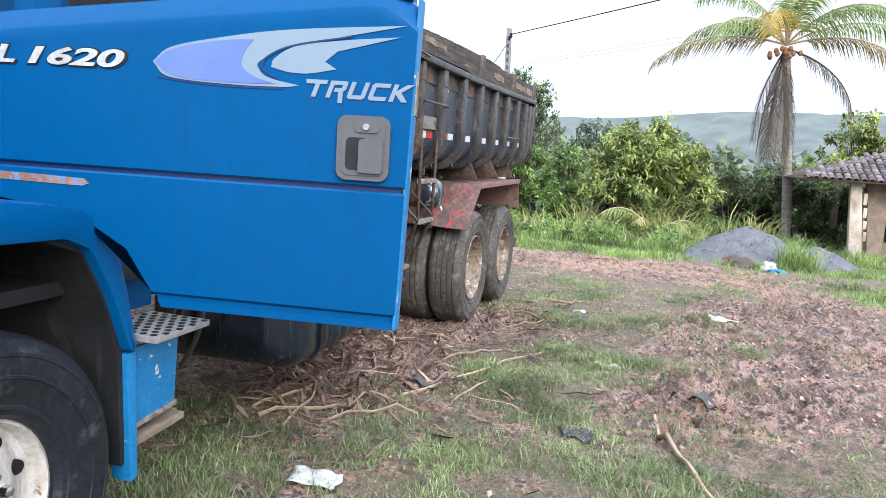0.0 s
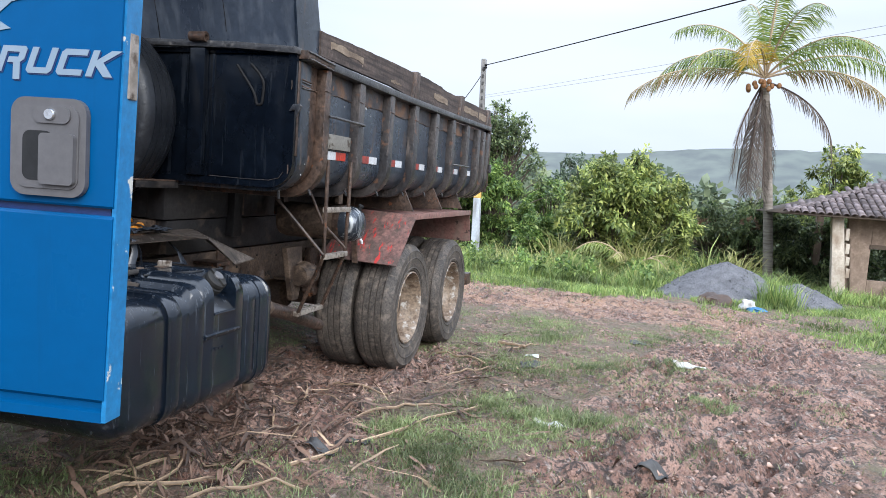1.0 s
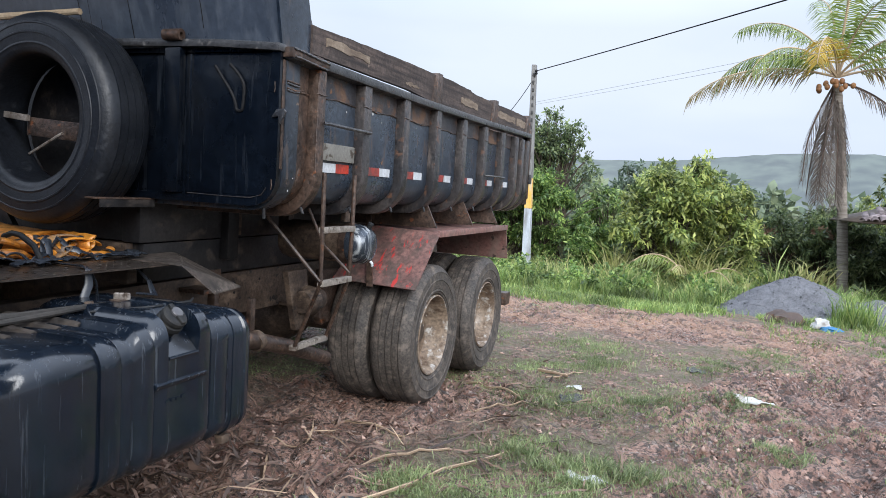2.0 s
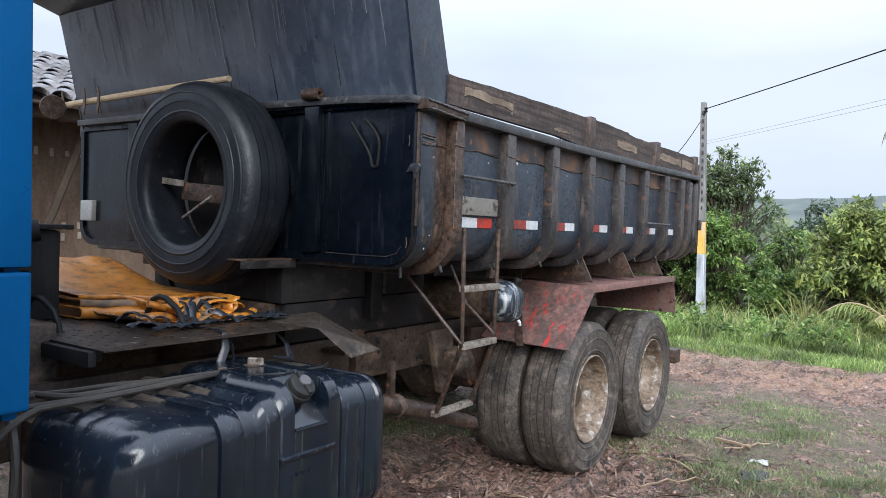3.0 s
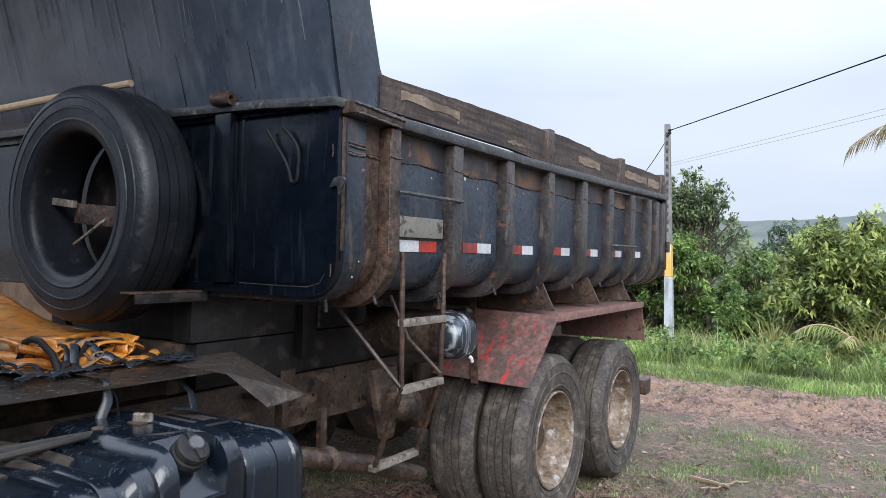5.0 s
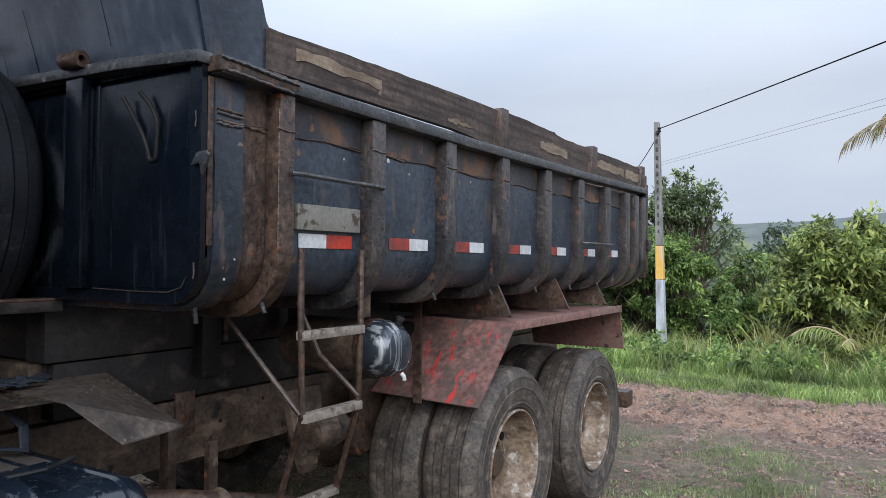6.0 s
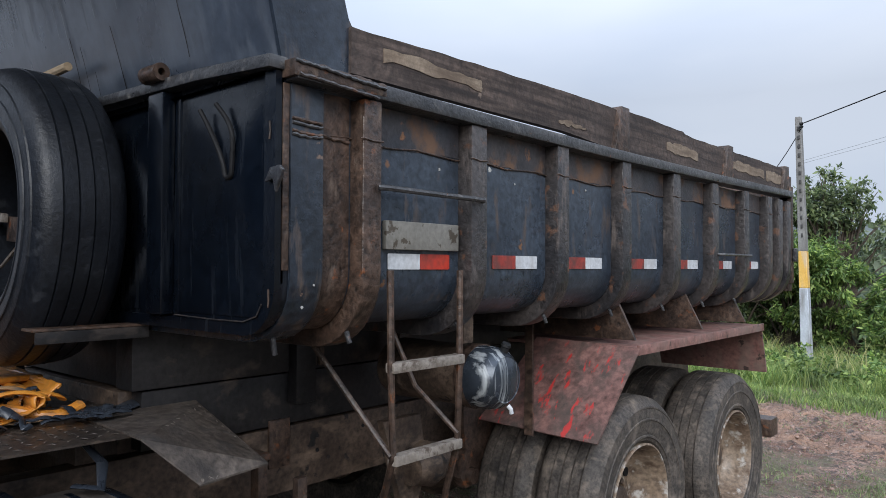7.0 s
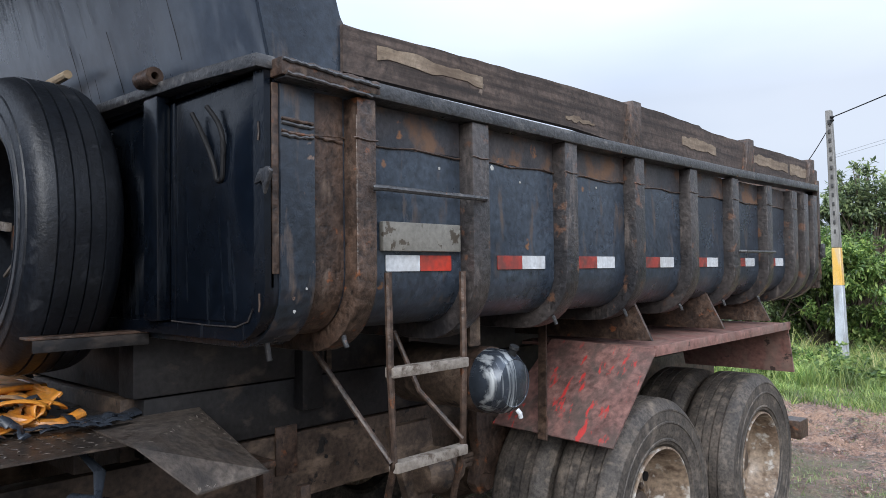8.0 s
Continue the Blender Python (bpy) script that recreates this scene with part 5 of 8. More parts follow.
for k, (y0, hgt) in enumerate(((5.842, 0.010), (5.872, 0.012), (5.9, 0.010), (5.93, 0.013))):
    part("embossed_mark", prism([(y0, 0.668), (y0 + 0.018, 0.668), (y0 + 0.018, 0.668 + hgt), (y0, 0.668 + hgt)], "x", TX1 - 0.002, TX1 + 0.002), M_TANK, tank)
CAPM = Matrix.Translation((-1.192, 5.938, 0.952)) @ Matrix.Rotation(radians(-46), 4, "Y")
cap = part("filler_cap", lathe([(0.0001, 0.062), (0.046, 0.062), (0.053, 0.056), (0.054, 0.042), (0.050, 0.038), (0.050, 0.030), (0.056, 0.026), (0.057, 0.008), (0.048, 0.0), (0.046, -0.03), (0.0001, -0.03)], CAPM, 28, close=False), M_DARK, tank, "round black filler cap with key flap")
part("key_flap", lathe([(0.0001, 0.074), (0.022, 0.074), (0.025, 0.070), (0.025, 0.060), (0.0001, 0.060)], CAPM @ Matrix.Translation((0, 0.006, 0.006)), 20, close=False), M_GREY_PLASTIC, cap, "grey key flap")
part("cap_grip", box(0.060, 0.072, -0.012, 0.012, -0.05, 0.05, 0.004, m=CAPM), M_DARK, cap)
part("dusty_top", box(-1.74, -1.50, 5.28, 6.34, 0.935, 0.963, 0.012), M_TANKTOP, tank, "dust-covered tank top")
for k in range(4):
    part("top_rib", sweep([(-1.73, 5.36 + 0.10 * k, 0.958), (-1.55, 5.38 + 0.10 * k, 0.962), (-1.40, 5.41 + 0.10 * k, 0.945)], 0.024, 8), M_TANKTOP, tank)
part("sender", lathe([(0.0001, 0.05), (0.018, 0.05), (0.02, 0.02), (0.05, 0.015), (0.05, 0.0), (0.0001, 0.0)], Matrix.Translation((-1.52, 5.86, 0.965)) @ Matrix.Rotation(radians(-90), 4, "Y"), 16, close=False), M_CHASSIS, tank)
part("tank_bracket", box(-1.95, -1.7, 5.3, 5.36, 0.40, 0.85, 0.006), M_CHASSIS, truck)
part("tank_bracket", box(-1.95, -1.7, 6.18, 6.24, 0.40, 0.85, 0.006), M_CHASSIS, truck)
part("tank_clip", box(-1.18, -1.14, 6.24, 6.29, 0.372, 0.41, 0.004), M_CHASSIS, truck)
part("tank_cable", sweep([(-1.42, 6.36, 0.98), (-1.3, 6.2, 1.0), (-1.3, 5.98, 1.005), (-1.45, 5.8, 0.99)], 0.006, 6), M_DARK, truck)

# hoses over the tank
part("hose", sweep(bezier((-1.55, 5.92, 0.99), (-1.35, 5.55, 1.03), (-1.5, 5.2, 0.99), 10) + bezier((-1.52, 5.15, 0.985), (-1.5, 4.92, 0.93), (-1.62, 4.95, 0.55), 8), 0.011, 8), M_HOSE, truck, "dusty grey hose")
part("hose", sweep(bezier((-1.57, 5.90, 0.985), (-1.42, 5.55, 1.0), (-1.58, 5.18, 0.98), 10) + bezier((-1.6, 5.1, 0.975), (-1.8, 4.95, 0.98), (-1.95, 5.1, 1.0), 8), 0.010, 8), M_HOSE, truck)
part("hose", sweep(bezier((-1.65, 5.2, 1.0), (-1.75, 5.0, 0.95), (-1.95, 5.05, 0.9), 8), 0.012, 8), M_HOSE, truck)

part("hose", sweep(curve3([(-1.50, 5.98, 0.995), (-1.52, 5.75, 1.0), (-1.50, 5.50, 1.01), (-1.60, 5.30, 0.985), (-1.78, 5.20, 0.99), (-1.95, 5.16, 0.97)]), 0.012, 8), M_HOSE, truck)
part("hose", sweep(curve3([(-1.55, 6.0, 0.985), (-1.58, 5.72, 0.985), (-1.60, 5.46, 1.0), (-1.72, 5.28, 0.98), (-1.9, 5.22, 0.96)]), 0.009, 8), M_HOSE, truck)
part("hose", sweep(curve3([(-1.70, 5.18, 0.98), (-1.58, 5.10, 0.95), (-1.50, 5.07, 0.86), (-1.49, 5.06, 0.70), (-1.54, 5.07, 0.55), (-1.62, 5.08, 0.42)]), 0.013, 8), M_HOSE, truck, "dusty hose hanging beside the tank")
part("fitting", box(-1.53, -1.47, 5.97, 6.03, 0.972, 1.012, 0.006), M_CHASSIS, truck)
for k in range(3):
    part("fitting", lathe([(0.0001, 0.0), (0.014, 0.0), (0.014, 0.024), (0.009, 0.028), (0.0001, 0.028)], Matrix.Translation((-1.515 + 0.018 * k, 6.0 + 0.01 * k, 1.01)) @ Matrix.Rotation(radians(-90), 4, "Y"), 8, close=False), M_RUNG, truck)

# deck of chequer plate behind the cab
DZ = 1.12
deck = part("deck", prism([(-3.25, 5.45), (-1.624, 5.426), (-1.588, 6.42), (-1.75, 6.58), (-3.25, 6.58)], "z", DZ - 0.006, DZ), M_DIAMOND, truck, "dark worn chequer-plate deck behind the cab")
bars = []
for iy in range(26):
    for ix in range(22):
        bars.append((-1.645 - 0.042 * ix, 5.455 + 0.0435 * iy, 45 if (ix + iy) % 2 else -45))
bv, bf = [], []
for bx, by, ang in bars:
    c, s_ = math.cos(radians(ang)) * 0.013, math.sin(radians(ang)) * 0.013
    k = len(bv)
    bv += [(bx - c, by - s_, DZ + 0.0002), (bx + s_ * 0.25, by - c * 0.25, DZ + 0.0025), (bx + c, by + s_, DZ + 0.0002), (bx - s_ * 0.25, by + c * 0.25, DZ + 0.0025)]
    bf.append((k, k + 1, k + 2, k + 3))
tagged(soup("tread_bars", bv, bf, M_RUNG, deck), kind="stuff")
part("deck_edge", box(-2.60, -1.68, 5.40, 5.432, DZ - 0.065, DZ - 0.008, 0.006), M_DARK, deck)
part("deck_beam", box(-3.25, -1.74, 5.44, 5.49, DZ - 0.06, DZ - 0.012, 0.006), M_HOIST, deck)
part("deck_beam", box(-3.25, -1.75, 6.30, 6.36, DZ - 0.10, DZ - 0.012, 0.006), M_CHASSIS, deck)
for x0, x1, hy in ((-2.44, -2.13, 5.54), (-2.17, -1.87, 5.94)):
    part("grab_loop", sweep([(x0, hy + 0.01, DZ - 0.01), (x0 + 0.02, hy + 0.01, DZ + 0.05), (x0 + 0.075, hy, DZ + 0.115), (x0 + 0.12, hy, DZ + 0.13), (x0 + 0.17, hy, DZ + 0.125), (x1 - 0.05, hy, DZ + 0.085), (x1 - 0.01, hy, DZ + 0.03), (x1, hy, DZ - 0.01)], 0.013, 10), M_DARK, deck, "black steel grab loop")
BEND = [Vector(p) for p in ((-1.50, 6.375, 1.1265), (-1.88, 6.775, 1.1265), (-1.455, 6.77, 0.99), (-1.415, 6.51, 0.987))]
bm = bmesh.new()
flat_part = [Vector(p) for p in ((-2.15, 6.40, 1.1265), (-1.66, 6.385, 1.1265))] + BEND[:2] + [Vector(p) for p in ((-1.95, 6.80, 1.1265), (-2.05, 6.74, 1.1265))]
for loop in (flat_part, [BEND[0], BEND[3], BEND[2], BEND[1]]):
    top = [bm.verts.new(p) for p in loop]
    low = [bm.verts.new(p - Vector((0, 0, 0.006))) for p in loop]
    bm.faces.new(top)
    bm.faces.new(low[::-1])
    for j in range(len(loop)):
        k = (j + 1) % len(loop)
        bm.faces.new((top[j], top[k], low[k], low[j]))
part("bent_plate", bm, M_PLATE, deck, "bent dusty chequer plate drooping at the corner", smooth=0)
bv, bf = [], []
for iy in range(10):
    for ix in range(11):
        u, w = (ix + 0.6) / 11.2, (iy + 0.6) / 10.2
        mid = BEND[0].lerp(BEND[3], u).lerp(BEND[1].lerp(BEND[2], u), w)
        du, dw = (BEND[3].lerp(BEND[2], w) - BEND[0].lerp(BEND[1], w)).normalized(), (BEND[1].lerp(BEND[2], u) - BEND[0].lerp(BEND[3], u)).normalized()
        up = du.cross(dw).normalized()
        up = up if up.z > 0 else -up
        a, b = (du + dw, du - dw) if (ix + iy) % 2 else (du - dw, du + dw)
        k = len(bv)
        bv += [tuple(mid - a * 0.011 + up * 0.0006), tuple(mid - b * 0.0034 + up * 0.0036), tuple(mid + a * 0.011 + up * 0.0006), tuple(mid + b * 0.0034 + up * 0.0036)]
        bf.append((k, k + 1, k + 2, k + 3))
tagged(soup("tread_bars", bv, bf, M_RUNG, deck), kind="stuff")
part("battery_box", box(-3.10, -2.50, 5.12, 5.74, DZ + 0.002, 1.53, 0.02), M_DARK, truck, "matt black plastic box behind the cab")
part("box_lid", box(-3.14, -2.46, 5.10, 5.78, 1.532, 1.555, 0.008), M_DARK, truck)
part("snorkel", sweep([(-2.6, 5.3, 1.15), (-2.58, 5.32, 1.38), (-2.5, 5.42, 1.50), (-2.42, 5.6, 1.53)], 0.05, 14), M_DARK, truck, "curved black intake pipe")

# ---- cab, open door, front mudguard ----
U_TOP = 0.024
DH, DD, DN = Vector((-1.33, 3.95, 0)), Vector((0.9903, 0.139, 0)), Vector((0.139, -0.9903, 0))
DOORM = Matrix(((DD.x, DN.x, 0, DH.x), (DD.y, DN.y, 0, DH.y), (0, 0, 1, 0), (0, 0, 0, 1)))
U0, U1 = -0.80, 1.15


def belt(u):
    return 1.800 + 0.122 * (u + 0.16) / 1.31 - 0.05 * max(0, (u - 1.04) / 0.11) ** 2


def rear_edge(z):
    """The door's rear edge leans outwards towards the top."""
    return U1 + U_TOP * (z - 1.01) / 0.9


def front_cut(z):
    """The lower panel's front edge, cut on a slant over the sill."""
    return float(np.interp(z, [1.0, 1.18, 1.27, 1.40], [0.44, 0.32, 0.16, U0]))


def door_sheet(rows, u0, u1, n, mat, name, parent, label=""):
    """A pressed sheet: rows of (outward, height function) along the door's length, with a back."""
    bm = bmesh.new()
    grid = []
    for k in range(n + 1):
        col = []
        for o, z in rows:
            a, b = (u0(z(0.0)) if callable(u0) else u0), (rear_edge(z(U1)) if u1 == U1 else u1)
            u = a + (b - a) * k / n
            col.append(bm.verts.new(DOORM @ Vector((u, o, z(u)))))
        grid.append(col)
    for p, q in zip(grid, grid[1:]):
        for j in range(len(rows)):
            m = (j + 1) % len(rows)
            bm.faces.new((p[j], p[m], q[m], q[j]))
    bm.faces.new(grid[0])
    bm.faces.new(grid[-1][::-1])
    return part(name, bm, mat, parent, label, smooth=22)


def flat(z):
    return lambda u: z


door = door_sheet([(-0.045, flat(1.418)), (0.002, flat(1.418)), (0.006, flat(1.422)), (0.0065, flat(1.45)), (0.0085, flat(1.58)), (0.0075, lambda u: belt(u) - 0.035), (0.007, lambda u: belt(u) - 0.008), (0.004, belt), (-0.03, lambda u: belt(u) + 0.055), (-0.045, lambda u: belt(u) + 0.06)], U0, U1, 40, M_BLUE, "door", truck, "open blue cab door with silver swoosh lettering")
door_sheet([(-0.045, flat(1.01)), (0.0, flat(1.01)), (0.0, flat(1.030)), (-0.010, flat(1.034)), (-0.010, flat(1.046)), (0.004, flat(1.056)), (0.006, flat(1.1)), (0.006, flat(1.18)), (0.006, flat(1.27)), (0.006, flat(1.398)), (0.002, flat(1.404)), (-0.045, flat(1.404)), (-0.045, flat(1.27)), (-0.045, flat(1.18))], front_cut, U1, 24, M_BLUE, "door_lower_panel", door)
door_sheet([(-0.044, flat(1.402)), (-0.009, flat(1.402)), (-0.009, flat(1.42)), (-0.044, flat(1.42))], U0, U1 - 0.002, 4, M_NAVY_PRINT, "door_groove", door)
trim = part("door_inner_trim", prism([(-0.32, 1.42), (0.47, 1.42), (0.47, 1.02), (U1 - 0.02, 1.02), (U1 - 0.02, 1.9), (-0.32, 1.82)], "y", -0.07, -0.046), M_DARK, door)
trim.data.transform(DOORM)
for poly in (((-0.34, 1.86), (-0.29, 1.86), (0.25, 2.60), (0.19, 2.62)), ((0.19, 2.62), (0.25, 2.575), (U1 - 0.05, 2.60), (U1 - 0.03, 2.65)), ((U1 - 0.05, 1.93), (U1, 1.93), (U1 - 0.025, 2.65), (U1 - 0.075, 2.62))):
    ob = part("window_frame", prism(poly, "y", -0.045, -0.012, bev=0.006), M_BLUE, door)
    ob.data.transform(DOORM)
part("door_edge", prism([(U1 - 0.004, 1.012), (U1 + 0.005, 1.012), (rear_edge(1.93) + 0.005, 1.93), (rear_edge(1.93) - 0.004, 1.93)], "y", -0.046, 0.002), M_BLUE_WORN, door, "chipped blue door edge").data.transform(DOORM)
part("latch", box(U1 + 0.005, U1 + 0.026, -0.04, -0.012, 1.62, 1.74, 0.004), M_RUNG, door).data.transform(DOORM)
part("rust_strip", prism([(-0.30, 1.362), (0.0, 1.360), (0.18, 1.358), (0.20, 1.366), (0.185, 1.380), (0.0, 1.384), (-0.30, 1.386)], "y", 0.006, 0.0085), M_RUSTED, door, "strip of bare orange rust").data.transform(DOORM)


def decal(name, poly, lift, mat, parent, label="", thick=0.0012):
    ob = part(name, prism(poly, "y", lift, lift + thick), mat, parent, label, smooth=0)
    ob.data.transform(DOORM)
    return ob


def curve2(*knots, n=8):
    """A smooth open line through knots."""
    k = [Vector((*p, 0)) for p in knots]
    k = [2 * k[0] - k[1]] + k + [2 * k[-1] - k[-2]]
    out = []
    for a, b, c, d in zip(k, k[1:], k[2:], k[3:]):
        for i in range(n):
            t = i / n
            v = 0.5 * ((2 * b) + (c - a) * t + (2 * a - 5 * b + 4 * c - d) * t * t + (3 * b - a - 3 * c + d) * t ** 3)
            out.append((v.x, v.y))
    return out + [(k[-2].x, k[-2].y)]


def along(poly):
    return [(u + 0.008 + 0.004 * (u - 0.4), z) for u, z in poly]


swoosh = curve2((0.397, 1.733), (0.454, 1.775), (0.609, 1.808), (0.81, 1.836), (1.138, 1.858)) + curve2((0.957, 1.822), (0.811, 1.791), (0.721, 1.748), (0.717, 1.724), (0.748, 1.702), (0.835, 1.685))[0:] + curve2((0.80, 1.679), (0.647, 1.678), (0.45, 1.690), (0.399, 1.728))
decal("swoosh", along(swoosh), 0.0092, M_SILVER_PRINT, door, "silver swoosh print")
inner_sw = curve2((0.404, 1.733), (0.458, 1.769), (0.60, 1.798), (0.70, 1.805)) + curve2((0.675, 1.775), (0.665, 1.735), (0.700, 1.705), (0.765, 1.687)) + curve2((0.70, 1.684), (0.58, 1.685), (0.46, 1.695), (0.406, 1.728))
decal("swoosh_fill", along(inner_sw), 0.0106, M_VIOLET_PRINT, door, "violet-blue fade print")
tail = curve2((1.12, 1.827), (0.974, 1.814), (0.828, 1.793), (0.763, 1.757), (0.752, 1.732)) + curve2((0.80, 1.720), (0.86, 1.719), (0.942, 1.734)) + curve2((0.908, 1.753), (0.943, 1.782))
decal("swoosh_tail", along(tail), 0.0092, M_SILVER_PRINT, door, "silver swoosh print")
line = curve2((0.985, 1.822), (0.81, 1.789), (0.738, 1.752), (0.735, 1.724), (0.775, 1.700)) + curve2((0.78, 1.695), (0.728, 1.722), (0.730, 1.754), (0.81, 1.794), (0.985, 1.826))
decal("swoosh_line", along(line), 0.0106, M_NAVY_PRINT, door)
decal("swoosh_line", curve2((0.42, 1.690), (0.52, 1.681), (0.647, 1.675), (0.80, 1.676)) + curve2((0.80, 1.672), (0.647, 1.671), (0.52, 1.677), (0.42, 1.687)), 0.0092, M_NAVY_PRINT, door)


def lettering(text, u, z, width, height, lift, mat, name, parent, label="", shear=0.25, thick=0.001, bold=0.0, extra=0.0):
    """Raised letters from the built-in font, fitted to a width and a height on the door."""
    cu = bpy.data.curves.new(name, "FONT")
    cu.body, cu.shear, cu.offset, cu.extrude = text, shear, bold, 0.001
    tmp = new(name, cu)
    me = bpy.data.meshes.new_from_object(tmp.evaluated_get(bpy.context.evaluated_depsgraph_get()))
    bpy.data.objects.remove(tmp)
    co = np.array([v.co[:] for v in me.vertices])
    lo, hi = co.min(0), co.max(0)
    sx, sz = width / (hi[0] - lo[0]), height / (hi[1] - lo[1])
    for v, c in zip(me.vertices, co):
        v.co = DOORM @ Vector((u + (c[0] - lo[0]) * sx, lift + (thick if c[2] > 0 else 0), z + (c[1] - lo[1]) * sz))
    me.materials.append(mat)
    return link(name, me, parent, label)


GLYPHS = {
    "T": [(-0.25, 1), (1.0, 1), (1.0, 0.76), (0.62, 0.76), (0.62, 0), (0.36, 0), (0.36, 0.76), (-0.15, 0.76)],
    "R": [(0, 0), (0.25, 0), (0.25, 0.77), (0.73, 0.77), (0.73, 0.58), (0.36, 0.58), (0.36, 0.36), (0.60, 0.36), (0.80, -0.28), (1.06, -0.28), (0.86, 0.38), (0.99, 0.5), (0.99, 0.9), (0.88, 1), (0, 1)],
    "U": [(0, 1), (0, 0.12), (0.12, 0), (0.88, 0), (1, 0.12), (1, 1), (0.75, 1), (0.75, 0.23), (0.25, 0.23), (0.25, 1)],
    "C": [(1, 1), (0.12, 1), (0, 0.88), (0, 0.12), (0.12, 0), (1, 0), (1, 0.23), (0.25, 0.23), (0.25, 0.77), (1, 0.77)],
    "K": [(0, 0), (0, 1), (0.25, 1), (0.25, 0.63), (0.70, 1), (1.10, 1), (0.52, 0.54), (1.04, 0), (0.70, 0), (0.25, 0.42), (0.25, 0)]}
for k, c in enumerate("TRUCK"):
    decal("lettering", [(0.862 + 0.0600 * k + 0.051 * x + 0.017 * y, 1.657 + 0.047 * y - 0.0006 * k) for x, y in GLYPHS[c]], 0.0098, M_SILVER_PRINT, door, "bold slanted silver letter")
    decal("lettering_edge", [(0.8640 + 0.0600 * k + 0.051 * x + 0.017 * y, 1.6545 + 0.047 * y - 0.0006 * k) for x, y in GLYPHS[c]], 0.0087, M_NAVY_PRINT, door, thick=0.0008)
lettering("1620", 0.001, 1.704, 0.326, 0.060, 0.0085, M_DARK, "lettering_edge", door, "", 0.25, 0.003, bold=0.05)
lettering("1620", 0.008, 1.708, 0.310, 0.052, 0.0087, M_BADGE, "lettering", door, "grey raised model number", 0.25, 0.006, bold=0.03)
lettering("L", -0.104, 1.704, 0.076, 0.060, 0.0085, M_DARK, "lettering_edge", door, "", 0.25, 0.003, bold=0.05)
lettering("L", -0.100, 1.708, 0.066, 0.052, 0.0087, M_BADGE, "lettering", door, "", 0.25, 0.006, bold=0.03)

# door handle
plate = decal("door_handle", round_rect(0.965, 1.115, 1.434, 1.612, 0.028), 0.010, M_GREY_PLASTIC, door, "grey plastic door handle plate with lock", 0.012)
for poly, mat, nm, l0, th in ((round_rect(0.979, 1.102, 1.448, 1.598, 0.02), M_GREY_PLASTIC, "inner_plate", 0.022, 0.003), (round_rect(0.992, 1.052, 1.462, 1.552, 0.015), M_DARK, "recess", 0.0251, 0.001), (round_rect(1.031, 1.099, 1.456, 1.548, 0.008), M_GREY_PLASTIC, "pull_flap", 0.0255, 0.010), (round_rect(1.015, 1.087, 1.566, 1.596, 0.013), M_GREY_PLASTIC, "lock_plate", 0.0252, 0.004)):
    decal(nm, poly, l0, mat, plate, "", th)
LOCK = DOORM @ Matrix.Translation((1.049, 0.029, 1.582)) @ Matrix.Rotation(radians(90), 4, "Z")
part("lock", lathe([(0.0001, 0.006), (0.009, 0.006), (0.011, 0.003), (0.011, -0.004), (0.0001, -0.004)], LOCK, 18, close=False), M_CHROME, plate)

# cab shell: pillars, back, roof, floor
CZ0, CZ1, CY0, CY1 = 1.02, 2.72, 3.95, 4.985
XL, XRC = -1.30, 2 * CX + 1.30
cab = part("cab_back_wall", box(XRC, XL, CY1 - 0.05, CY1, CZ0, CZ1, 0.02), M_BLUE, truck, "blue painted cab shell")
part("rear_pillar", prism(round_rect(CY1 - 0.13, CY1 + 0.012, 1.05, 1.435, 0.01), "x", XL - 0.05, XL + 0.03, bev=0.01), M_BLUE, cab)
part("rear_pillar", prism([(CY1 - 0.13, 1.448), (CY1 + 0.012, 1.448), (CY1 + 0.0, 2.70), (CY1 - 0.13, 2.70)], "x", XL - 0.05, XL + 0.03, bev=0.01), M_BLUE, cab)
part("front_pillar", prism([(4.02, 1.30), (4.12, 1.30), (4.12, 1.88), (4.30, 2.62), (4.24, 2.64), (4.02, 1.92)], "x", XL - 0.16, XL - 0.08, bev=0.008), M_BLUE, cab)
part("far_side_wall", box(XRC - 0.02, XRC + 0.03, 3.80, CY1 - 0.052, CZ0, 1.95, 0.01), M_BLUE, cab)
part("far_pillar", prism([(3.80, 1.952), (3.92, 1.952), (4.16, 2.62), (4.10, 2.64)], "x", XRC - 0.02, XRC + 0.04, bev=0.006), M_BLUE, cab)
part("roof", box(XRC - 0.02, XL + 0.02, 4.05, CY1 + 0.01, CZ1 + 0.002, CZ1 + 0.07, 0.03), M_BLUE, cab)
part("floor_pan", box(XRC, XL, 3.70, CY1 - 0.052, CZ0 - 0.03, CZ0 + 0.02, 0.006), M_DARK, cab)
part("dashboard", box(XRC + 0.03, XL - 0.18, 4.03, 4.20, 1.30, 1.86, 0.04), M_DARK, cab)
part("seat", box(-1.95, -1.45, 4.28, 4.85, 1.10, 1.48, 0.05), M_DARK, cab)
part("seat_back", box(-1.95, -1.45, 4.72, 4.88, 1.48, 2.15, 0.05), M_DARK, cab)
part("bonnet", prism([(2.35, 1.0), (3.70, 1.0), (3.79, 1.30), (3.79, 1.88), (3.3, 1.84), (2.5, 1.72), (2.35, 1.55)], "x", -3.25, -1.65, bev=0.05), M_BLUE, truck, "blue bonnet")

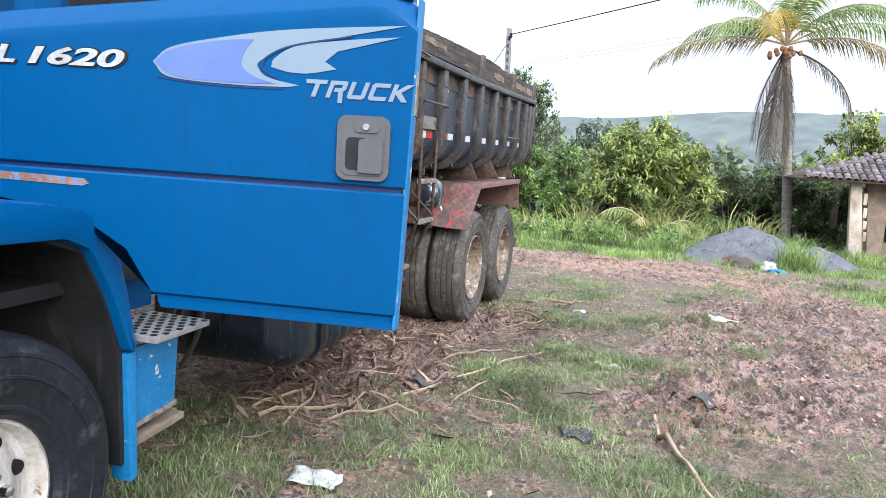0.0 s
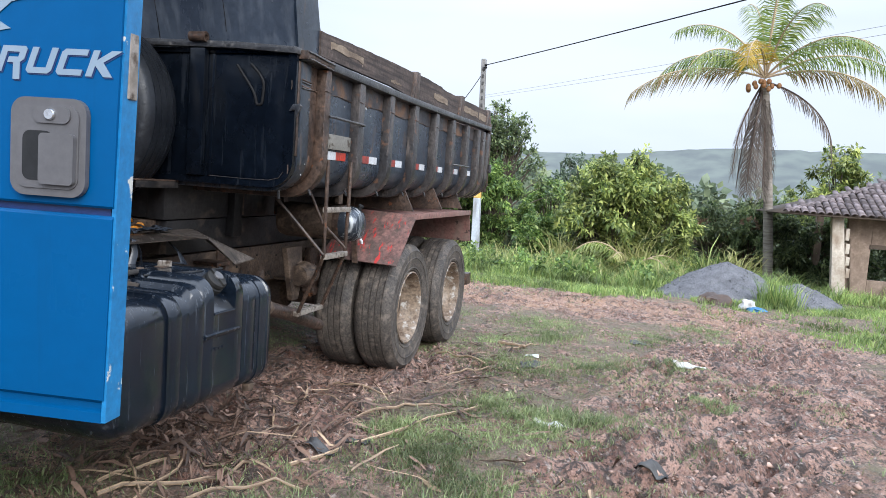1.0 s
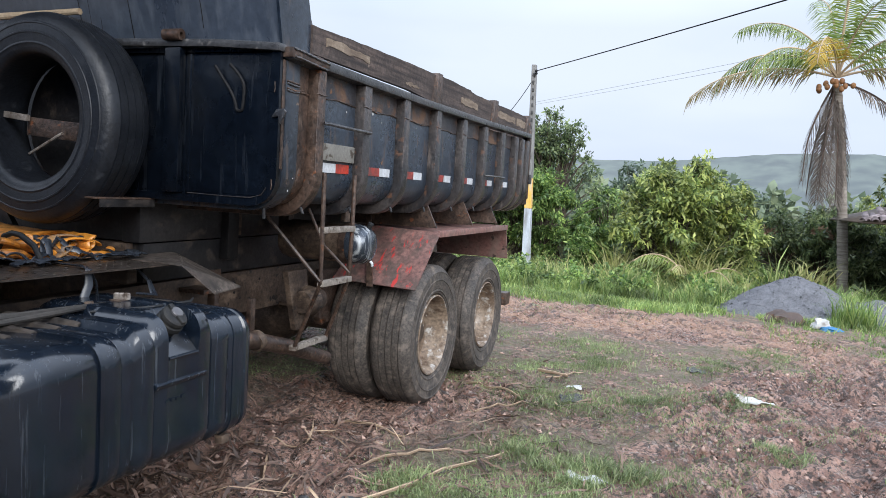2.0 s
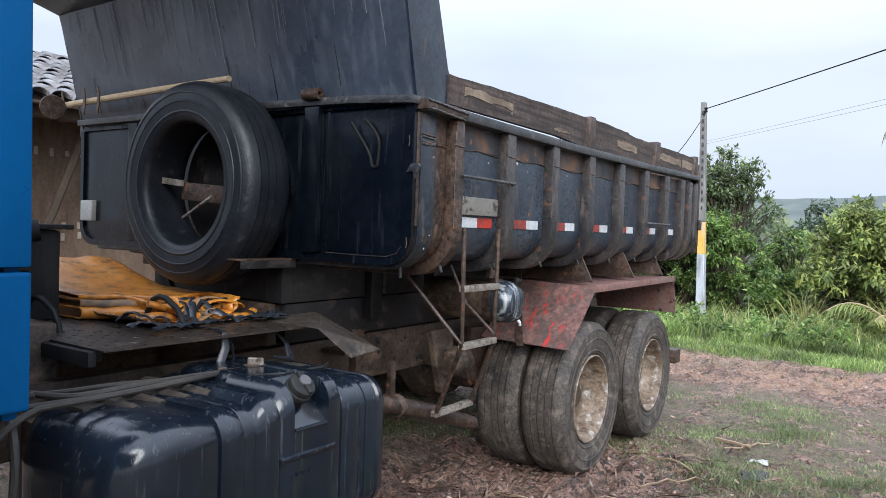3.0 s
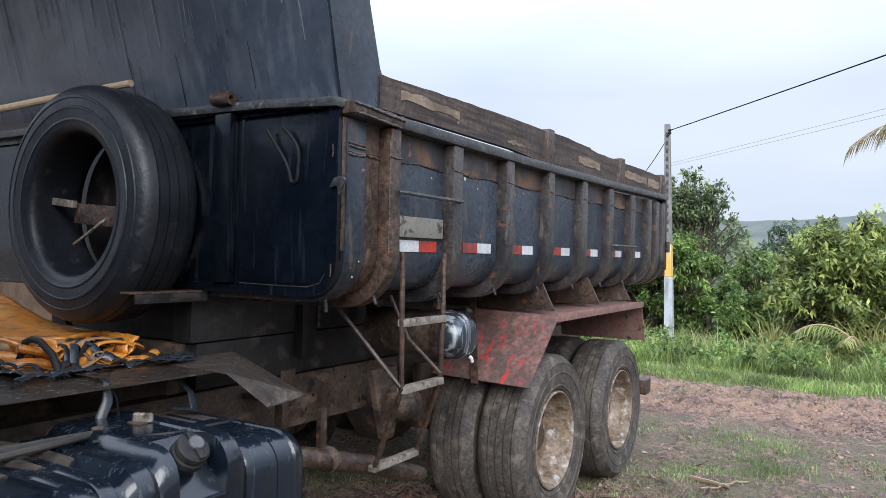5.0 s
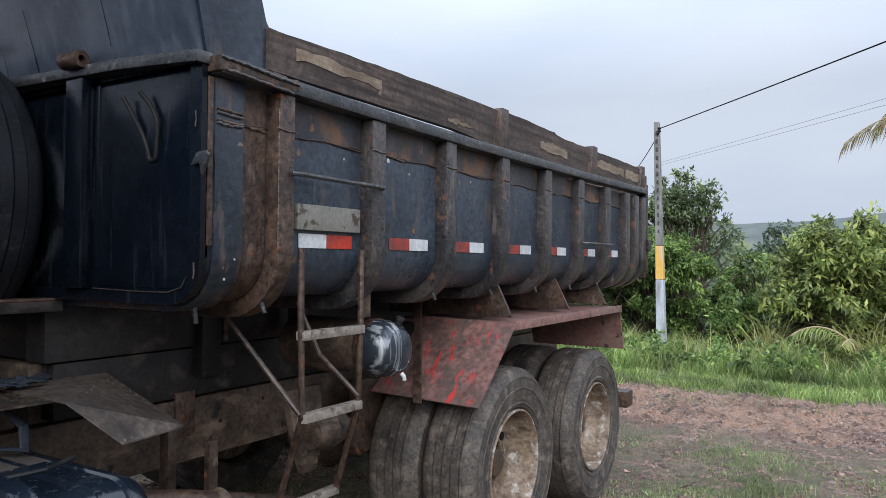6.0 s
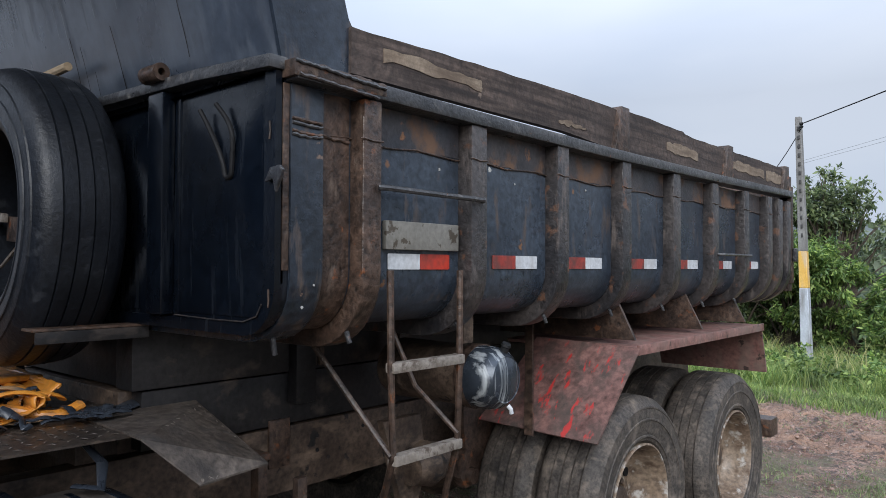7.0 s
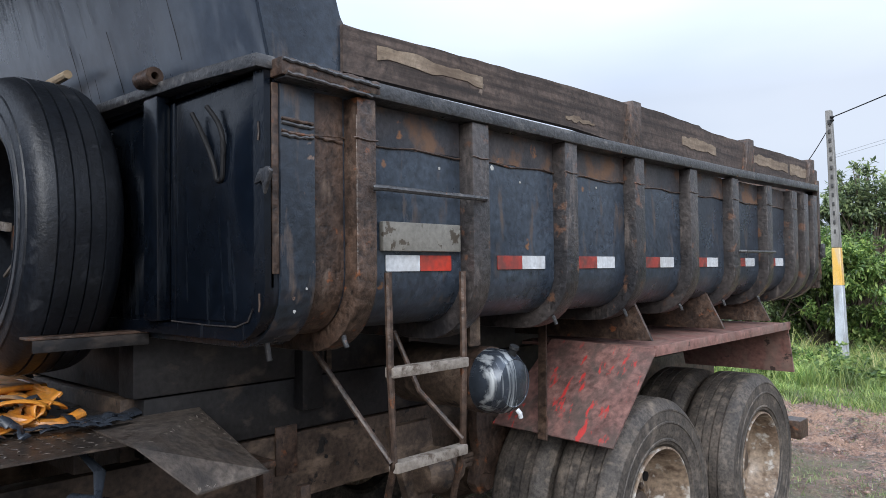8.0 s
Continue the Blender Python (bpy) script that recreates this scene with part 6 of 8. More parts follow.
# front mudguards with their wheel arches
for f0, f1 in ((-1.62, -1.115), (2 * CX + 1.115, 2 * CX + 1.62)):
    outer_a = [(2.78, 0.55), (2.86, 0.92), (3.05, 1.20), (3.35, 1.32), (3.62, 1.335), (3.80, 1.316), (3.93, 1.293), (4.02, 1.245), (4.085, 1.16), (4.13, 1.0), (4.165, 0.84), (4.172, 0.80)]
    inner_a = [(4.138, 0.80), (4.10, 0.90), (4.05, 1.02), (3.965, 1.165), (3.87, 1.206), (3.62, 1.212), (3.36, 1.20), (3.12, 1.11), (2.97, 0.88), (2.90, 0.55)]
    part("mudguard", prism(outer_a + inner_a, "x", f0, f1, bev=0.02), M_BLUE, truck, "blue front mudguard", smooth=50)
    part("mudguard_skirt", prism([(4.140, 0.795), (4.186, 0.795), (4.196, 0.34), (4.160, 0.335), (4.146, 0.6)], "x", f1 - 0.10, f1 - 0.02, bev=0.006), M_BLUE_WORN, truck)
    part("arch_liner", prism([(2.9, 0.6), (2.97, 0.9), (3.12, 1.13), (3.36, 1.215), (3.6, 1.215), (3.82, 1.205), (3.96, 1.155), (4.05, 1.0), (4.115, 0.80), (4.135, 0.40), (4.15, 0.40), (4.15, 0.84), (4.0, 1.17), (3.8, 1.24), (3.36, 1.24), (3.1, 1.18), (2.9, 0.95)], "x", f0 - 0.25, f1 - 0.04), M_DARK, truck)
# entry step
tread = part("step_tread", box(-1.32, -1.06, 4.19, 4.49, 0.826, 0.85, 0.004), M_CHECKER, truck, "perforated bright metal step tread")
for iy in range(8):
    for ix in range(6):
        part("tread_hole", lathe([(0.0001, 0.0), (0.011, 0.0), (0.013, 0.003), (0.0001, 0.0035)], Matrix.Translation((-1.30 + 0.043 * ix + 0.02 * (iy % 2), 4.21 + 0.036 * iy, 0.849)) @ Matrix.Rotation(radians(-90), 4, "Y"), 8, close=False), M_DARK, tread)
part("step_box", prism([(4.185, 0.79), (4.46, 0.79), (4.44, 0.52), (4.19, 0.50)], "x", -1.19, -1.175, bev=0.003), M_BLUE_WORN, truck, "scratched blue step panel")
part("step_box_side", box(-1.42, -1.19, 4.19, 4.205, 0.50, 0.82, 0.003), M_BLUE_WORN, truck)
part("step_trim", prism([(4.19, 0.50), (4.44, 0.52), (4.445, 0.535), (4.19, 0.515)], "x", -1.174, -1.165), M_RUNG, truck)
part("inner_sill", prism([(4.02, 1.32), (4.55, 1.32), (4.52, 0.865), (4.19, 0.865)], "x", -1.40, -1.345, bev=0.004), M_BLUE, truck)
for x0, y0, y1, z, a in ((-1.20, 4.20, 4.50, 0.455, 4), (-1.28, 4.22, 4.54, 0.445, -3), (-1.37, 4.18, 4.46, 0.44, 2)):
    part("lower_step_board", box(-0.035, 0.035, y0 - 4.35, y1 - 4.35, -0.014, 0.014, 0.004, m=Matrix.Translation((x0, 4.35, z)) @ Matrix.Rotation(radians(a), 4, "Z")), M_BARE_WOOD, truck, "broken wooden lower step board")
part("step_hanger", box(-1.40, -1.37, 4.22, 4.26, 0.44, 0.80, 0.003), M_CHASSIS, truck)
part("step_hanger", box(-1.24, -1.21, 4.22, 4.26, 0.44, 0.52, 0.003), M_CHASSIS, truck)

# ---- load on the deck: folded tarpaulin and straps ----
def tarpaulin():
    """A folded sheet in three sagging layers with rolled front edges."""
    t = thing("tarpaulin", (-2.15, 6.0, DZ), "folded orange tarpaulin lying on the chequer-plate deck", "tarpaulin")
    rs = random.Random(9)
    def front(y):
        return -2.42 + 0.26 * min(1.0, max(0.0, (y - 5.80) / 0.35))

    for layer, (zz, r, back, y1, mat) in enumerate(((0.0, 0.026, 0.0, 6.30, M_TARP), (0.050, 0.016, 0.03, 6.22, M_TARP_DIRTY), (0.080, 0.011, 0.09, 6.40, M_TARP))):
        y0 = 5.78 + 0.01 * layer
        us = (1.0, 0.85, 0.7, 0.55, 0.42, 0.3, 0.2, 0.12, 0.05)
        sheet = [(u, zz, 0) for u in us] + [(0, zz + r + r * math.sin(radians(t_)), r * math.cos(radians(t_))) for t_ in range(-90, 91, 22)] + [(u, zz + 2 * r, 0) for u in us[::-1]]
        bm = bmesh.new()
        rows = []
        for s in range(33):
            y = y0 + (y1 - y0) * s / 32
            row = []
            for u, z, dx in sheet:
                x1 = front(y) - back + 0.05 * noise.noise((y * 4, layer * 2.7, 1))
                x = x1 + (-3.22 - x1) * u + dx
                rise = 1 + 1.35 * max(0.0, (-2.62 - x) / 0.6) ** 1.2 * (z > 0.02)
                row.append(bm.verts.new((x, y + 0.02 * noise.noise((x * 5, layer, 3)), DZ + 0.006 + min(z * rise * (1 + 0.15 * noise.noise((y * 4, x * 4, layer))), 0.116 if x > -2.6 else 0.3) + 0.010 * abs(noise.noise((x * 7, y * 8, layer))) * (z > 0.02))))
            rows.append(row)
        for p, q in zip(rows, rows[1:]):
            for k in range(len(p) - 1):
                bm.faces.new((p[k], p[k + 1], q[k + 1], q[k]))
        ob = part("fold", bm, mat, t, smooth=70)
        mod = ob.modifiers.new("thick", "SOLIDIFY")
        mod.thickness = 0.004
    # loose end folded to and fro
    for k, (y0, y1, x0, hi, waves, mat) in enumerate(((5.92, 6.35, -1.97, 0.10, 1.5, M_TARP), (5.98, 6.36, -2.01, 0.125, 1.1, M_TARP), (5.88, 6.30, -1.94, 0.055, 1.4, M_TARP_DIRTY), (6.04, 6.38, -1.94, 0.075, 1.0, M_TARP))):
        bm = bmesh.new()
        rows = []
        for i in range(15):
            x = x0 - 0.035 * i
            row = []
            for j in range(61):
                u = j / 60
                ph = 2 * math.pi * waves * u + k * 1.3 + 0.5 * noise.noise((x * 4, k, u * 3))
                top = hi * (0.55 + 0.45 * math.sin(math.pi * (0.15 + 0.75 * u))) * (1 + 0.25 * noise.noise((u * 3, k, x * 2)))
                top = min(top, 0.16 if x > -2.04 else 0.112)
                y = y0 + (y1 - y0) * u + 0.075 * math.sin(ph + 1.4)
                row.append(bm.verts.new((x + 0.03 * noise.noise((u * 5, k, 7)), y, DZ + 0.012 + top * (0.5 + 0.5 * math.sin(ph)) + 0.006 * noise.noise((x * 20, u * 20, k)))))
            rows.append(row)
        for p, q in zip(rows, rows[1:]):
            for j in range(60):
                bm.faces.new((p[j], p[j + 1], q[j + 1], q[j]))
        ob = part("loose_fold", bm, mat, t, smooth=60)
        mod = ob.modifiers.new("thick", "SOLIDIFY")
        mod.thickness = 0.005
    # rolled and looped front edge
    for k, (y0, y1, x, z, r) in enumerate(((5.84, 6.22, -2.06, 0.034, 0.030), (5.90, 6.32, -2.10, 0.085, 0.026), (6.02, 6.40, -2.00, 0.036, 0.026))):
        pts = [(x + 0.03 * math.sin(7 * u + k) + 0.03 * u, y0 + (y1 - y0) * u, DZ + z + 0.014 * math.sin(9 * u + 2 * k) - 0.02 * u * (k == 1)) for u in (i / 24 for i in range(25))]
        part("rolled_edge", sweep(pts, [r * (0.75 + 0.45 * abs(noise.noise((i * 0.31, k, 2)))) for i in range(25)], 10, flat=0.75), M_TARP, t)
    for k, (cy, cz, ry, rz) in enumerate(((6.22, 0.060, 0.085, 0.040), (6.29, 0.052, 0.070, 0.034), (6.19, 0.075, 0.075, 0.038))):
        pts = [(-1.985 - 0.02 * k + 0.02 * math.sin(2 * a), cy + ry * math.cos(a), DZ + cz + rz * math.sin(a)) for a in (0.3 + 5.2 * i / 20 for i in range(21))]
        part("loop", sweep(pts, 0.019, 8, flat=0.35), M_TARP if k < 2 else M_TARP_DIRTY, t)
    return t


tarpaulin()
rs = random.Random(21)
straps = thing("tie_straps", (-1.75, 6.0, DZ), "heap of black rubber tie straps on the deck", "straps")
for k in range(14):
    x, y = -1.84 - 0.27 * rs.random(), 5.84 + 0.50 * k / 14 + 0.08 * rs.random()
    pts = []
    a = rs.random() * 6.3
    for i in range(7):
        pts.append((x, y, DZ + 0.014 + (0.016 + 0.03 * (x < -1.90) + 0.045 * (x < -1.98)) * (0.4 + 0.6 * rs.random()) * (0 < i < 6)))
        a += (rs.random() - 0.5) * 1.7
        x, y = min(-1.80, x + 0.045 * math.cos(a)), y + 0.05 * math.sin(a)
    part("strap", sweep([p for a_, b_ in zip(pts, pts[1:]) for p in bezier(a_, tuple((u + v) / 2 + (0.012 if c == 2 else 0) for c, (u, v) in enumerate(zip(a_, b_))), b_, 3)[:-1]], 0.017, 8, flat=0.3), M_STRAP, straps)
part("strap", sweep([(-1.95, 6.02, DZ + 0.014), (-1.86, 6.0, DZ + 0.012), (-1.70, 6.0, DZ + 0.012), (-1.655, 5.985, DZ + 0.004), (-1.645, 5.975, DZ - 0.06), (-1.64, 5.93, DZ - 0.15)], 0.018, 8, flat=0.25), M_STRAP, straps)
part("strap", sweep([(-1.655, 5.99, DZ + 0.003), (-1.642, 6.01, DZ - 0.05), (-1.64, 6.02, DZ - 0.13)], 0.016, 8, flat=0.25), M_STRAP, straps)
part("strap", sweep([(-2.0, 6.30, DZ + 0.03), (-1.95, 6.40, DZ + 0.025), (-1.92, 6.52, DZ + 0.02), (-1.98, 6.60, DZ + 0.02)], 0.03, 8, flat=0.2), M_STRAP, straps)
part("strap", sweep([(-1.70, 6.30, DZ - 0.02), (-1.66, 6.34, DZ - 0.08), (-1.60, 6.31, DZ - 0.135), (-1.66, 6.26, DZ - 0.13)], 0.022, 8, flat=0.25), M_STRAP, straps)


# ---- bushes, trees ----
def leaf_cloud(rs, centres, radii, count, size, droop=0.55, long=2.6, whorl=7):
    """Whorls of long drooping leaves at the twig ends, strewn through ellipsoids, denser towards their skins."""
    centres, radii = np.asarray(centres, dtype=float), np.asarray(radii, dtype=float)
    w = radii.prod(1) ** 0.67
    tips = count // whorl
    pick = rs.choice(len(centres), tips, p=w / w.sum())
    d = rs.normal(size=(tips, 3))
    d[:, 2] += 0.25
    d /= np.linalg.norm(d, axis=1)[:, None]
    p = centres[pick] + d * radii[pick] * (rs.rand(tips) ** 0.4)[:, None] * (1 + 0.35 * (rs.rand(tips) ** 6))[:, None]
    p, d = np.repeat(p, whorl, 0), np.repeat(d, whorl, 0)
    n_ = len(p)
    p = p + 0.22 * size * rs.normal(size=(n_, 3))
    f = 0.55 * d + 0.85 * rs.normal(size=(n_, 3))
    f[:, 2] -= droop
    f /= np.linalg.norm(f, axis=1)[:, None]
    s = np.cross(f, rs.normal(size=(n_, 3)) * 0.5 + np.array([0, 0, 1.0]))
    s /= np.linalg.norm(s, axis=1)[:, None] + 1e-6
    k = size * (0.6 + 0.8 * rs.rand(n_))[:, None]
    half = s * k / (2 * long)
    n = np.cross(f, s)
    tip = p + f * k - n * k * 0.12 + np.array([0, 0, -0.14]) * k
    m = p + f * k * 0.45 + n * k * 0.06
    verts = np.stack([p, m + half, tip, m - half], 1).reshape(-1, 3)
    return verts, np.arange(n_ * 4).reshape(-1, 4)


def tree(name, at, height, spread, mat, seed, label, category="bush", leaves=13300, size=0.106, clumps=16, low=0.12, trunk_r=0.06, group="", dry=0, lean=(0, 0), flat_top=1.0):
    """Trunk and limbs, and a crown of leaf clumps with gaps."""
    rs = np.random.RandomState(seed)
    x, y = at
    z = float(ground_z(x, y))
    t = thing(name, (x, y, z), label, category, group)
    bm = bmesh.new()
    cs, rr = [], []
    for k in range(int(clumps * 1.7)):
        a, u = rs.rand() * 2 * math.pi, rs.rand()
        h = height * (low + (0.95 - low) * rs.rand() ** flat_top)
        env = math.sin(math.pi * min(0.98, 0.16 + 0.8 * h / height)) ** 0.6
        r = spread * env * math.sqrt(u) * 0.85
        c = (x + r * math.cos(a) + lean[0] * h, y + r * math.sin(a) + lean[1] * h, z + h)
        s = spread * (0.11 + 0.24 * rs.rand() ** 1.5)
        cs.append(c)
        rr.append((s, s, s * 0.75))
        base = Vector((x + 0.1 * math.cos(a), y + 0.1 * math.sin(a), z - 0.05))
        knee = Vector((x + r * 0.3 * math.cos(a), y + r * 0.3 * math.sin(a), z + h * 0.5))
        sweep(bezier(base, knee, c, 5), [trunk_r * f for f in (1, 0.8, 0.6, 0.42, 0.3, 0.15)], 5, bm)
    for k in range(int(clumps * 1.6)):
        a = rs.rand() * 2 * math.pi
        h = height * (max(low, 0.35) + (1.06 - max(low, 0.35)) * rs.rand() ** 0.7)
        env = math.sin(math.pi * min(0.97, 0.16 + 0.76 * h / height)) ** 0.6
        r = spread * env * (0.75 + 0.4 * rs.rand())
        c = (x + r * math.cos(a) + lean[0] * h, y + r * math.sin(a) + lean[1] * h, z + h)
        s = spread * (0.07 + 0.07 * rs.rand())
        cs.append(c)
        rr.append((s, s, s * 1.3))
        sweep(bezier((x, y, z + h * 0.45), (x + r * 0.5 * math.cos(a), y + r * 0.5 * math.sin(a), z + h * 0.85), c, 4), [trunk_r * f for f in (0.4, 0.3, 0.22, 0.15, 0.08)], 4, bm)
    part("trunk", bm, M_BRANCH, t)
    v, f = leaf_cloud(rs, cs, rr, leaves, size)
    soup("crown", v, f, mat, t)
    if dry:
        v, f = leaf_cloud(rs, cs[:4], np.array(rr[:4]) * 1.05, dry, size * 1.2, 0.8)
        soup("dry_leaves", v, f, L_DRY, t, "withered brown leaves")
    return t


G = "yard-edge bushes"
BIG = "large bright green leafy bush at the yard's edge"
tree("bush", (-0.10, 23.4), 3.05, 1.65, L_BUSH, 11, BIG, leaves=21000, size=0.155, clumps=40, group=G, flat_top=0.8)
tree("bush", (1.05, 23.9), 2.5, 1.2, L_BUSH, 12, BIG, leaves=12500, size=0.15, clumps=26, group=G)
# its darker leaf material carries the shade
tree("bush", (-1.0, 24.2), 1.45, 1.1, L_DARK, 13, "dark green bush at the yard's edge, shade put into its leaf tone", leaves=11000, size=0.115, clumps=16, group=G, dry=260)
tree("bush", (2.7, 25.3), 1.9, 1.3, L_DARK, 14, "dark bush with withered brown leaves", leaves=10500, size=0.125, clumps=14, group=G, dry=1500)
tree("bush", (3.6, 25.8), 2.1, 1.4, L_DARK, 15, "dark bush with withered brown leaves", leaves=10500, size=0.125, clumps=14, group=G, dry=1200)
tree("bush", (5.1, 25.8), 1.9, 1.6, L_DARK, 16, "dark broad-leaved bush behind the palm", leaves=13500, size=0.13, clumps=18, group=G)
tree("bush", (7.6, 24.8), 2.4, 1.8, L_DARK, 26, "dark broad-leaved bush behind the shed", leaves=9500, size=0.172, clumps=18, group=G)
tree("sapling", (6.1, 27.2), 4.0, 1.0, L_BUSH, 17, "slender leafy tree rising behind the shed roof", "tree", 4200, 0.17, 16, 0.45, 0.06)
tree("sapling", (5.2, 27.0), 2.7, 1.1, L_BUSH, 18, "slender leafy tree rising behind the shed roof", "tree", 3000, 0.16, 12, 0.45, 0.05)
tree("bush", (-2.25, 23.3), 1.25, 0.75, L_BRIGHT, 19, "low bright green bush beside the pole", leaves=8500, size=0.15, clumps=14, group=G)
tree("bush", (-4.05, 25.0), 2.75, 1.15, L_BRIGHT, 20, "leafy green bush beside the pole", leaves=15000, size=0.125, clumps=22, group=G)
tree("bush", (-5.1, 25.8), 2.9, 1.5, L_BRIGHT, 21, "leafy green bush beside the pole", leaves=19000, size=0.112, clumps=22, group=G)
tree("bush", (-6.4, 25.4), 2.8, 1.7, L_DARK, 22, "dark leafy bush behind the truck", leaves=14500, size=0.125, clumps=20, group=G)
tree("bush", (-8.8, 25.0), 3.0, 1.9, L_BUSH, 23, "leafy bush behind the truck", leaves=9500, size=0.172, clumps=18, group=G)
tree("tree", (-4.55, 28.0), 4.95, 1.75, L_DARK, 24, "thin-crowned dark tree behind the utility pole", "tree", 6800, 0.15, 26, 0.45, 0.11, flat_top=0.6)


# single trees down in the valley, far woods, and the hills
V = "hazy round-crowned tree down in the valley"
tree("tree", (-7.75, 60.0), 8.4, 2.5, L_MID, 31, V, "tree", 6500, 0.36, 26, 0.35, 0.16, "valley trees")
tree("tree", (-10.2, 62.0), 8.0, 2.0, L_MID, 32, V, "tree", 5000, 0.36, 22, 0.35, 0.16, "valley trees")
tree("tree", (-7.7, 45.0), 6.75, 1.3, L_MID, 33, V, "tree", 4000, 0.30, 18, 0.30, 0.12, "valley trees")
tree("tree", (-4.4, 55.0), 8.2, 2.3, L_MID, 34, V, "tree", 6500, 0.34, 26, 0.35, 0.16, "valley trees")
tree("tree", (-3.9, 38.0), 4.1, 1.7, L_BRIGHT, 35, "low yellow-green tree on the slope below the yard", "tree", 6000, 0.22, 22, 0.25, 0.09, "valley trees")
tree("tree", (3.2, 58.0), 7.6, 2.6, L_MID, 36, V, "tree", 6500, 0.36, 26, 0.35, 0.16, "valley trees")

rs = np.random.RandomState(77)
cs, rr = [], []
for k in range(230):
    y = 42 + 120 * rs.rand() ** 1.5
    x = (rs.rand() * 1.5 - 0.65) * y * 0.95
    z = float(ground_z(x, y))
    h = 4.2 + 3.6 * rs.rand() + 0.015 * (y - 40)
    for q in range(4):
        cs.append((x + 1.6 * rs.normal(), y + 1.6 * rs.normal(), z + h * (0.45 + 0.5 * rs.rand())))
        s = 0.9 + 1.0 * rs.rand()
        rr.append((s, s, s * 0.8))
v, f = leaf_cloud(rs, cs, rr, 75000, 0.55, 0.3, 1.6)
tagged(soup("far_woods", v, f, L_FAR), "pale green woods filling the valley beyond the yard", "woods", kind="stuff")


def hill_material():
    m = bpy.data.materials.new("hazy_hill")
    m.use_nodes = True
    n, l = m.node_tree.nodes, m.node_tree.links
    b = n["Principled BSDF"]
    tc = n.new("ShaderNodeTexCoord")
    t = n.new("ShaderNodeTexNoise")
    t.inputs["Scale"].default_value, t.inputs["Detail"].default_value = 0.022, 12
    r = n.new("ShaderNodeValToRGB")
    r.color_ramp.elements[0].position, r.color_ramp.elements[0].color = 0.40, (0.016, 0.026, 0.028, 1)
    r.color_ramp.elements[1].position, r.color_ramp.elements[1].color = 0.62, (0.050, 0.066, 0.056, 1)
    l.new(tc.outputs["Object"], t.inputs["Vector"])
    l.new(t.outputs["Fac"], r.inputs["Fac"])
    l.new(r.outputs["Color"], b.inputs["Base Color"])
    # distance haze put into the material as a pale blue glow
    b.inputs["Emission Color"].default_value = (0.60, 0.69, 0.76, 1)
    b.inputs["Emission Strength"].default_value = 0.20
    b.inputs["Roughness"].default_value = 1.0
    return m


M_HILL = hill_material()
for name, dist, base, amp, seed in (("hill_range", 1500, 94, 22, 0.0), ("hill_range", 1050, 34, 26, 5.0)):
    az = np.linspace(-75, 75, 240)
    hv, hf = [], []
    rows = 12
    for i, a in enumerate(az):
        ridge = base + (0.35 * a if dist > 1200 else -0.1 * a) + amp * (noise.fractal((a * 0.035 + seed, seed, 0), 1.0, 2.0, 3) * 0.8) + 2.2 * noise.noise((a * 1.7, seed, 3)) + 1.2 * noise.noise((a * 5.1, seed, 7))
        for k in range(rows):
            u = k / (rows - 1)
            d = dist * (0.6 + 0.4 * u)
            hv.append((d * math.sin(radians(a)), d * math.cos(radians(a)), -70 + (ridge + 70) * u ** 1.3))
    for i in range(len(az) - 1):
        for k in range(rows - 1):
            q = i * rows + k
            hf.append((q, q + rows, q + rows + 1, q + 1))
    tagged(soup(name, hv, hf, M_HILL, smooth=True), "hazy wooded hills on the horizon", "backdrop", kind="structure")


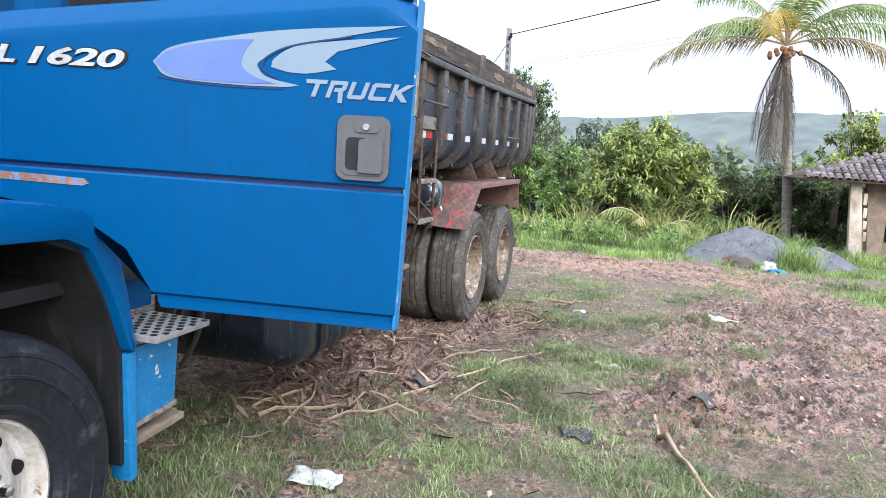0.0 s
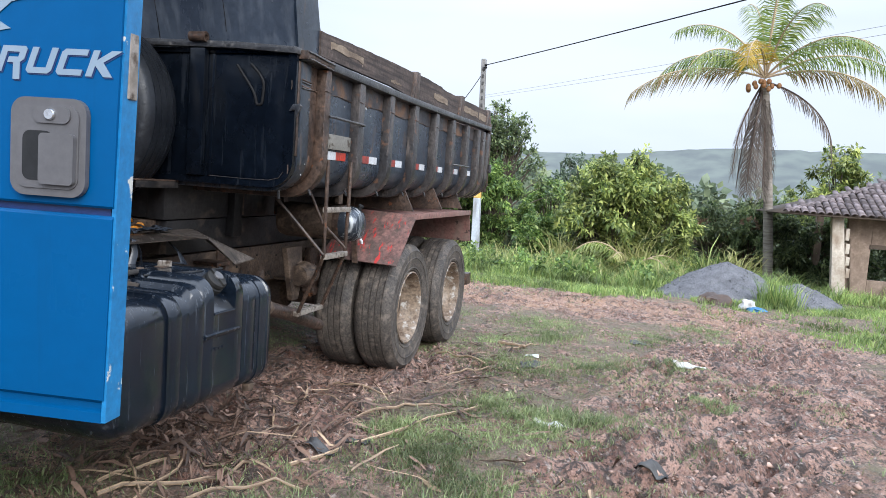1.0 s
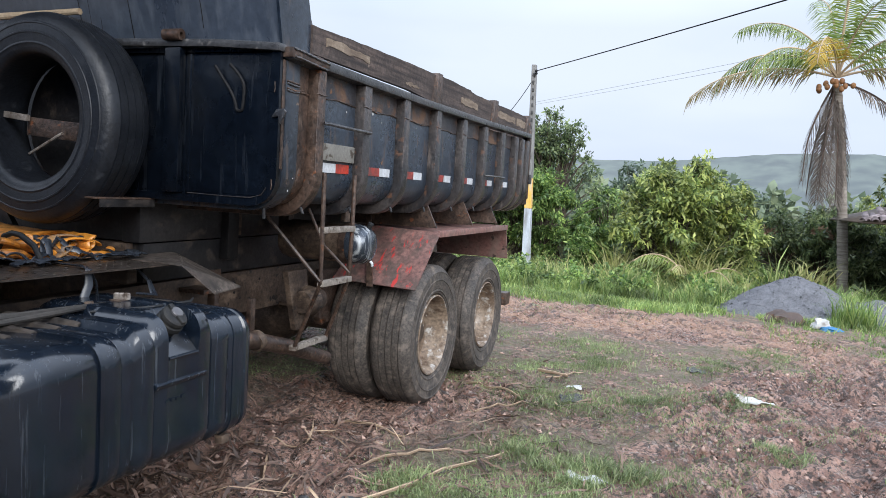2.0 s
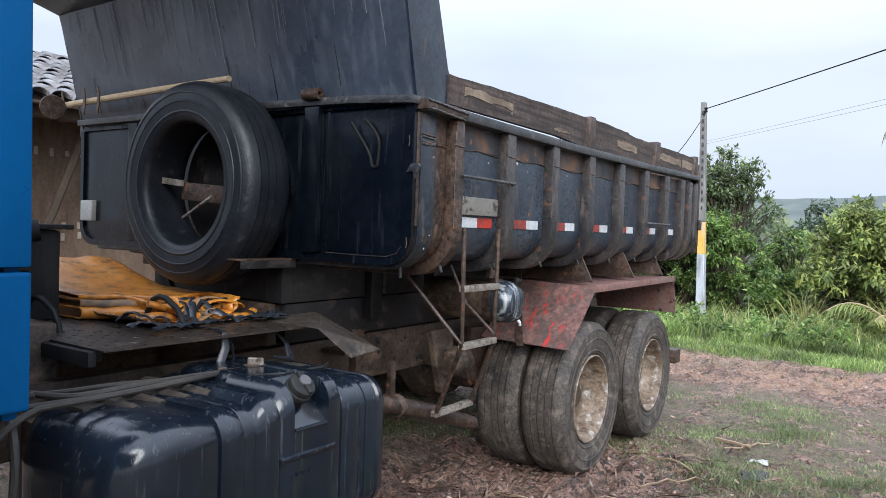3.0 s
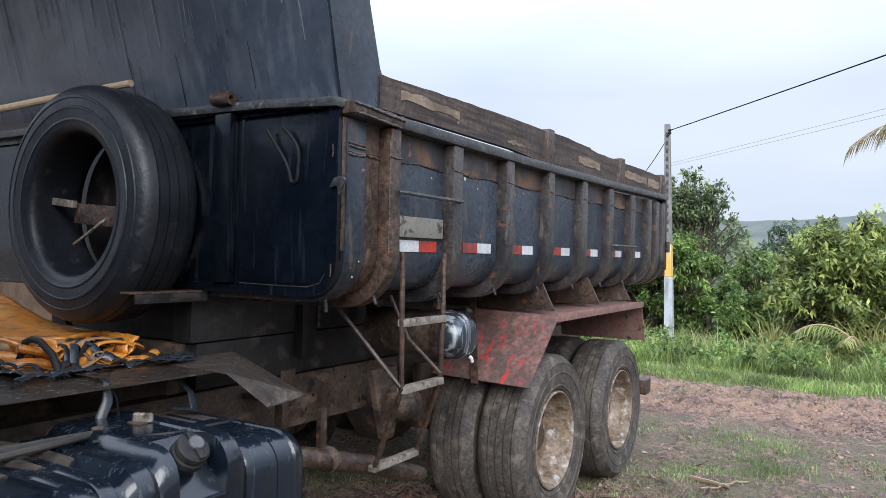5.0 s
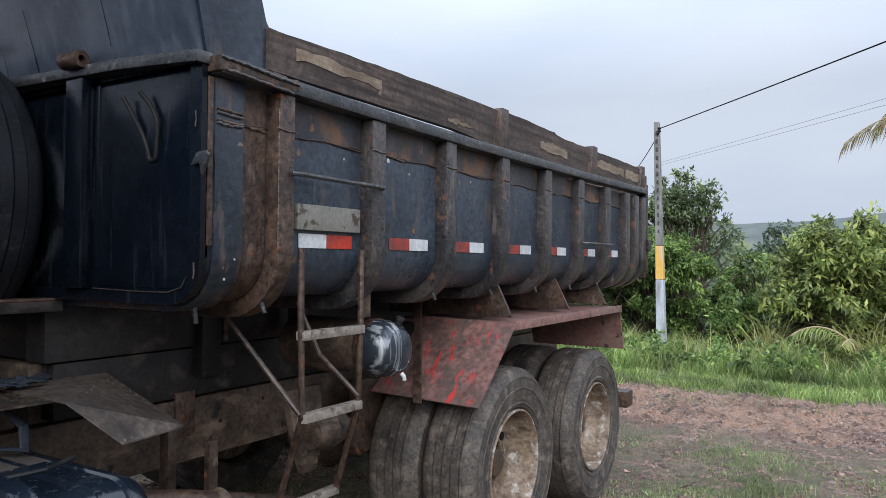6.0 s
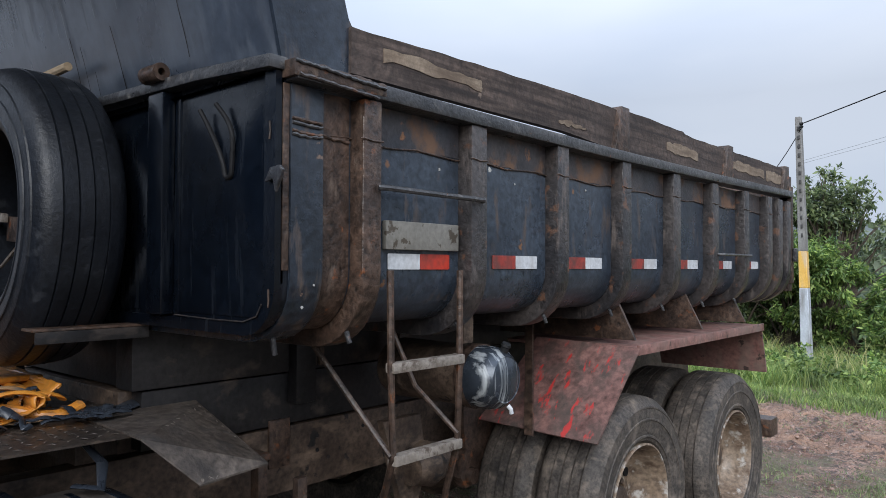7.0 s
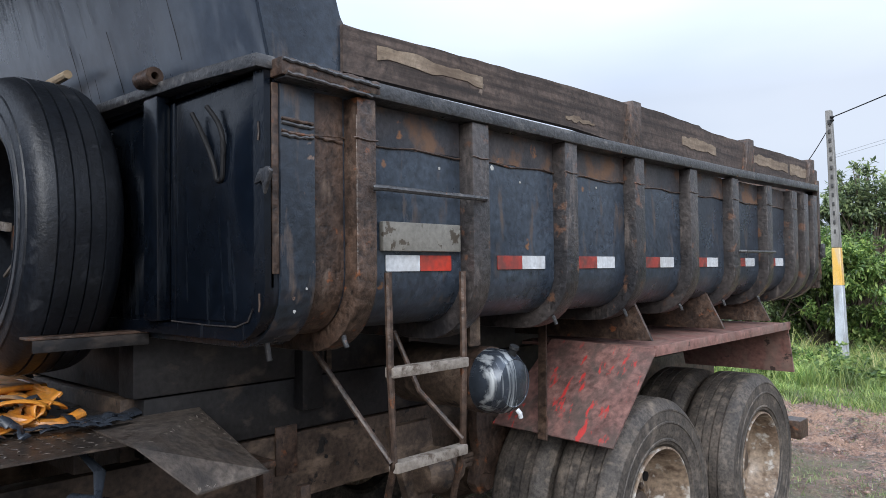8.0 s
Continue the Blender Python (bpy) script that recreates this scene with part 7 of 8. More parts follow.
# ---- coconut palm ----
def frond(t, base, az, rise, length, fall, mat, seed, leaf=0.62, name="frond", label="", pairs=60):
    """A midrib that arches out and down, with two rows of hanging leaflets."""
    rs = np.random.RandomState(seed)
    pts = []
    p = np.array(base, dtype=float)
    el = radians(rise)
    n = 22
    for i in range(n + 1):
        pts.append(p.copy())
        p = p + np.array([math.cos(az) * math.cos(el), math.sin(az) * math.cos(el), math.sin(el)]) * length / n
        el -= radians(fall) / n * (0.5 + 1.1 * i / n)
        el = max(el, radians(-88))
    bm = sweep([tuple(q) for q in pts], [0.028 * (1 - 0.85 * i / n) + 0.004 for i in range(n + 1)], 6)
    rib = part(name, bm, M_STICK if mat is not L_PALM_DEAD else M_CANE_DARK, t, label)
    pts = np.array(pts)
    verts, faces = [], []
    for k in range(pairs):
        u = 0.14 + 0.86 * k / pairs
        i = min(n - 1, int(u * n))
        q = pts[i] + (pts[i + 1] - pts[i]) * (u * n - i)
        d = pts[i + 1] - pts[i]
        d /= np.linalg.norm(d)
        side = np.cross(d, (0, 0, 1.0))
        side = side / max(0.15, np.linalg.norm(side)) if np.linalg.norm(side) > 0.15 else np.array([math.sin(az), -math.cos(az), 0])
        for sg in (-1, 1):
            ln = leaf * (0.35 + 0.65 * math.sin(math.pi * (0.12 + 0.80 * u))) * (0.8 + 0.4 * rs.rand())
            w = sg * side * (0.75 + 0.2 * rs.rand()) + d * (0.55 + 0.2 * rs.rand()) + np.array([0, 0, -0.15 - 0.35 * rs.rand()])
            w /= np.linalg.norm(w)
            a = q
            m1 = a + w * ln * 0.5 + np.array([0, 0, -0.05 * ln])
            tip = a + w * ln * 0.86 + np.array([0, 0, -0.38 * ln - 0.12 * ln * rs.rand()])
            wd = d * 0.017
            b = len(verts)
            verts += [a - wd * 0.6, a + wd * 0.6, m1 + wd, m1 - wd, tip]
            faces += [(b, b + 1, b + 2, b + 3), (b + 3, b + 2, b + 4, b + 4)]
    quads = [f for f in faces if f[2] != f[3]]
    tris = [(f[0], f[1], f[2]) for f in faces if f[2] == f[3]]
    me = bpy.data.meshes.new("leaflets")
    me.from_pydata([tuple(map(float, v)) for v in verts], [], quads + tris)
    me.materials.append(mat)
    tagged(link("leaflets", me, rib), kind="stuff")


PB = Vector((3.93, 24.0, float(ground_z(3.93, 24.0)) - 0.1))
PT = Vector((3.31, 24.0, 4.78))
palm = thing("coconut_palm", tuple(PB), "coconut palm with yellowing fronds and dead hanging leaves", "palm tree")
tp = bezier(PB, (3.70, 24.0, 2.2), PT, 40)
part("trunk", sweep(tp, [0.13 - 0.03 * i / 40 + 0.008 * (i % 2) for i in range(41)], 14), M_BARK, palm, "grey ringed palm trunk")
FR = [(185, 14, 3.65, 60, L_PALM_TIRED), (170, 38, 3.3, 105, L_PALM), (150, 62, 3.4, 85, L_PALM), (100, 74, 3.6, 70, L_PALM), (75, 80, 3.5, 55, L_PALM), (50, 68, 3.5, 80, L_PALM), (20, 50, 3.5, 80, L_PALM), (5, 32, 3.5, 75, L_PALM), (-8, 16, 3.3, 75, L_PALM_TIRED),
      (250, 58, 2.6, 150, L_PALM_YELLOW), (215, 40, 2.9, 110, L_PALM), (290, 66, 3.2, 100, L_PALM), (320, 45, 3.3, 100, L_PALM), (120, 45, 3.2, 90, L_PALM), (270, 82, 3.4, 60, L_PALM)]
for k, (a, r, ln, fl, mt) in enumerate(FR):
    frond(palm, (PT.x, PT.y, PT.z + 0.1), radians(a), r, ln, fl, mt, 100 + k, 0.75 if r < 60 else 0.62, label={"yellow_palm_leaflets": "yellowed frond", "browning_palm_leaflets": "browning frond"}.get(mt.name, ""))
for k, (a, r, ln, fl) in enumerate(((-12, -18, 2.9, 78), (195, -62, 2.6, 40), (240, -76, 3.0, 16), (300, -79, 3.1, 10), (170, -74, 2.9, 20), (15, -74, 2.6, 16), (335, -82, 3.0, 6), (130, -82, 3.1, 6), (215, -80, 2.7, 8), (270, -82, 2.9, 6), (350, -78, 2.8, 10))):
    frond(palm, (PT.x, PT.y, PT.z), radians(a), r, ln, fl, L_PALM_DEAD, 140 + k, 0.62, label="dead brown hanging frond", pairs=46)
sprout = thing("palm_sapling", (0.36, 21.65, float(ground_z(0.36, 21.65)) - 0.02), "young palm with arching pale green fronds before the bush", "palm")
for k, (a, r, ln, fl, mt) in enumerate(((178, 70, 1.9, 122, L_PALM), (200, 76, 1.9, 125, L_PALM), (150, 66, 1.7, 115, L_PALM), (250, 72, 1.5, 110, L_REED), (20, 66, 1.6, 115, L_PALM), (320, 70, 1.5, 130, L_PALM))):
    frond(sprout, (0.36, 21.65, float(ground_z(0.36, 21.65)) - 0.02), radians(a), r, ln, fl, mt, 170 + k, 0.42, pairs=32)
rs2 = random.Random(3)
for k in range(13):
    a = 2.6 + 3.0 * rs2.random() if k < 9 else rs2.random() * 6.28
    c = (PT.x + 0.26 * math.cos(a) + 0.14 * (k % 3 - 1), PT.y + 0.22 * math.sin(a) - 0.05, PT.z - 0.02 - 0.24 * rs2.random())
    bm = bmesh.new()
    bmesh.ops.create_uvsphere(bm, u_segments=10, v_segments=8, radius=0.064, matrix=Matrix.Translation(c) @ Matrix.Diagonal((1, 1, 1.2, 1)))
    part("coconut", bm, M_COCONUT, palm)

# ---- utility pole and wires ----
pole_z = float(ground_z(-3.95, 22.9))
pole = thing("utility_pole", (-3.95, 22.9, pole_z), "concrete utility pole with a faded yellow painted band", "pole")


def tapered(z0, z1):
    a0, a1 = 0.122 - 0.052 * (z0 - pole_z) / 5.7, 0.122 - 0.052 * (z1 - pole_z) / 5.7
    x0, x1 = -3.94 - 0.025 * (z0 - pole_z), -3.94 - 0.025 * (z1 - pole_z)
    bm = bmesh.new()
    lo = [bm.verts.new((x0 + sx * a0 * 0.85, 22.9 + sy * a0, z0)) for sx, sy in ((-1, -1), (1, -1), (1, 1), (-1, 1))]
    hi = [bm.verts.new((x1 + sx * a1 * 0.85, 22.9 + sy * a1, z1)) for sx, sy in ((-1, -1), (1, -1), (1, 1), (-1, 1))]
    bm.faces.new(lo[::-1])
    bm.faces.new(hi)
    for j in range(4):
        bm.faces.new((lo[j], lo[(j + 1) % 4], hi[(j + 1) % 4], hi[j]))
    bmesh.ops.bevel(bm, geom=bm.edges[:], offset=0.012, segments=1, affect="EDGES")
    return bm


part("shaft_base", tapered(pole_z - 0.3, 1.17), M_WHITEWASH, pole, "blue-white limewashed lower shaft")
part("painted_band", tapered(1.172, 1.99), M_YELLOW, pole, "worn yellow band")
part("shaft", tapered(1.992, 5.02), M_CONCRETE, pole)
# dark blocks on the face: shade of the shaft's recesses put into colour
for k in range(13):
    zz = 2.3 + 0.2 * k
    part("shaft_recess", box(-4.015 - 0.025 * (zz - 2.0), -3.975 - 0.025 * (zz - 2.0), 22.795, 22.84, zz, zz + 0.09, 0.003), M_STONE, pole)
part("insulator", lathe([(0.0001, -0.06), (0.035, -0.06), (0.045, -0.03), (0.025, 0.0), (0.045, 0.03), (0.035, 0.06), (0.0001, 0.06)], Matrix.Translation((-3.98, 22.74, 4.80)) @ Matrix.Rotation(radians(90), 4, "Y"), 14, close=False), M_DARK, pole)


def wire(name, a, b, sag, r, label, mat=M_WIRE):
    a, b = Vector(a), Vector(b)
    pts = [a + (b - a) * t - Vector((0, 0, sag * 4 * t * (1 - t))) for t in (i / 40 for i in range(41))]
    ob = part(name, sweep(pts, r, 6), mat, None, label)
    return tagged(ob, label, "wire")


wire("power_cable", (-3.98, 22.74, 4.83), (21.73, -7.9, 5.35), 0.25, 0.012, "twisted black overhead power cable from the pole")
wire("thin_wire", (-3.98, 22.9, 4.03), (21.73, -7.74, 4.45), 0.2, 0.003, "thin grey overhead wire below the cable", M_THIN_WIRE)
wire("thin_wire", (-3.98, 22.9, 3.97), (21.73, -7.74, 4.2), 0.2, 0.003, "thin grey overhead wire below the cable", M_THIN_WIRE)
wire("stay_wire", (-4.0, 22.82, 4.75), (-5.6, 23.2, 3.1), 0.25, 0.010, "slack wire hanging from the pole top")

# ---- gravel heap ----
hx, hy = 2.65, 18.3
hz = float(ground_z(hx, hy))
n = 70
hv, hf = [], []
for i in range(n + 1):
    for j in range(n + 1):
        x, y = hx + 2.1 * (2 * i / n - 1), hy + 1.5 * (2 * j / n - 1)
        u = math.hypot((x - hx + 0.35) / 1.50, (y - hy) / 1.15)
        v2 = math.hypot((x - hx - 0.95) / 1.0, (y - hy) / 0.9)
        h = max(0.82 * max(0, 1 - u ** 1.25), 0.50 * max(0, 1 - v2 ** 1.3))
        h += 0.03 * noise.noise((x * 3, y * 3, 0)) + 0.018 * noise.noise((x * 11, y * 11, 3)) + 0.012 * noise.noise((x * 25, y * 25, 8))
        hv.append((x, y, float(ground_z(x, y)) - 0.06 + h))
for i in range(n):
    for j in range(n):
        q = i * (n + 1) + j
        hf.append((q, q + n + 1, q + n + 2, q + 1))
heap = tagged(soup("gravel_heap", hv, hf, M_GRAVEL, smooth=True), "heap of blue-grey crushed gravel on the grass", "gravel heap")
rs = np.random.RandomState(8)
sv, sf = [], []
hva = np.array(hv)
for k in range(5200):
    p = hva[rs.randint(len(hva))] + np.array([0.03 * rs.normal(), 0.03 * rs.normal(), 0.0])
    if p[2] < float(ground_z(p[0], p[1])) + 0.01:
        continue
    r = 0.009 + 0.012 * rs.rand()
    o = rs.normal(size=(4, 3))
    o /= np.linalg.norm(o, axis=1)[:, None]
    b = len(sv)
    sv += [tuple(p + o[q] * r + np.array([0, 0, r * 0.5])) for q in range(4)]
    sf += [(b, b + 1, b + 2), (b, b + 2, b + 3), (b, b + 3, b + 1), (b + 1, b + 3, b + 2)]
tagged(soup("stones", sv, sf, M_GRAVEL, heap), kind="stuff")


def lump(name, at, size, mat, seed, label, category, squash=0.6, group="", parent=None):
    bm = bmesh.new()
    bmesh.ops.create_icosphere(bm, subdivisions=3, radius=1.0)
    for v in bm.verts:
        k = 1 + 0.45 * noise.noise(v.co * 1.7 + Vector((seed, 0, 0))) + 0.18 * noise.noise(v.co * 5 + Vector((seed, 3, 0)))
        v.co = Vector((v.co.x * size[0] * k, v.co.y * size[1] * k, max(-0.35, v.co.z) * size[2] * k)) + Vector(at)
    ob = part(name, bm, mat, parent, label)
    if not parent:
        tagged(ob, label, category, group)
    return ob


bz = float(ground_z(2.52, 16.2))
bag = lump("rubbish_bag", (2.48, 16.2, bz + 0.06), (0.13, 0.10, 0.13), M_SCRAP, 2, "crumpled white plastic bag with blue sheet on the grass", "bag")
lump("blue_sheet", (2.62, 16.1, bz + 0.02), (0.14, 0.09, 0.06), M_BAGBLUE, 7, "crumpled blue plastic sheet", "bag", parent=bag)
lump("earth_pile", (2.0, 16.6, float(ground_z(2.0, 16.6)) + 0.03), (0.30, 0.2, 0.16), M_CANE_DARK, 5, "small pile of reddish dry grass and earth", "earth pile")
lump("stone", (5.75, 16.6, float(ground_z(5.75, 16.6)) + 0.05), (0.28, 0.2, 0.16), M_CONCRETE, 6, "grey broken stone in the grass", "stone")

# ---- the tiled shed ----
shed = thing("shed", (6.5, 22.5, float(ground_z(6.5, 22.5))), "low shed with brown stained walls and a clay tile roof", "shed")
SZ = -0.62
part("wall", box(5.12, 5.62, 21.5, 21.68, SZ - 0.1, 1.42, 0.01), M_BROWN_PLASTER, shed, "brown stained plaster wall")
part("wall", box(5.622, 6.6, 21.5, 21.68, 0.72, 1.42, 0.01), M_BROWN_PLASTER, shed)
part("wall", box(5.622, 6.6, 21.5, 21.68, SZ - 0.1, -0.02, 0.01), M_BROWN_PLASTER, shed)
part("wall", box(6.602, 10.2, 21.5, 21.68, SZ - 0.1, 1.42, 0.01), M_BROWN_PLASTER, shed)
part("wall", box(5.12, 5.30, 24.9, 25.1, SZ - 0.4, 1.42, 0.01), M_BROWN_PLASTER, shed)
part("wall", box(10.0, 10.2, 21.7, 25.1, SZ - 0.4, 1.42, 0.01), M_BROWN_PLASTER, shed)
part("lintel", box(5.60, 6.65, 21.47, 21.498, 0.70, 0.80, 0.006), M_TIMBER, shed)
part("post", prism([(4.86, SZ - 0.1), (5.16, SZ - 0.1), (4.92, 1.36), (4.68, 1.36)], "y", 21.1, 21.3, bev=0.015), M_PLASTER, shed, "pink-white plastered corner post")
for k, (zz, hh) in enumerate(((0.02, 0.24), (0.30, 0.22), (0.56, 0.26), (0.86, 0.3))):
    part("block", box(5.08 - 0.1 * zz, 5.16 - 0.1 * zz, 21.12, 21.4, zz, zz + hh - 0.03, 0.012), M_PLASTER, shed)
part("leaning_stick", sweep([(5.30, 21.45, -0.5), (5.16, 21.47, 0.9)], 0.02, 8), M_TIMBER, shed)
part("eave_beam", box(3.85, 10.4, 21.05, 21.15, 1.36, 1.46, 0.01), M_TIMBER, shed)
bm = bmesh.new()
vv = [bm.verts.new(p) for p in ((3.66, 20.85, 1.39), (10.6, 20.85, 1.39), (10.6, 23.3, 2.40), (6.65, 23.3, 2.40), (3.66, 25.7, 1.39))]
bm.faces.new(vv[:4])
bm.faces.new((vv[0], vv[3], vv[4]))
roof = part("roof", bm, M_TIMBER, shed, "weathered clay tile roof")
mod = roof.modifiers.new("thick", "SOLIDIFY")
mod.thickness = 0.03
for k in range(8):
    part("rafter", box(3.8 + 0.85 * k, 3.87 + 0.85 * k, 20.95, 21.48, 1.36, 1.385, 0.004), M_TIMBER, shed)


def tile_mesh(name, mat, length=0.42, r=0.085, thick=0.014):
    """A half-round clay tile, lying along y."""
    bm = bmesh.new()
    loops = []
    for y, k in ((0, 1.0), (length, 0.85)):
        for rr_ in (r * k, r * k - thick):
            loops.append([bm.verts.new((rr_ * math.cos(math.pi * q / 6), y, rr_ * math.sin(math.pi * q / 6) * 0.7)) for q in range(7)])
    o0, i0, o1, i1 = loops
    for q in range(6):
        bm.faces.new((o0[q], o0[q + 1], o1[q + 1], o1[q]))
        bm.faces.new((i0[q], i0[q + 1], i1[q + 1], i1[q]))
        bm.faces.new((o0[q], o0[q + 1], i0[q + 1], i0[q]))
        bm.faces.new((o1[q], o1[q + 1], i1[q + 1], i1[q]))
    me = bpy.data.meshes.new(name)
    bmesh.ops.recalc_face_normals(bm, faces=bm.faces)
    bm.to_mesh(me)
    bm.free()
    me.materials.append(mat)
    me.polygons.foreach_set("use_smooth", [True] * len(me.polygons))
    return me


TILE = tile_mesh("roof_tile", M_TILE, 0.42, 0.074)
rs3 = random.Random(12)
slope = math.atan2(2.40 - 1.39, 23.3 - 20.85)
for row in range(8):
    d = 0.335 * row
    for col in range(43):
        x = 3.74 + 0.165 * col
        if x < 3.66 + (6.65 - 3.66) * d / 2.66 + 0.02:
            continue
        ob = link("roof_tile", TILE, roof)
        ob.matrix_basis = Matrix.Translation((x + 0.012 * (rs3.random() - 0.5), 20.80 + d * math.cos(slope) + 0.03 * rs3.random(), 1.415 + d * math.sin(slope) + 0.012 * rs3.random())) @ Matrix.Rotation(slope - 0.03, 4, "X") @ Matrix.Rotation(radians(5 * (rs3.random() - 0.5)), 4, "Z")
hip = Vector((6.65 - 3.66, 23.3 - 20.85, 1.01))
for k in range(9):
    ob = link("ridge_tile", TILE, roof)
    p = Vector((3.66, 20.85, 1.42)) + hip * (k / 9)
    ob.matrix_basis = Matrix.Translation(p) @ hip.to_track_quat("Y", "Z").to_matrix().to_4x4() @ Matrix.Scale(1.15, 4)

# ---- the mud-walled house beyond the truck ----
house = thing("house", (-9.0, 9.0, 0), "mud-walled house with a mossy tile roof and white post", "house")
part("wall", box(-7.95, -7.75, 5.7, 15.0, -0.5, 2.78, 0.01), M_MUDWALL, house, "rough brown mud wall")
part("wall", box(-11.9, -7.952, 14.8, 15.0, -0.8, 2.78, 0.01), M_MUDWALL, house)
part("post", box(-7.02, -6.88, 7.40, 7.60, -0.1, 2.62, 0.01), M_WHITE_POST, house, "white-painted porch post")
part("plate_beam", box(-7.05, -6.85, 5.7, 15.0, 2.62, 2.74, 0.01), M_TIMBER, house)
part("prop", sweep([(-7.65, 7.9, 0.6), (-7.45, 8.3, 1.6), (-7.35, 8.62, 2.6)], 0.045, 8), M_TIMBER, house, "crooked dark timber prop")
for k in range(16):
    part("rafter", box(-7.9, -6.72, 6.3 + 0.55 * k, 6.38 + 0.55 * k, 2.70, 2.77, 0.006, m=None), M_TIMBER, house)
rs4 = random.Random(31)
for row, (zz, n_) in enumerate(((1.42, 22), (1.30, 18), (2.28, 10))):
    for k in range(n_):
        y = 7.2 + 0.17 * k + 0.05 * rs4.random()
        part("pale_brick_end", box(-7.75, -7.735, y, y + 0.045, zz + 0.03 * rs4.random(), zz + 0.09 + 0.02 * rs4.random(), 0.004), M_PLASTER, house)
bm = bmesh.new()
vv = [bm.verts.new(p) for p in ((-6.62, 5.7, 2.74), (-6.62, 15.3, 2.74), (-10.2, 15.3, 3.92), (-10.2, 5.7, 3.92), (-13.6, 15.3, 2.74), (-13.6, 5.7, 2.74))]
bm.faces.new(vv[:4])
bm.faces.new((vv[3], vv[2], vv[4], vv[5]))
roof2 = part("roof", bm, M_TIMBER, house, "grey mossy tile roof")
mod = roof2.modifiers.new("thick", "SOLIDIFY")
mod.thickness = 0.03
TILE2 = tile_mesh("roof_tile", M_TILE_GREY, 0.5, 0.11, 0.016)
slope2 = math.atan2(3.92 - 2.74, 10.2 - 6.62)
for row in range(9):
    for col in range(26):
        y = 6.0 + 0.235 * col
        d = 0.40 * row
        ob = link("roof_tile", TILE2, roof2)
        ob.matrix_basis = Matrix.Translation((-6.52 - d * math.cos(slope2) - 0.03 * rs4.random(), y + 0.02 * rs4.random(), 2.775 + d * math.sin(slope2) + 0.02 * rs4.random())) @ Matrix.Rotation(radians(90), 4, "Z") @ Matrix.Rotation(slope2 - 0.03, 4, "X") @ Matrix.Rotation(radians(6 * (rs4.random() - 0.5)), 4, "Z")


for k in range(3):
    y = 6.9 + 0.25 * k
    part("hanging_wire", sweep([(-6.7, y, 3.25 - 0.1 * k), (-6.66, y + 0.06, 3.0), (-6.62, y + 0.02, 2.85), (-6.6, y + 0.1, 2.7 + 0.1 * k)], 0.006, 6), M_WIRE, house)


# ---- grass ----
def blades(name, rs, pts, h, w, mat, lean, label, category="grass", group=""):
    """Single bent blades of grass: two quads narrowing to a tip."""
    n = len(pts)
    a = rs.rand(n) * 2 * math.pi
    side = np.stack([np.cos(a), np.sin(a), np.zeros(n)], 1) * (w * (0.6 + 0.8 * rs.rand(n)))[:, None]
    b = rs.rand(n) * 2 * math.pi
    out = np.stack([np.cos(b), np.sin(b), np.zeros(n)], 1)
    hh = (h * (0.35 + 0.7 * rs.rand(n)) * (0.45 + 1.1 * value_noise(pts[:, 0] * 1.3 + 5, pts[:, 1] * 1.3, 5) ** 1.3))[:, None]
    up = np.array([0, 0, 1.0])
    l = (lean * (0.3 + rs.rand(n)))[:, None]
    m = pts + up * hh * 0.55 + out * hh * l * 0.35
    t = pts + up * hh * (1 - 0.35 * l) + out * hh * l
    v = np.stack([pts - side, pts + side, m + side * 0.7, m - side * 0.7, t], 1).reshape(-1, 3)
    k = np.arange(n)[:, None] * 5
    f = np.concatenate([k + np.array([[0, 1, 2]]), k + np.array([[0, 2, 3]]), k + np.array([[3, 2, 4]])], 1).reshape(-1, 3)
    return tagged(soup(name, v, f, mat), label, category, group, "stuff")


def scatter(rs, n, x0, x1, y0, y1, keep):
    x, y = x0 + (x1 - x0) * rs.rand(n), y0 + (y1 - y0) * rs.rand(n)
    ok = rs.rand(n) < keep(x, y)
    x, y = x[ok], y[ok]
    return np.stack([x, y, ground_z(x, y) - 0.005], 1)


rs = np.random.RandomState(50)


def turf(x, y):
    patch = 0.85 * smooth_step(0.50, 0.68, value_noise(x * 1.1 + 3, y * 1.1 + 9, 3) * 0.6 + value_noise(x * 3.3, y * 3.3, 6) * 0.4)
    for cx, cy, r in ((0.19, 7.50, 0.45), (-0.12, 7.85, 0.35), (-0.03, 6.45, 0.34), (-0.33, 6.67, 0.3), (-0.67, 5.55, 0.5), (0.45, 5.9, 0.5), (1.4, 5.4, 0.9), (0.5, 5.2, 0.5), (-0.23, 6.95, 0.3), (-2.2, 5.4, 0.8), (1.03, 9.84, 0.3), (0.44, 9.48, 0.3), (-0.6, 10.5, 0.5), (-0.4, 11.8, 0.6), (0.9, 11.6, 0.6)):
        ragged = 0.5 + 1.0 * value_noise(x * 4.5 + cx * 7, y * 4.5, 2)
        patch = np.maximum(patch, 1.3 * ragged * np.exp(-((x - cx) ** 2 + (y - cy) ** 2) / r ** 2 * 1.3))
    patch = np.maximum(patch * 0.95, 0.07)
    return np.clip(patch * (1 - 0.92 * smooth_step(0.3, 0.65, mud_mask(x, y)) * (patch < 0.75)), 0, 1)


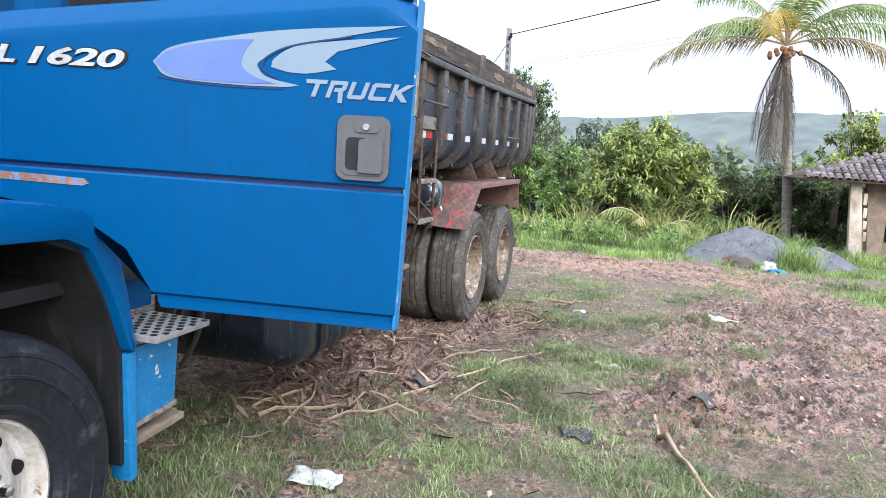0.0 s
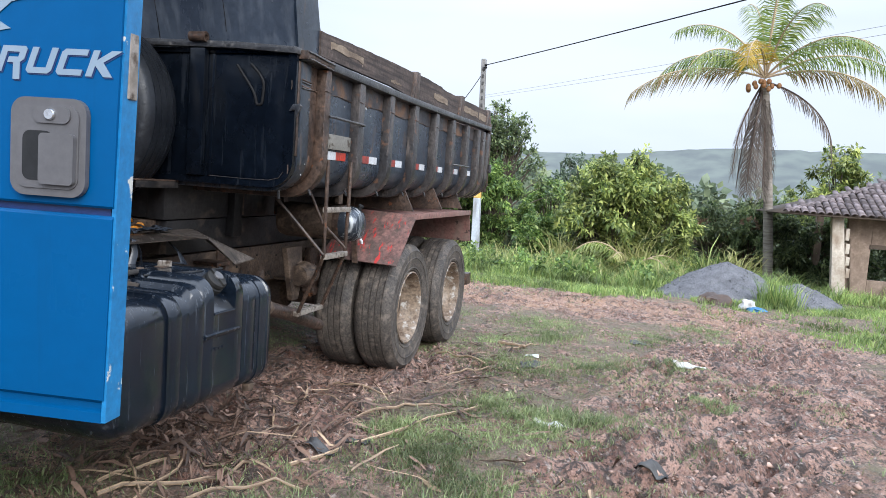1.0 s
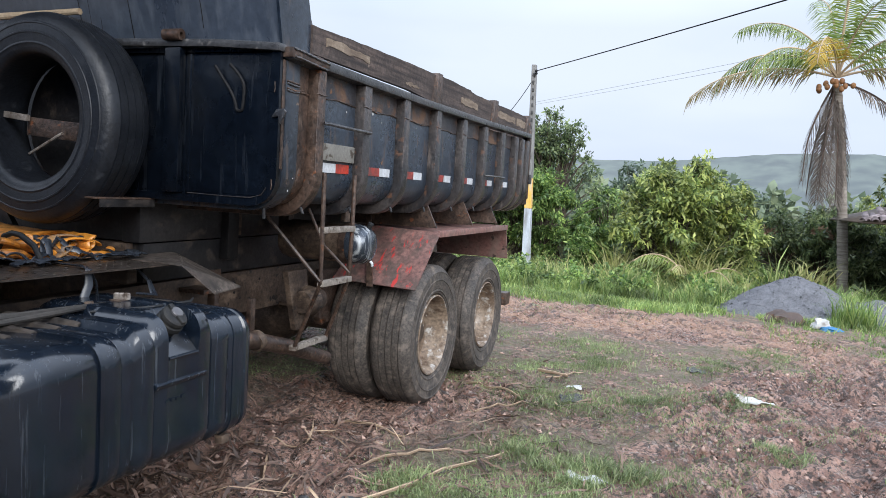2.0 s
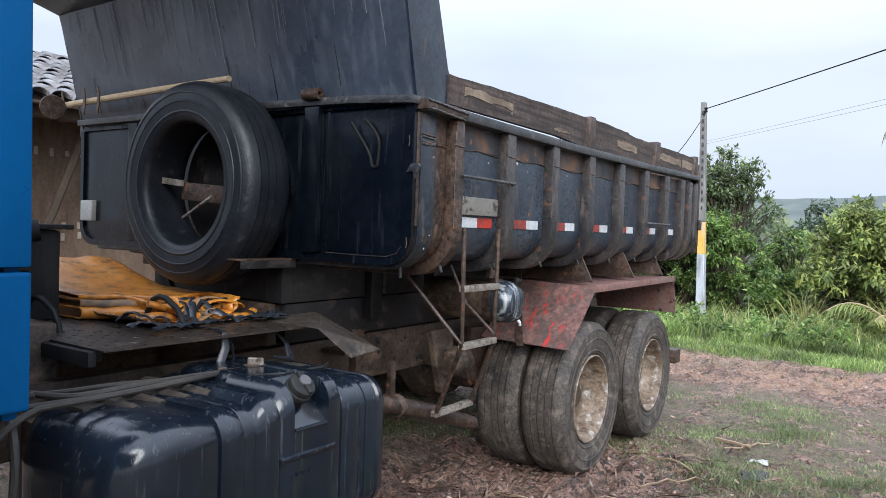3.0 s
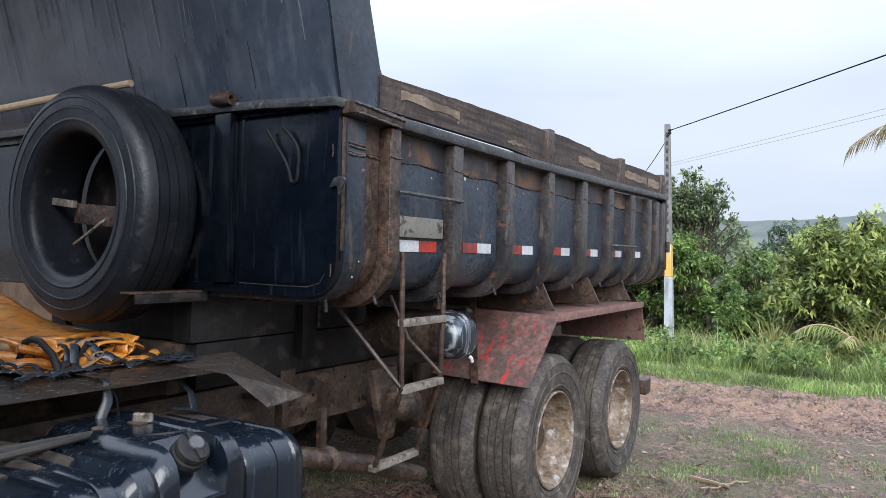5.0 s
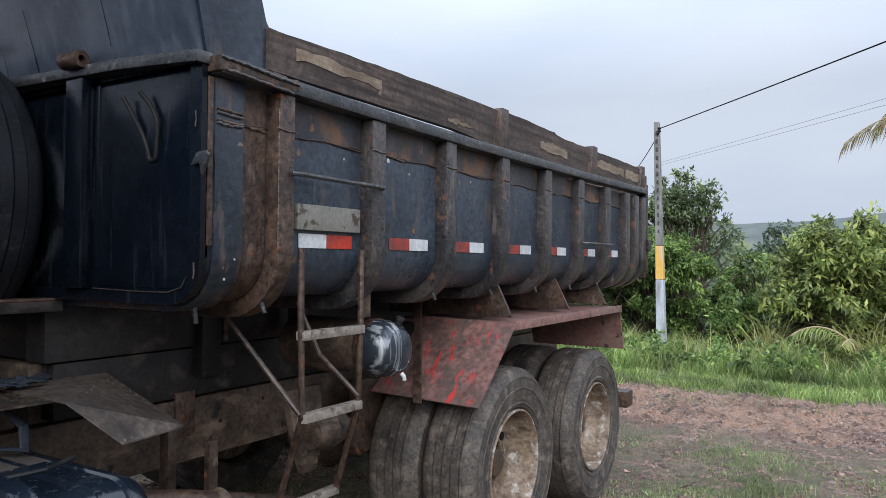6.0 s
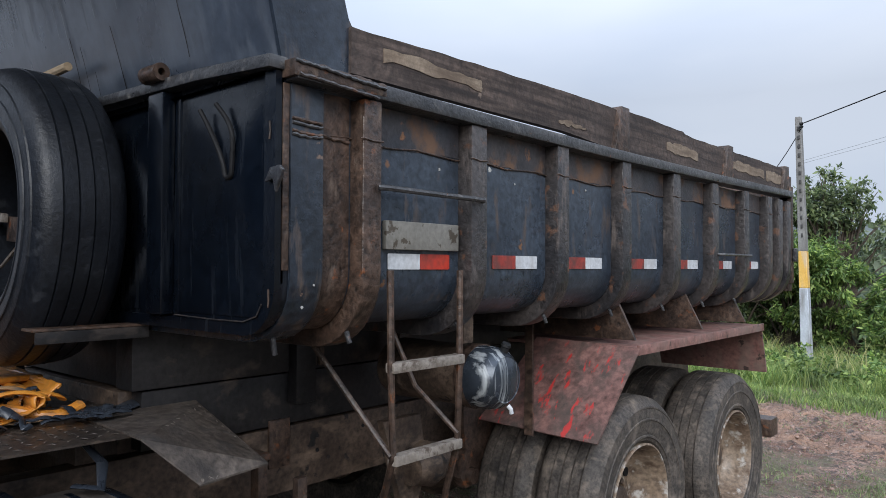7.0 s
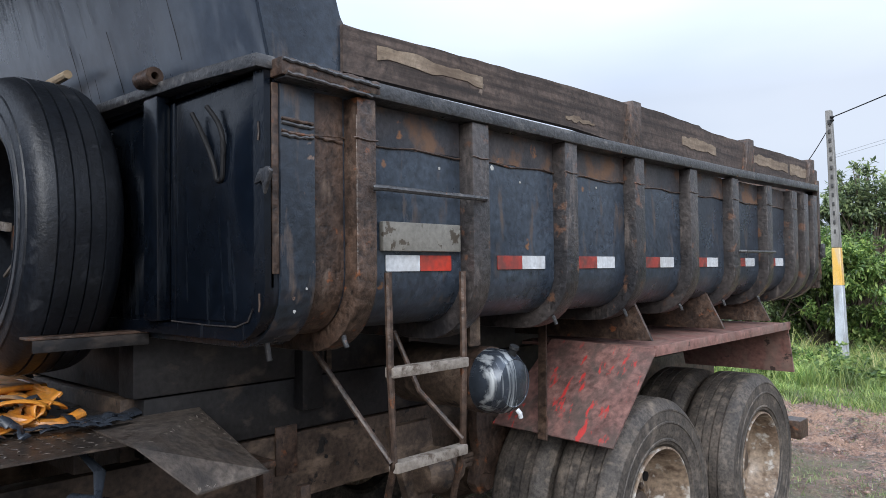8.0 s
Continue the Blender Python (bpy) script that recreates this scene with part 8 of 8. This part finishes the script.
blades("short_grass", rs, scatter(rs, 190000, -4, 5, 3.6, 10.0, turf), 0.045, 0.0024, L_GRASS, 0.9, "short trodden grass in patches on the mud")
blades("short_grass", rs, scatter(rs, 75000, -5, 7, 10.0, 18.0, turf), 0.05, 0.0040, L_GRASS, 0.8, "short trodden grass in patches on the mud")
crumbs, cf = [], []
cp = scatter(rs, 46000, -2.2, 4.5, 5.2, 15.5, lambda x, y: 0.06 + 0.5 * smooth_step(0.3, 0.75, mud_mask(x, y)) * smooth_step(0.4, 0.65, value_noise(x * 3.1, y * 3.1, 6)))
for p in cp:
    r = 0.006 + 0.022 * rs.rand() ** 4
    o = rs.normal(size=(6, 3)) * 0.25 + np.array([[1, 0, 0], [0, 1, 0], [-1, 0, 0], [0, -1, 0], [0, 0, 0.7], [0, 0, -0.6]])
    b = len(crumbs)
    crumbs += [tuple(p + r * q + np.array([0, 0, 0.3 * r])) for q in o]
    cf += [(b + i, b + (i + 1) % 4, b + 4) for i in range(4)] + [(b + (i + 1) % 4, b + i, b + 5) for i in range(4)]
tagged(soup("mud_crumbs", crumbs, cf, M_CLOD), "crumbs and small clods of brown mud on the yard", "mud", kind="stuff")
CLUMPS = [(0.19, 7.50, 0.30, 1.0), (0.36, 7.62, 0.22, 0.8), (-0.12, 7.88, 0.22, 0.8), (-0.03, 6.47, 0.22, 0.8), (-0.30, 6.68, 0.17, 0.7), (-0.62, 7.05, 0.12, 0.5), (-0.67, 5.55, 0.36, 1.0), (-0.35, 5.35, 0.25, 0.8), (0.45, 5.92, 0.36, 1.0), (0.75, 5.5, 0.4, 1.0), (1.45, 5.6, 0.5, 1.0), (1.9, 6.1, 0.3, 0.8), (-0.23, 6.95, 0.18, 0.7), (1.03, 9.84, 0.18, 0.6), (0.44, 9.48, 0.18, 0.5), (-0.62, 10.5, 0.34, 0.7), (-0.2, 10.9, 0.25, 0.5), (-0.45, 11.8, 0.4, 0.7), (0.9, 11.6, 0.4, 0.7), (-1.75, 5.1, 0.5, 0.9), (-1.2, 4.75, 0.45, 0.9), (1.3, 8.6, 0.12, 0.4), (-0.3, 9.1, 0.25, 0.5), (1.5, 12.7, 0.3, 0.9)]
for cx, cy, r, k in CLUMPS:
    m = int(8500 * r * k) + 300
    g = np.stack([cx + r * 0.8 * rs.normal(size=m), cy + r * 0.8 * rs.normal(size=m)], 1)
    g = g[rs.rand(m) < smooth_step(0.36, 0.6, value_noise(g[:, 0] * 5.5 + 9, g[:, 1] * 5.5, 3) * 0.5 + value_noise(g[:, 0] * 13, g[:, 1] * 13, 4) * 0.5)]
    g = np.concatenate([g, ground_z(g[:, 0], g[:, 1])[:, None] - 0.005], 1)
    blades("grass_tuft", rs, g, 0.075, 0.0026, L_GRASS, 1.0, "tuft of fresh green grass on the mud", "grass", "grass tufts")
blades("verge_grass", rs, scatter(rs, 60000, 1.6, 9, 12.2, 20.5, lambda x, y: smooth_step(0.0, 1.2, x - 2.2 + 0.45 * (y - 13) + 0.8 * (value_noise(x, y, 2) - 0.5)) * smooth_step(0.25, 0.65, value_noise(x * 1.5, y * 1.5, 4) * 0.6 + value_noise(x * 4, y * 4, 1) * 0.4)), 0.13, 0.006, L_TALL, 0.8, "bright green verge grass beside the gravel")
strip = lambda x, y: smooth_step(16.2, 17.0, y + 0.5 * value_noise(x * 0.9, y * 0, 1)) * (1 - smooth_step(0.6, 1.6, x - 0.2 * (y - 17)))
rough_strip = lambda x, y: strip(x, y) * (0.25 + 0.75 * smooth_step(0.35, 0.6, value_noise(x * 1.4, y * 1.4, 6) * 0.55 + value_noise(x * 4.1, y * 4.1, 2) * 0.45))
blades("tall_grass", rs, scatter(rs, 60000, -12, 3.5, 15.6, 19.5, rough_strip), 0.20, 0.0065, L_TALL, 0.9, "low bright green grass along the yard's edge")
blades("tall_grass", rs, scatter(rs, 80000, -12, 3.5, 18.0, 24.5, rough_strip), 0.50, 0.008, L_TALL, 0.8, "tall uneven green grass before the bushes")
blades("tall_grass", rs, scatter(rs, 3500, -9, 3.0, 19.0, 23.5, rough_strip), 0.80, 0.008, L_REED, 0.7, "pale seeding grass stems before the bushes")
wc = np.stack([-7 + 9 * rs.rand(120), 18.2 + 4.5 * rs.rand(120)], 1)
wc = np.concatenate([wc, (ground_z(wc[:, 0], wc[:, 1]) + 0.16 + 0.2 * rs.rand(120))[:, None]], 1)
wv, wf = leaf_cloud(rs, wc, np.full((120, 3), 0.2), 9000, 0.09, 0.3, 1.7)
tagged(soup("weeds", wv, wf, L_BRIGHT), "broad-leaved green weeds among the tall grass", "weeds", kind="stuff")
blades("tall_grass", rs, scatter(rs, 9000, 2.6, 9, 19.6, 23.5, lambda x, y: 0 * x + 0.8), 0.5, 0.008, L_TALL, 0.75, "tall grass round the shed and palm")
blades("tall_grass", rs, scatter(rs, 1500, 2.75, 3.5, 16.8, 17.9, lambda x, y: np.exp(-((x - 3.1) ** 2 + (y - 17.3) ** 2) * 9)), 0.62, 0.007, L_TALL, 0.7, "tuft of tall grass before the gravel heap")
blades("tall_grass", rs, scatter(rs, 16000, -14, -3.9, 11.5, 20, lambda x, y: 0.7 * smooth_step(0, 2, y - 12)), 0.3, 0.007, L_TALL, 0.7, "tall grass behind the truck")
for k, (rx, ry, h) in enumerate(((0.35, 22.2, 1.5), (1.3, 22.3, 1.35), (0.9, 22.0, 1.1), (2.2, 22.0, 1.2), (2.9, 22.3, 1.3), (4.2, 21.9, 1.1), (-1.5, 22.6, 1.2))):
    p = np.stack([rx + 0.16 * rs.normal(size=120), ry + 0.16 * rs.normal(size=120)], 1)
    p = np.concatenate([p, ground_z(p[:, 0], p[:, 1])[:, None]], 1)
    blades("reed_clump", rs, p, h, 0.017, L_REED if k % 2 == 0 else L_TALL, 1.1, "clump of arching pale reed leaves before the bushes", "reeds", "reed clumps")


# ---- cane straw and litter ----
def straw(name, rs, n, centre, spread, length, r, mat, label, lift=0.02, tilt=0.5):
    """Flat torn strips of cane leaf lying over one another."""
    vs, fs = [], []
    for k in range(n):
        x, y = centre[0] + spread[0] * rs.normal(), centre[1] + spread[1] * rs.normal()
        a = rs.rand() * 2 * math.pi
        ln = length * (0.3 + 1.1 * rs.rand() ** 2)
        q = r * (0.35 + 1.2 * rs.rand() ** 2)
        bend = 0.18 * rs.normal()
        h0, h1, roll = lift * rs.rand() ** 2, lift * rs.rand() ** 2, tilt * rs.normal()
        b = len(vs)
        for i in range(5):
            u = i / 4 - 0.5
            px, py = x + ln * u * math.cos(a) - bend * ln * u * u * math.sin(a), y + ln * u * math.sin(a) + bend * ln * u * u * math.cos(a)
            pz = float(ground_z(px, py)) + 0.006 + h0 + (h1 - h0) * (u + 0.5) + 0.3 * q
            w = q * (0.45, 1.0, 1.0, 0.8, 0.25)[i]
            sx, sy, sz = -math.sin(a) * w, math.cos(a) * w, w * roll
            vs += [(px - sx, py - sy, pz - sz), (px, py, pz - w * 0.25), (px + sx, py + sy, pz + sz)]
            if i:
                c = b + 3 * i
                fs += [(c - 3, c, c + 1, c - 2), (c - 2, c + 1, c + 2, c - 1)]
    return tagged(soup(name, vs, fs, mat), label, "straw", kind="stuff")


straw("cane_straw", rs, 60, (-1.30, 6.4), (0.55, 0.65), 0.36, 0.0050, M_CANE, "dry cane straw strewn over the ground beside the truck", 0.07)
straw("cane_straw", rs, 700, (-1.60, 6.45), (0.36, 0.5), 0.20, 0.0080, M_CANE_DARK, "damp brown cane leaves heaped beside the fuel tank", 0.06)
straw("cane_straw", rs, 260, (-0.75, 6.9), (0.65, 0.9), 0.22, 0.0062, M_CANE_DARK, "damp brown cane straw strewn beside the truck", 0.04)
straw("cane_straw", rs, 420, (-0.9, 8.5), (0.6, 0.8), 0.24, 0.0065, M_CANE_DARK, "damp brown cane straw round the rear wheels", 0.05)
straw("cane_straw", rs, 40, (-0.9, 8.3), (0.6, 0.9), 0.30, 0.005, M_CANE, "dry cane straw round the rear wheels", 0.06)
straw("cane_straw", rs, 420, (0.6, 9.0), (1.6, 2.4), 0.10, 0.004, M_CANE_DARK, "scattered bits of straw on the mud", 0.004, 0.15)
straw("cane_straw", rs, 130, (0.2, 7.6), (1.3, 2.2), 0.13, 0.0035, M_CANE, "scattered bits of straw on the mud", 0.008, 0.2)

STALKS = [((-1.50, 5.58), (-1.08, 6.30), 0.012), ((-0.92, 6.26), (-0.20, 7.90), 0.012), ((0.58, 6.55), (0.90, 5.55), 0.018), ((-1.62, 5.75), (-1.25, 6.35), 0.010), ((-1.30, 5.55), (-1.42, 6.25), 0.011), ((-1.15, 5.7), (-0.75, 6.1), 0.009), ((-0.95, 7.2), (-0.6, 7.75), 0.010),
          ((-0.62, 10.15), (-0.30, 10.05), 0.016), ((-0.5, 9.9), (-0.2, 10.3), 0.008), ((-1.5, 7.9), (-0.9, 7.75), 0.010), ((-0.7, 8.6), (-0.35, 9.0), 0.008), ((-1.0, 9.3), (-0.55, 9.15), 0.009), ((-1.7, 6.0), (-1.35, 5.7), 0.012)]
for k, (a, b, r) in enumerate(STALKS):
    pts = []
    for i in range(9):
        u = i / 8
        x, y = a[0] + (b[0] - a[0]) * u + 0.02 * math.sin(3 * u + k), a[1] + (b[1] - a[1]) * u + 0.02 * math.cos(4 * u + k)
        pts.append((x, y, float(ground_z(x, y)) + r * 0.9 + 0.012 * math.sin(math.pi * u)))
    tagged(part("cane_stalk", sweep(pts, [r * (1 - 0.3 * i / 8) for i in range(9)], 8), M_CANE, None, "dry pale cane stalk lying on the ground"), category="stalk", group="cane stalks")


def scrap(at, size, mat, seed, label, name="litter_scrap"):
    """A crumpled piece of sheet lying flat."""
    bm = bmesh.new()
    n = 10
    x0, y0 = at
    grid = [[None] * (n + 1) for _ in range(n + 1)]
    for i in range(n + 1):
        for j in range(n + 1):
            u, w = 2 * i / n - 1, 2 * j / n - 1
            k = 1 + 0.35 * noise.noise((math.atan2(w, u) * 1.3 + seed, seed, 0))
            x, y = x0 + size[0] * u * k, y0 + size[1] * w * k
            grid[i][j] = bm.verts.new((x, y, float(ground_z(x, y)) + 0.012 + 0.35 * min(size) * abs(noise.noise((u * 1.6 + seed, w * 1.6, 1)))))
    for i in range(n):
        for j in range(n):
            bm.faces.new((grid[i][j], grid[i + 1][j], grid[i + 1][j + 1], grid[i][j + 1]))
    ob = part(name, bm, mat, None, label, smooth=60)
    mod = ob.modifiers.new("thick", "SOLIDIFY")
    mod.thickness = 0.003
    return tagged(ob, label, "litter", "litter")


WL = "dirty white plastic scrap on the muddy ground"
scrap((-0.88, 5.05), (0.12, 0.06), M_SCRAP, 3, WL)
scrap((1.21, 9.95), (0.16, 0.06), M_SCRAP, 11, WL)
scrap((0.27, 7.58), (0.11, 0.05), M_SCRAP, 21, WL)
scrap((-0.19, 9.68), (0.06, 0.05), M_SCRAP, 5, WL)
scrap((0.9, 4.75), (0.11, 0.06), M_SCRAP, 8, WL)
for k, p in enumerate(((-0.85, 6.52), (0.9, 6.98), (-0.72, 6.7), (0.2, 6.1), (-0.15, 9.3), (0.75, 11.2))):
    scrap(p, (0.09, 0.06), M_STONE, 31 + k, "dark crumpled litter on the muddy ground")
